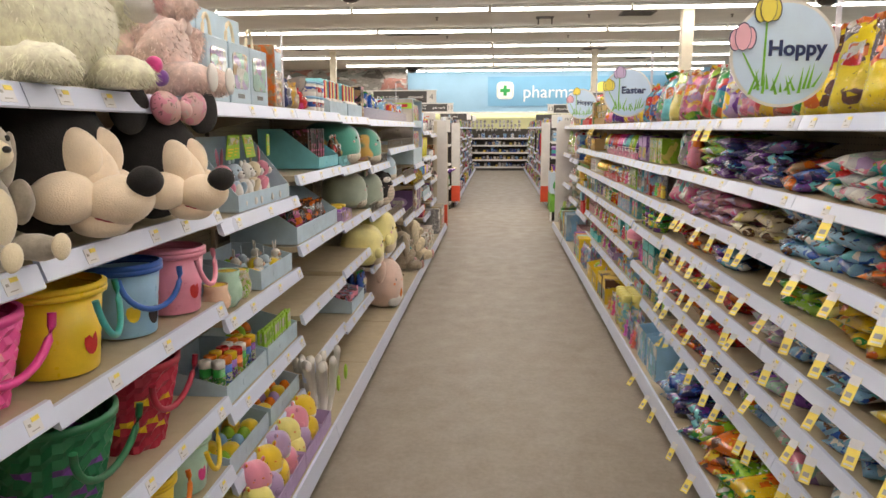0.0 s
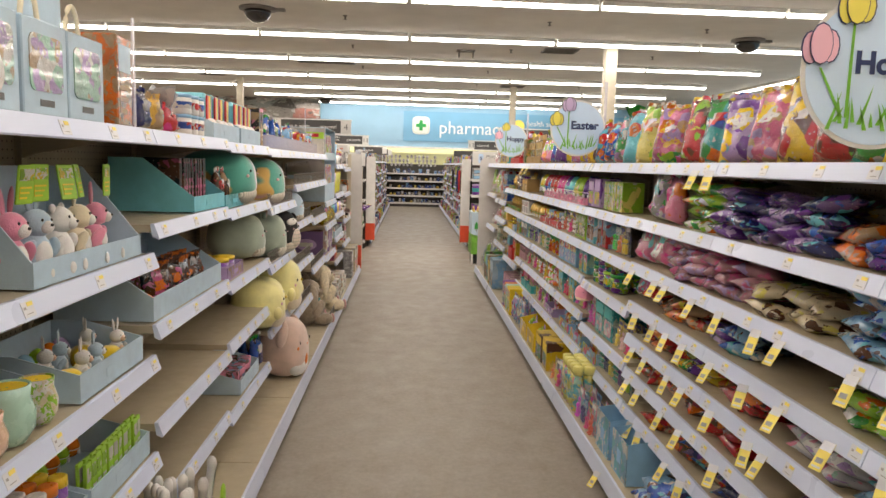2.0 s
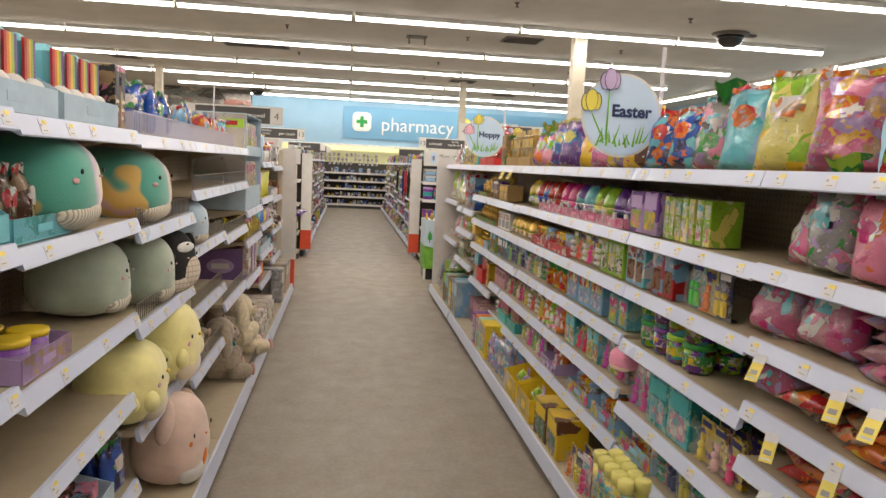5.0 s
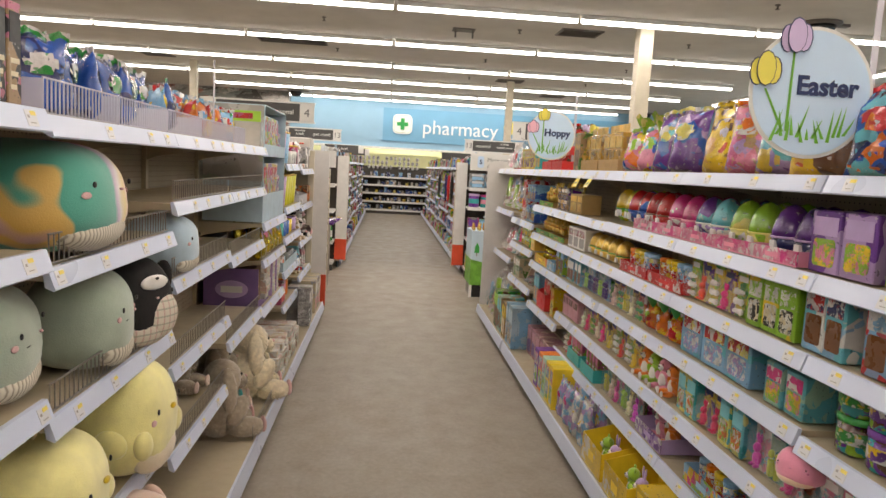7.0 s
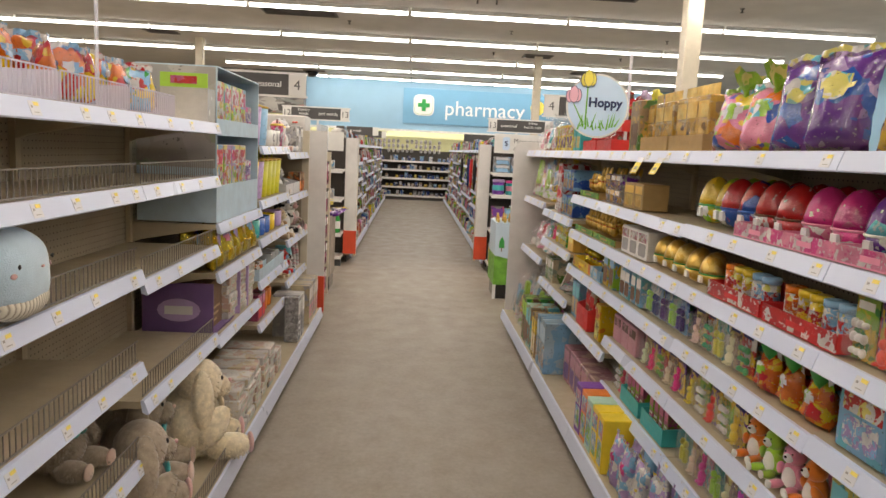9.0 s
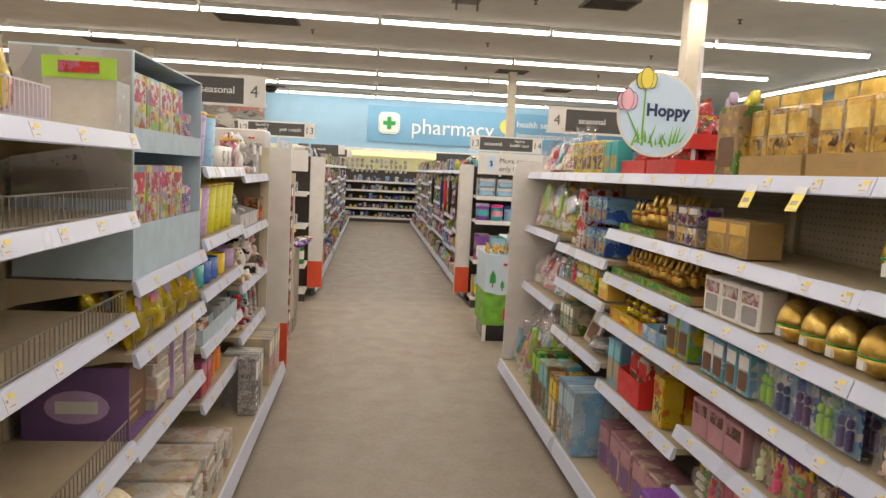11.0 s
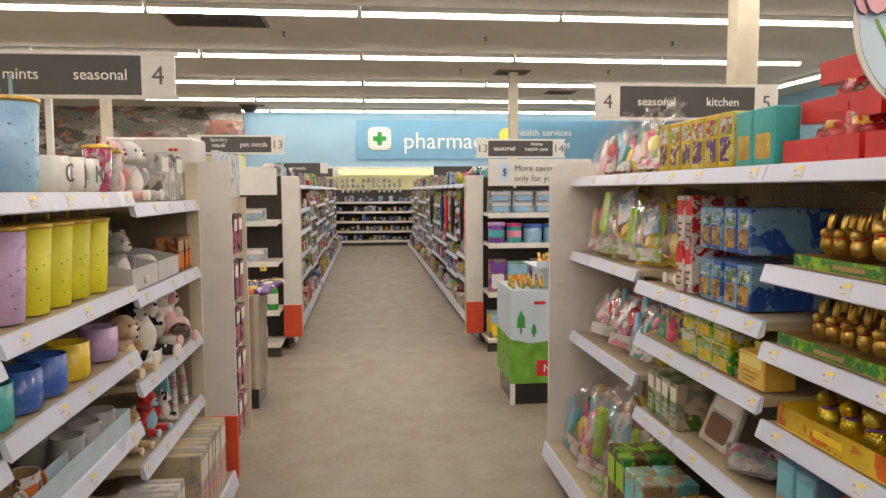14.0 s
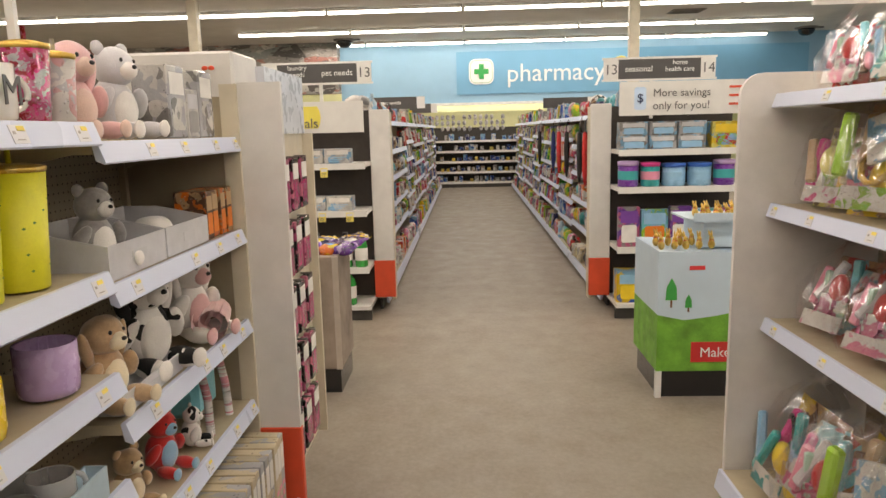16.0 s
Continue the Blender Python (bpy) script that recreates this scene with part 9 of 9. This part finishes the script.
# added fill that brightens the yellow recess wall, hidden behind the fascia
lamp_area("counter_light", 0.0, 27.4, CEILING - 0.15, 8.0, 0.3, 330.0)
# added fill for the wall shelf fronts, no fixture of its own
lamp_area("valance_light", 0.0, 25.6, CEILING - 0.14, 8.0, 0.1, 70.0)
# two strips added to go with the recess fill, out of view
copy_thing(lamp0, pose(-1.0, 27.4, CEILING))
copy_thing(lamp0, pose(1.5, 27.4, CEILING))

# card dump bins in the cross aisle
lb = thing("dump_bin", "brown wood print card bin filled with sweets", "bin", at=pose(-0.84, 11.82, 0))
WOODC = M("grey_brown_wood_print_card", (0.33, 0.27, 0.22), 0.6, var=0.22, scale=5)
part("body", boxm(-0.42, 0.0, 0.14, 0.0, 0.40, 0.78, bev=0.004), WOODC, lb)
part("plinth", boxm(-0.40, 0.01, 0.0, -0.01, 0.39, 0.14), BLACKPLASTIC, lb)
part("corner_strip", boxm(-0.03, -0.003, 0.14, 0.003, 0.0, 0.78), M("pale_card_edge", (0.5, 0.44, 0.38), 0.6), lb)
for i in range(10):
    (small_orange if i % 2 else lb_purple).put(pose(-1.22 + 0.09 * (i % 5), 11.9 + 0.16 * (i // 5), 0.785, -75, 0, frng.uniform(-60, 60)))
rb = thing("dump_bin", "printed card bin with green meadow and blue sky panels", "bin", at=pose(0.87, 11.70, 0))
SKYCARD = M("pale_sky_printed_card", (0.52, 0.64, 0.74), 0.5, var=0.05, scale=3)
GRASSCARD = M("meadow_green_printed_card", (0.16, 0.40, 0.04), 0.5, var=0.22, scale=12)
part("plinth", boxm(0.02, 0.02, 0.0, 0.62, 0.5, 0.15), BLACKPLASTIC, rb)
part("foot", boxm(0.0, 0.0, 0.0, 0.03, 0.03, 0.15), WHITE, rb)
bm = bmesh.new()
extrude_poly(bm, [(0.0, 0.15), (0.64, 0.15), (0.64, 0.46), (0.5, 0.49), (0.3, 0.45), (0.14, 0.43), (0.0, 0.46)], "y", 0.52)
part("meadow_panel", bm, GRASSCARD, rb)
bm = bmesh.new()
extrude_poly(bm, [(0.0, 0.4605), (0.14, 0.4305), (0.3, 0.4505), (0.5, 0.4905), (0.64, 0.4605), (0.64, 0.78), (0.0, 0.80)], "y", 0.52)
part("sky_panel", bm, SKYCARD, rb)
for x, z, s in ((0.07, 0.56, 1.0), (0.16, 0.51, 0.6)):
    bm = bmesh.new()
    extrude_poly(bm, [(x - 0.03 * s, z - 0.02 * s), (x + 0.03 * s, z - 0.02 * s), (x + 0.026 * s, z + 0.05 * s), (x, z + 0.1 * s), (x - 0.026 * s, z + 0.05 * s)], "y", 0.001)
    part("printed_tree", bm, solid("green"), rb).matrix_basis = pose(0, -0.002, 0)
    part("printed_trunk", boxm(x - 0.005, -0.002, z - 0.06 * s, x + 0.005, -0.001, z - 0.02 * s), solid("brown"), rb)
part("red_label", boxm(0.18, -0.004, 0.20, 0.62, -0.001, 0.31), solid("red"), rb, "dark red label")
letters("lettering", "Make Easter", 0.075, INKWHITE, rb, pose(0.225, -0.006, 0.252), "LEFT")
bm = bmesh.new()
for p in ((0.47, 0.46, 0.05), (0.53, 0.5, 0.045), (0.42, 0.42, 0.03)):
    ball(bm, p[0], -0.002, p[1], p[2], 0.004, p[2] * 0.8, 12, 8)
part("gold_picture", bm, solid("gold"), rb)
part("red_mark", boxm(0.16, -0.003, 0.70, 0.24, -0.001, 0.722), solid("red"), rb)
tier = thing("display_riser", "pale blue card riser with gold foil rabbits", "display", at=pose(1.2, 11.86, 0.80))
part("column", boxm(-0.07, -0.05, 0.0, 0.3, 0.3, 0.14), SKYCARD, tier)
part("tray_floor", boxm(-0.14, -0.1, 0.14, 0.32, 0.32, 0.15), SKYCARD, tier)
part("tray_lip", boxm(-0.14, -0.104, 0.15, 0.32, -0.1, 0.19), SKYCARD, tier)
for i in range(10):
    rab_gold.put(pose(0.90 + 0.065 * (i % 5), 11.76 + 0.12 * (i // 5), 0.80, -25, 0, frng.uniform(-25, 25)))
for r_ in range(2):
    for i in range(6):
        rab_gold.put(pose(1.12 + 0.068 * i, 11.80 + 0.12 * r_, 0.952, -35, 0, frng.uniform(-20, 20)))

# side wing with hanging packs behind the west end panel
wing = thing("side_wing", "narrow beige side wing with hanging packs and a clear header", "display", at=pose(-0.775, 10.5, 0))
part("panel", boxm(-0.06, 0.0, 0.12, -0.04, 0.55, 1.45), CREAM, wing)
part("frame", boxm(-0.06, 0.55, 0.12, 0.0, 0.575, 1.45), CREAM, wing)
part("header", boxm(-0.06, 0.0, 1.452, -0.03, 0.56, 1.68), M("pale_printed_header", (0.62, 0.64, 0.70), 0.3, var=0.1), wing, "pale printed header card")
hp = K("black and pink hair accessory pack on a hook", 0.1, 0.03, 0.2, film("black", "rose", "black", "pink", scale=16), solid("white"), film("rose", "hot", scale=30), window=True)
hooked = [(y, z) for z in (0.2, 0.44, 0.68, 0.92, 1.16) for y in (10.6, 10.74, 10.88)]
for y, z in hooked:
    hp.put(pose(-0.79, y, z, 0, 0, 90))
    shared_hook = part("hook", boxm(-0.038, y - 10.5 - 0.003, z + 0.2, 0.01, y - 10.5 + 0.003, z + 0.206), VENTMAT, wing)
# white parcel box on top behind the west end panel
pb = thing("gift_carton", "large white carton with a small red bow print", "box", at=pose(-1.5, 10.62, 1.50))
part("body", boxm(0.14, 0, 0.0, 0.55, 0.3, 0.25, bev=0.01), WHITE, pb)
bm = bmesh.new()
for s in (-1, 1):
    ball(bm, 0.46 + s * 0.012, -0.002, 0.19, 0.012, 0.003, 0.008, 8, 6)
part("bow_print", bm, RED, pb)
part("stand", boxm(0.1, 0.05, -1.5, 0.45, 0.3, 0.0), TAN, pb)
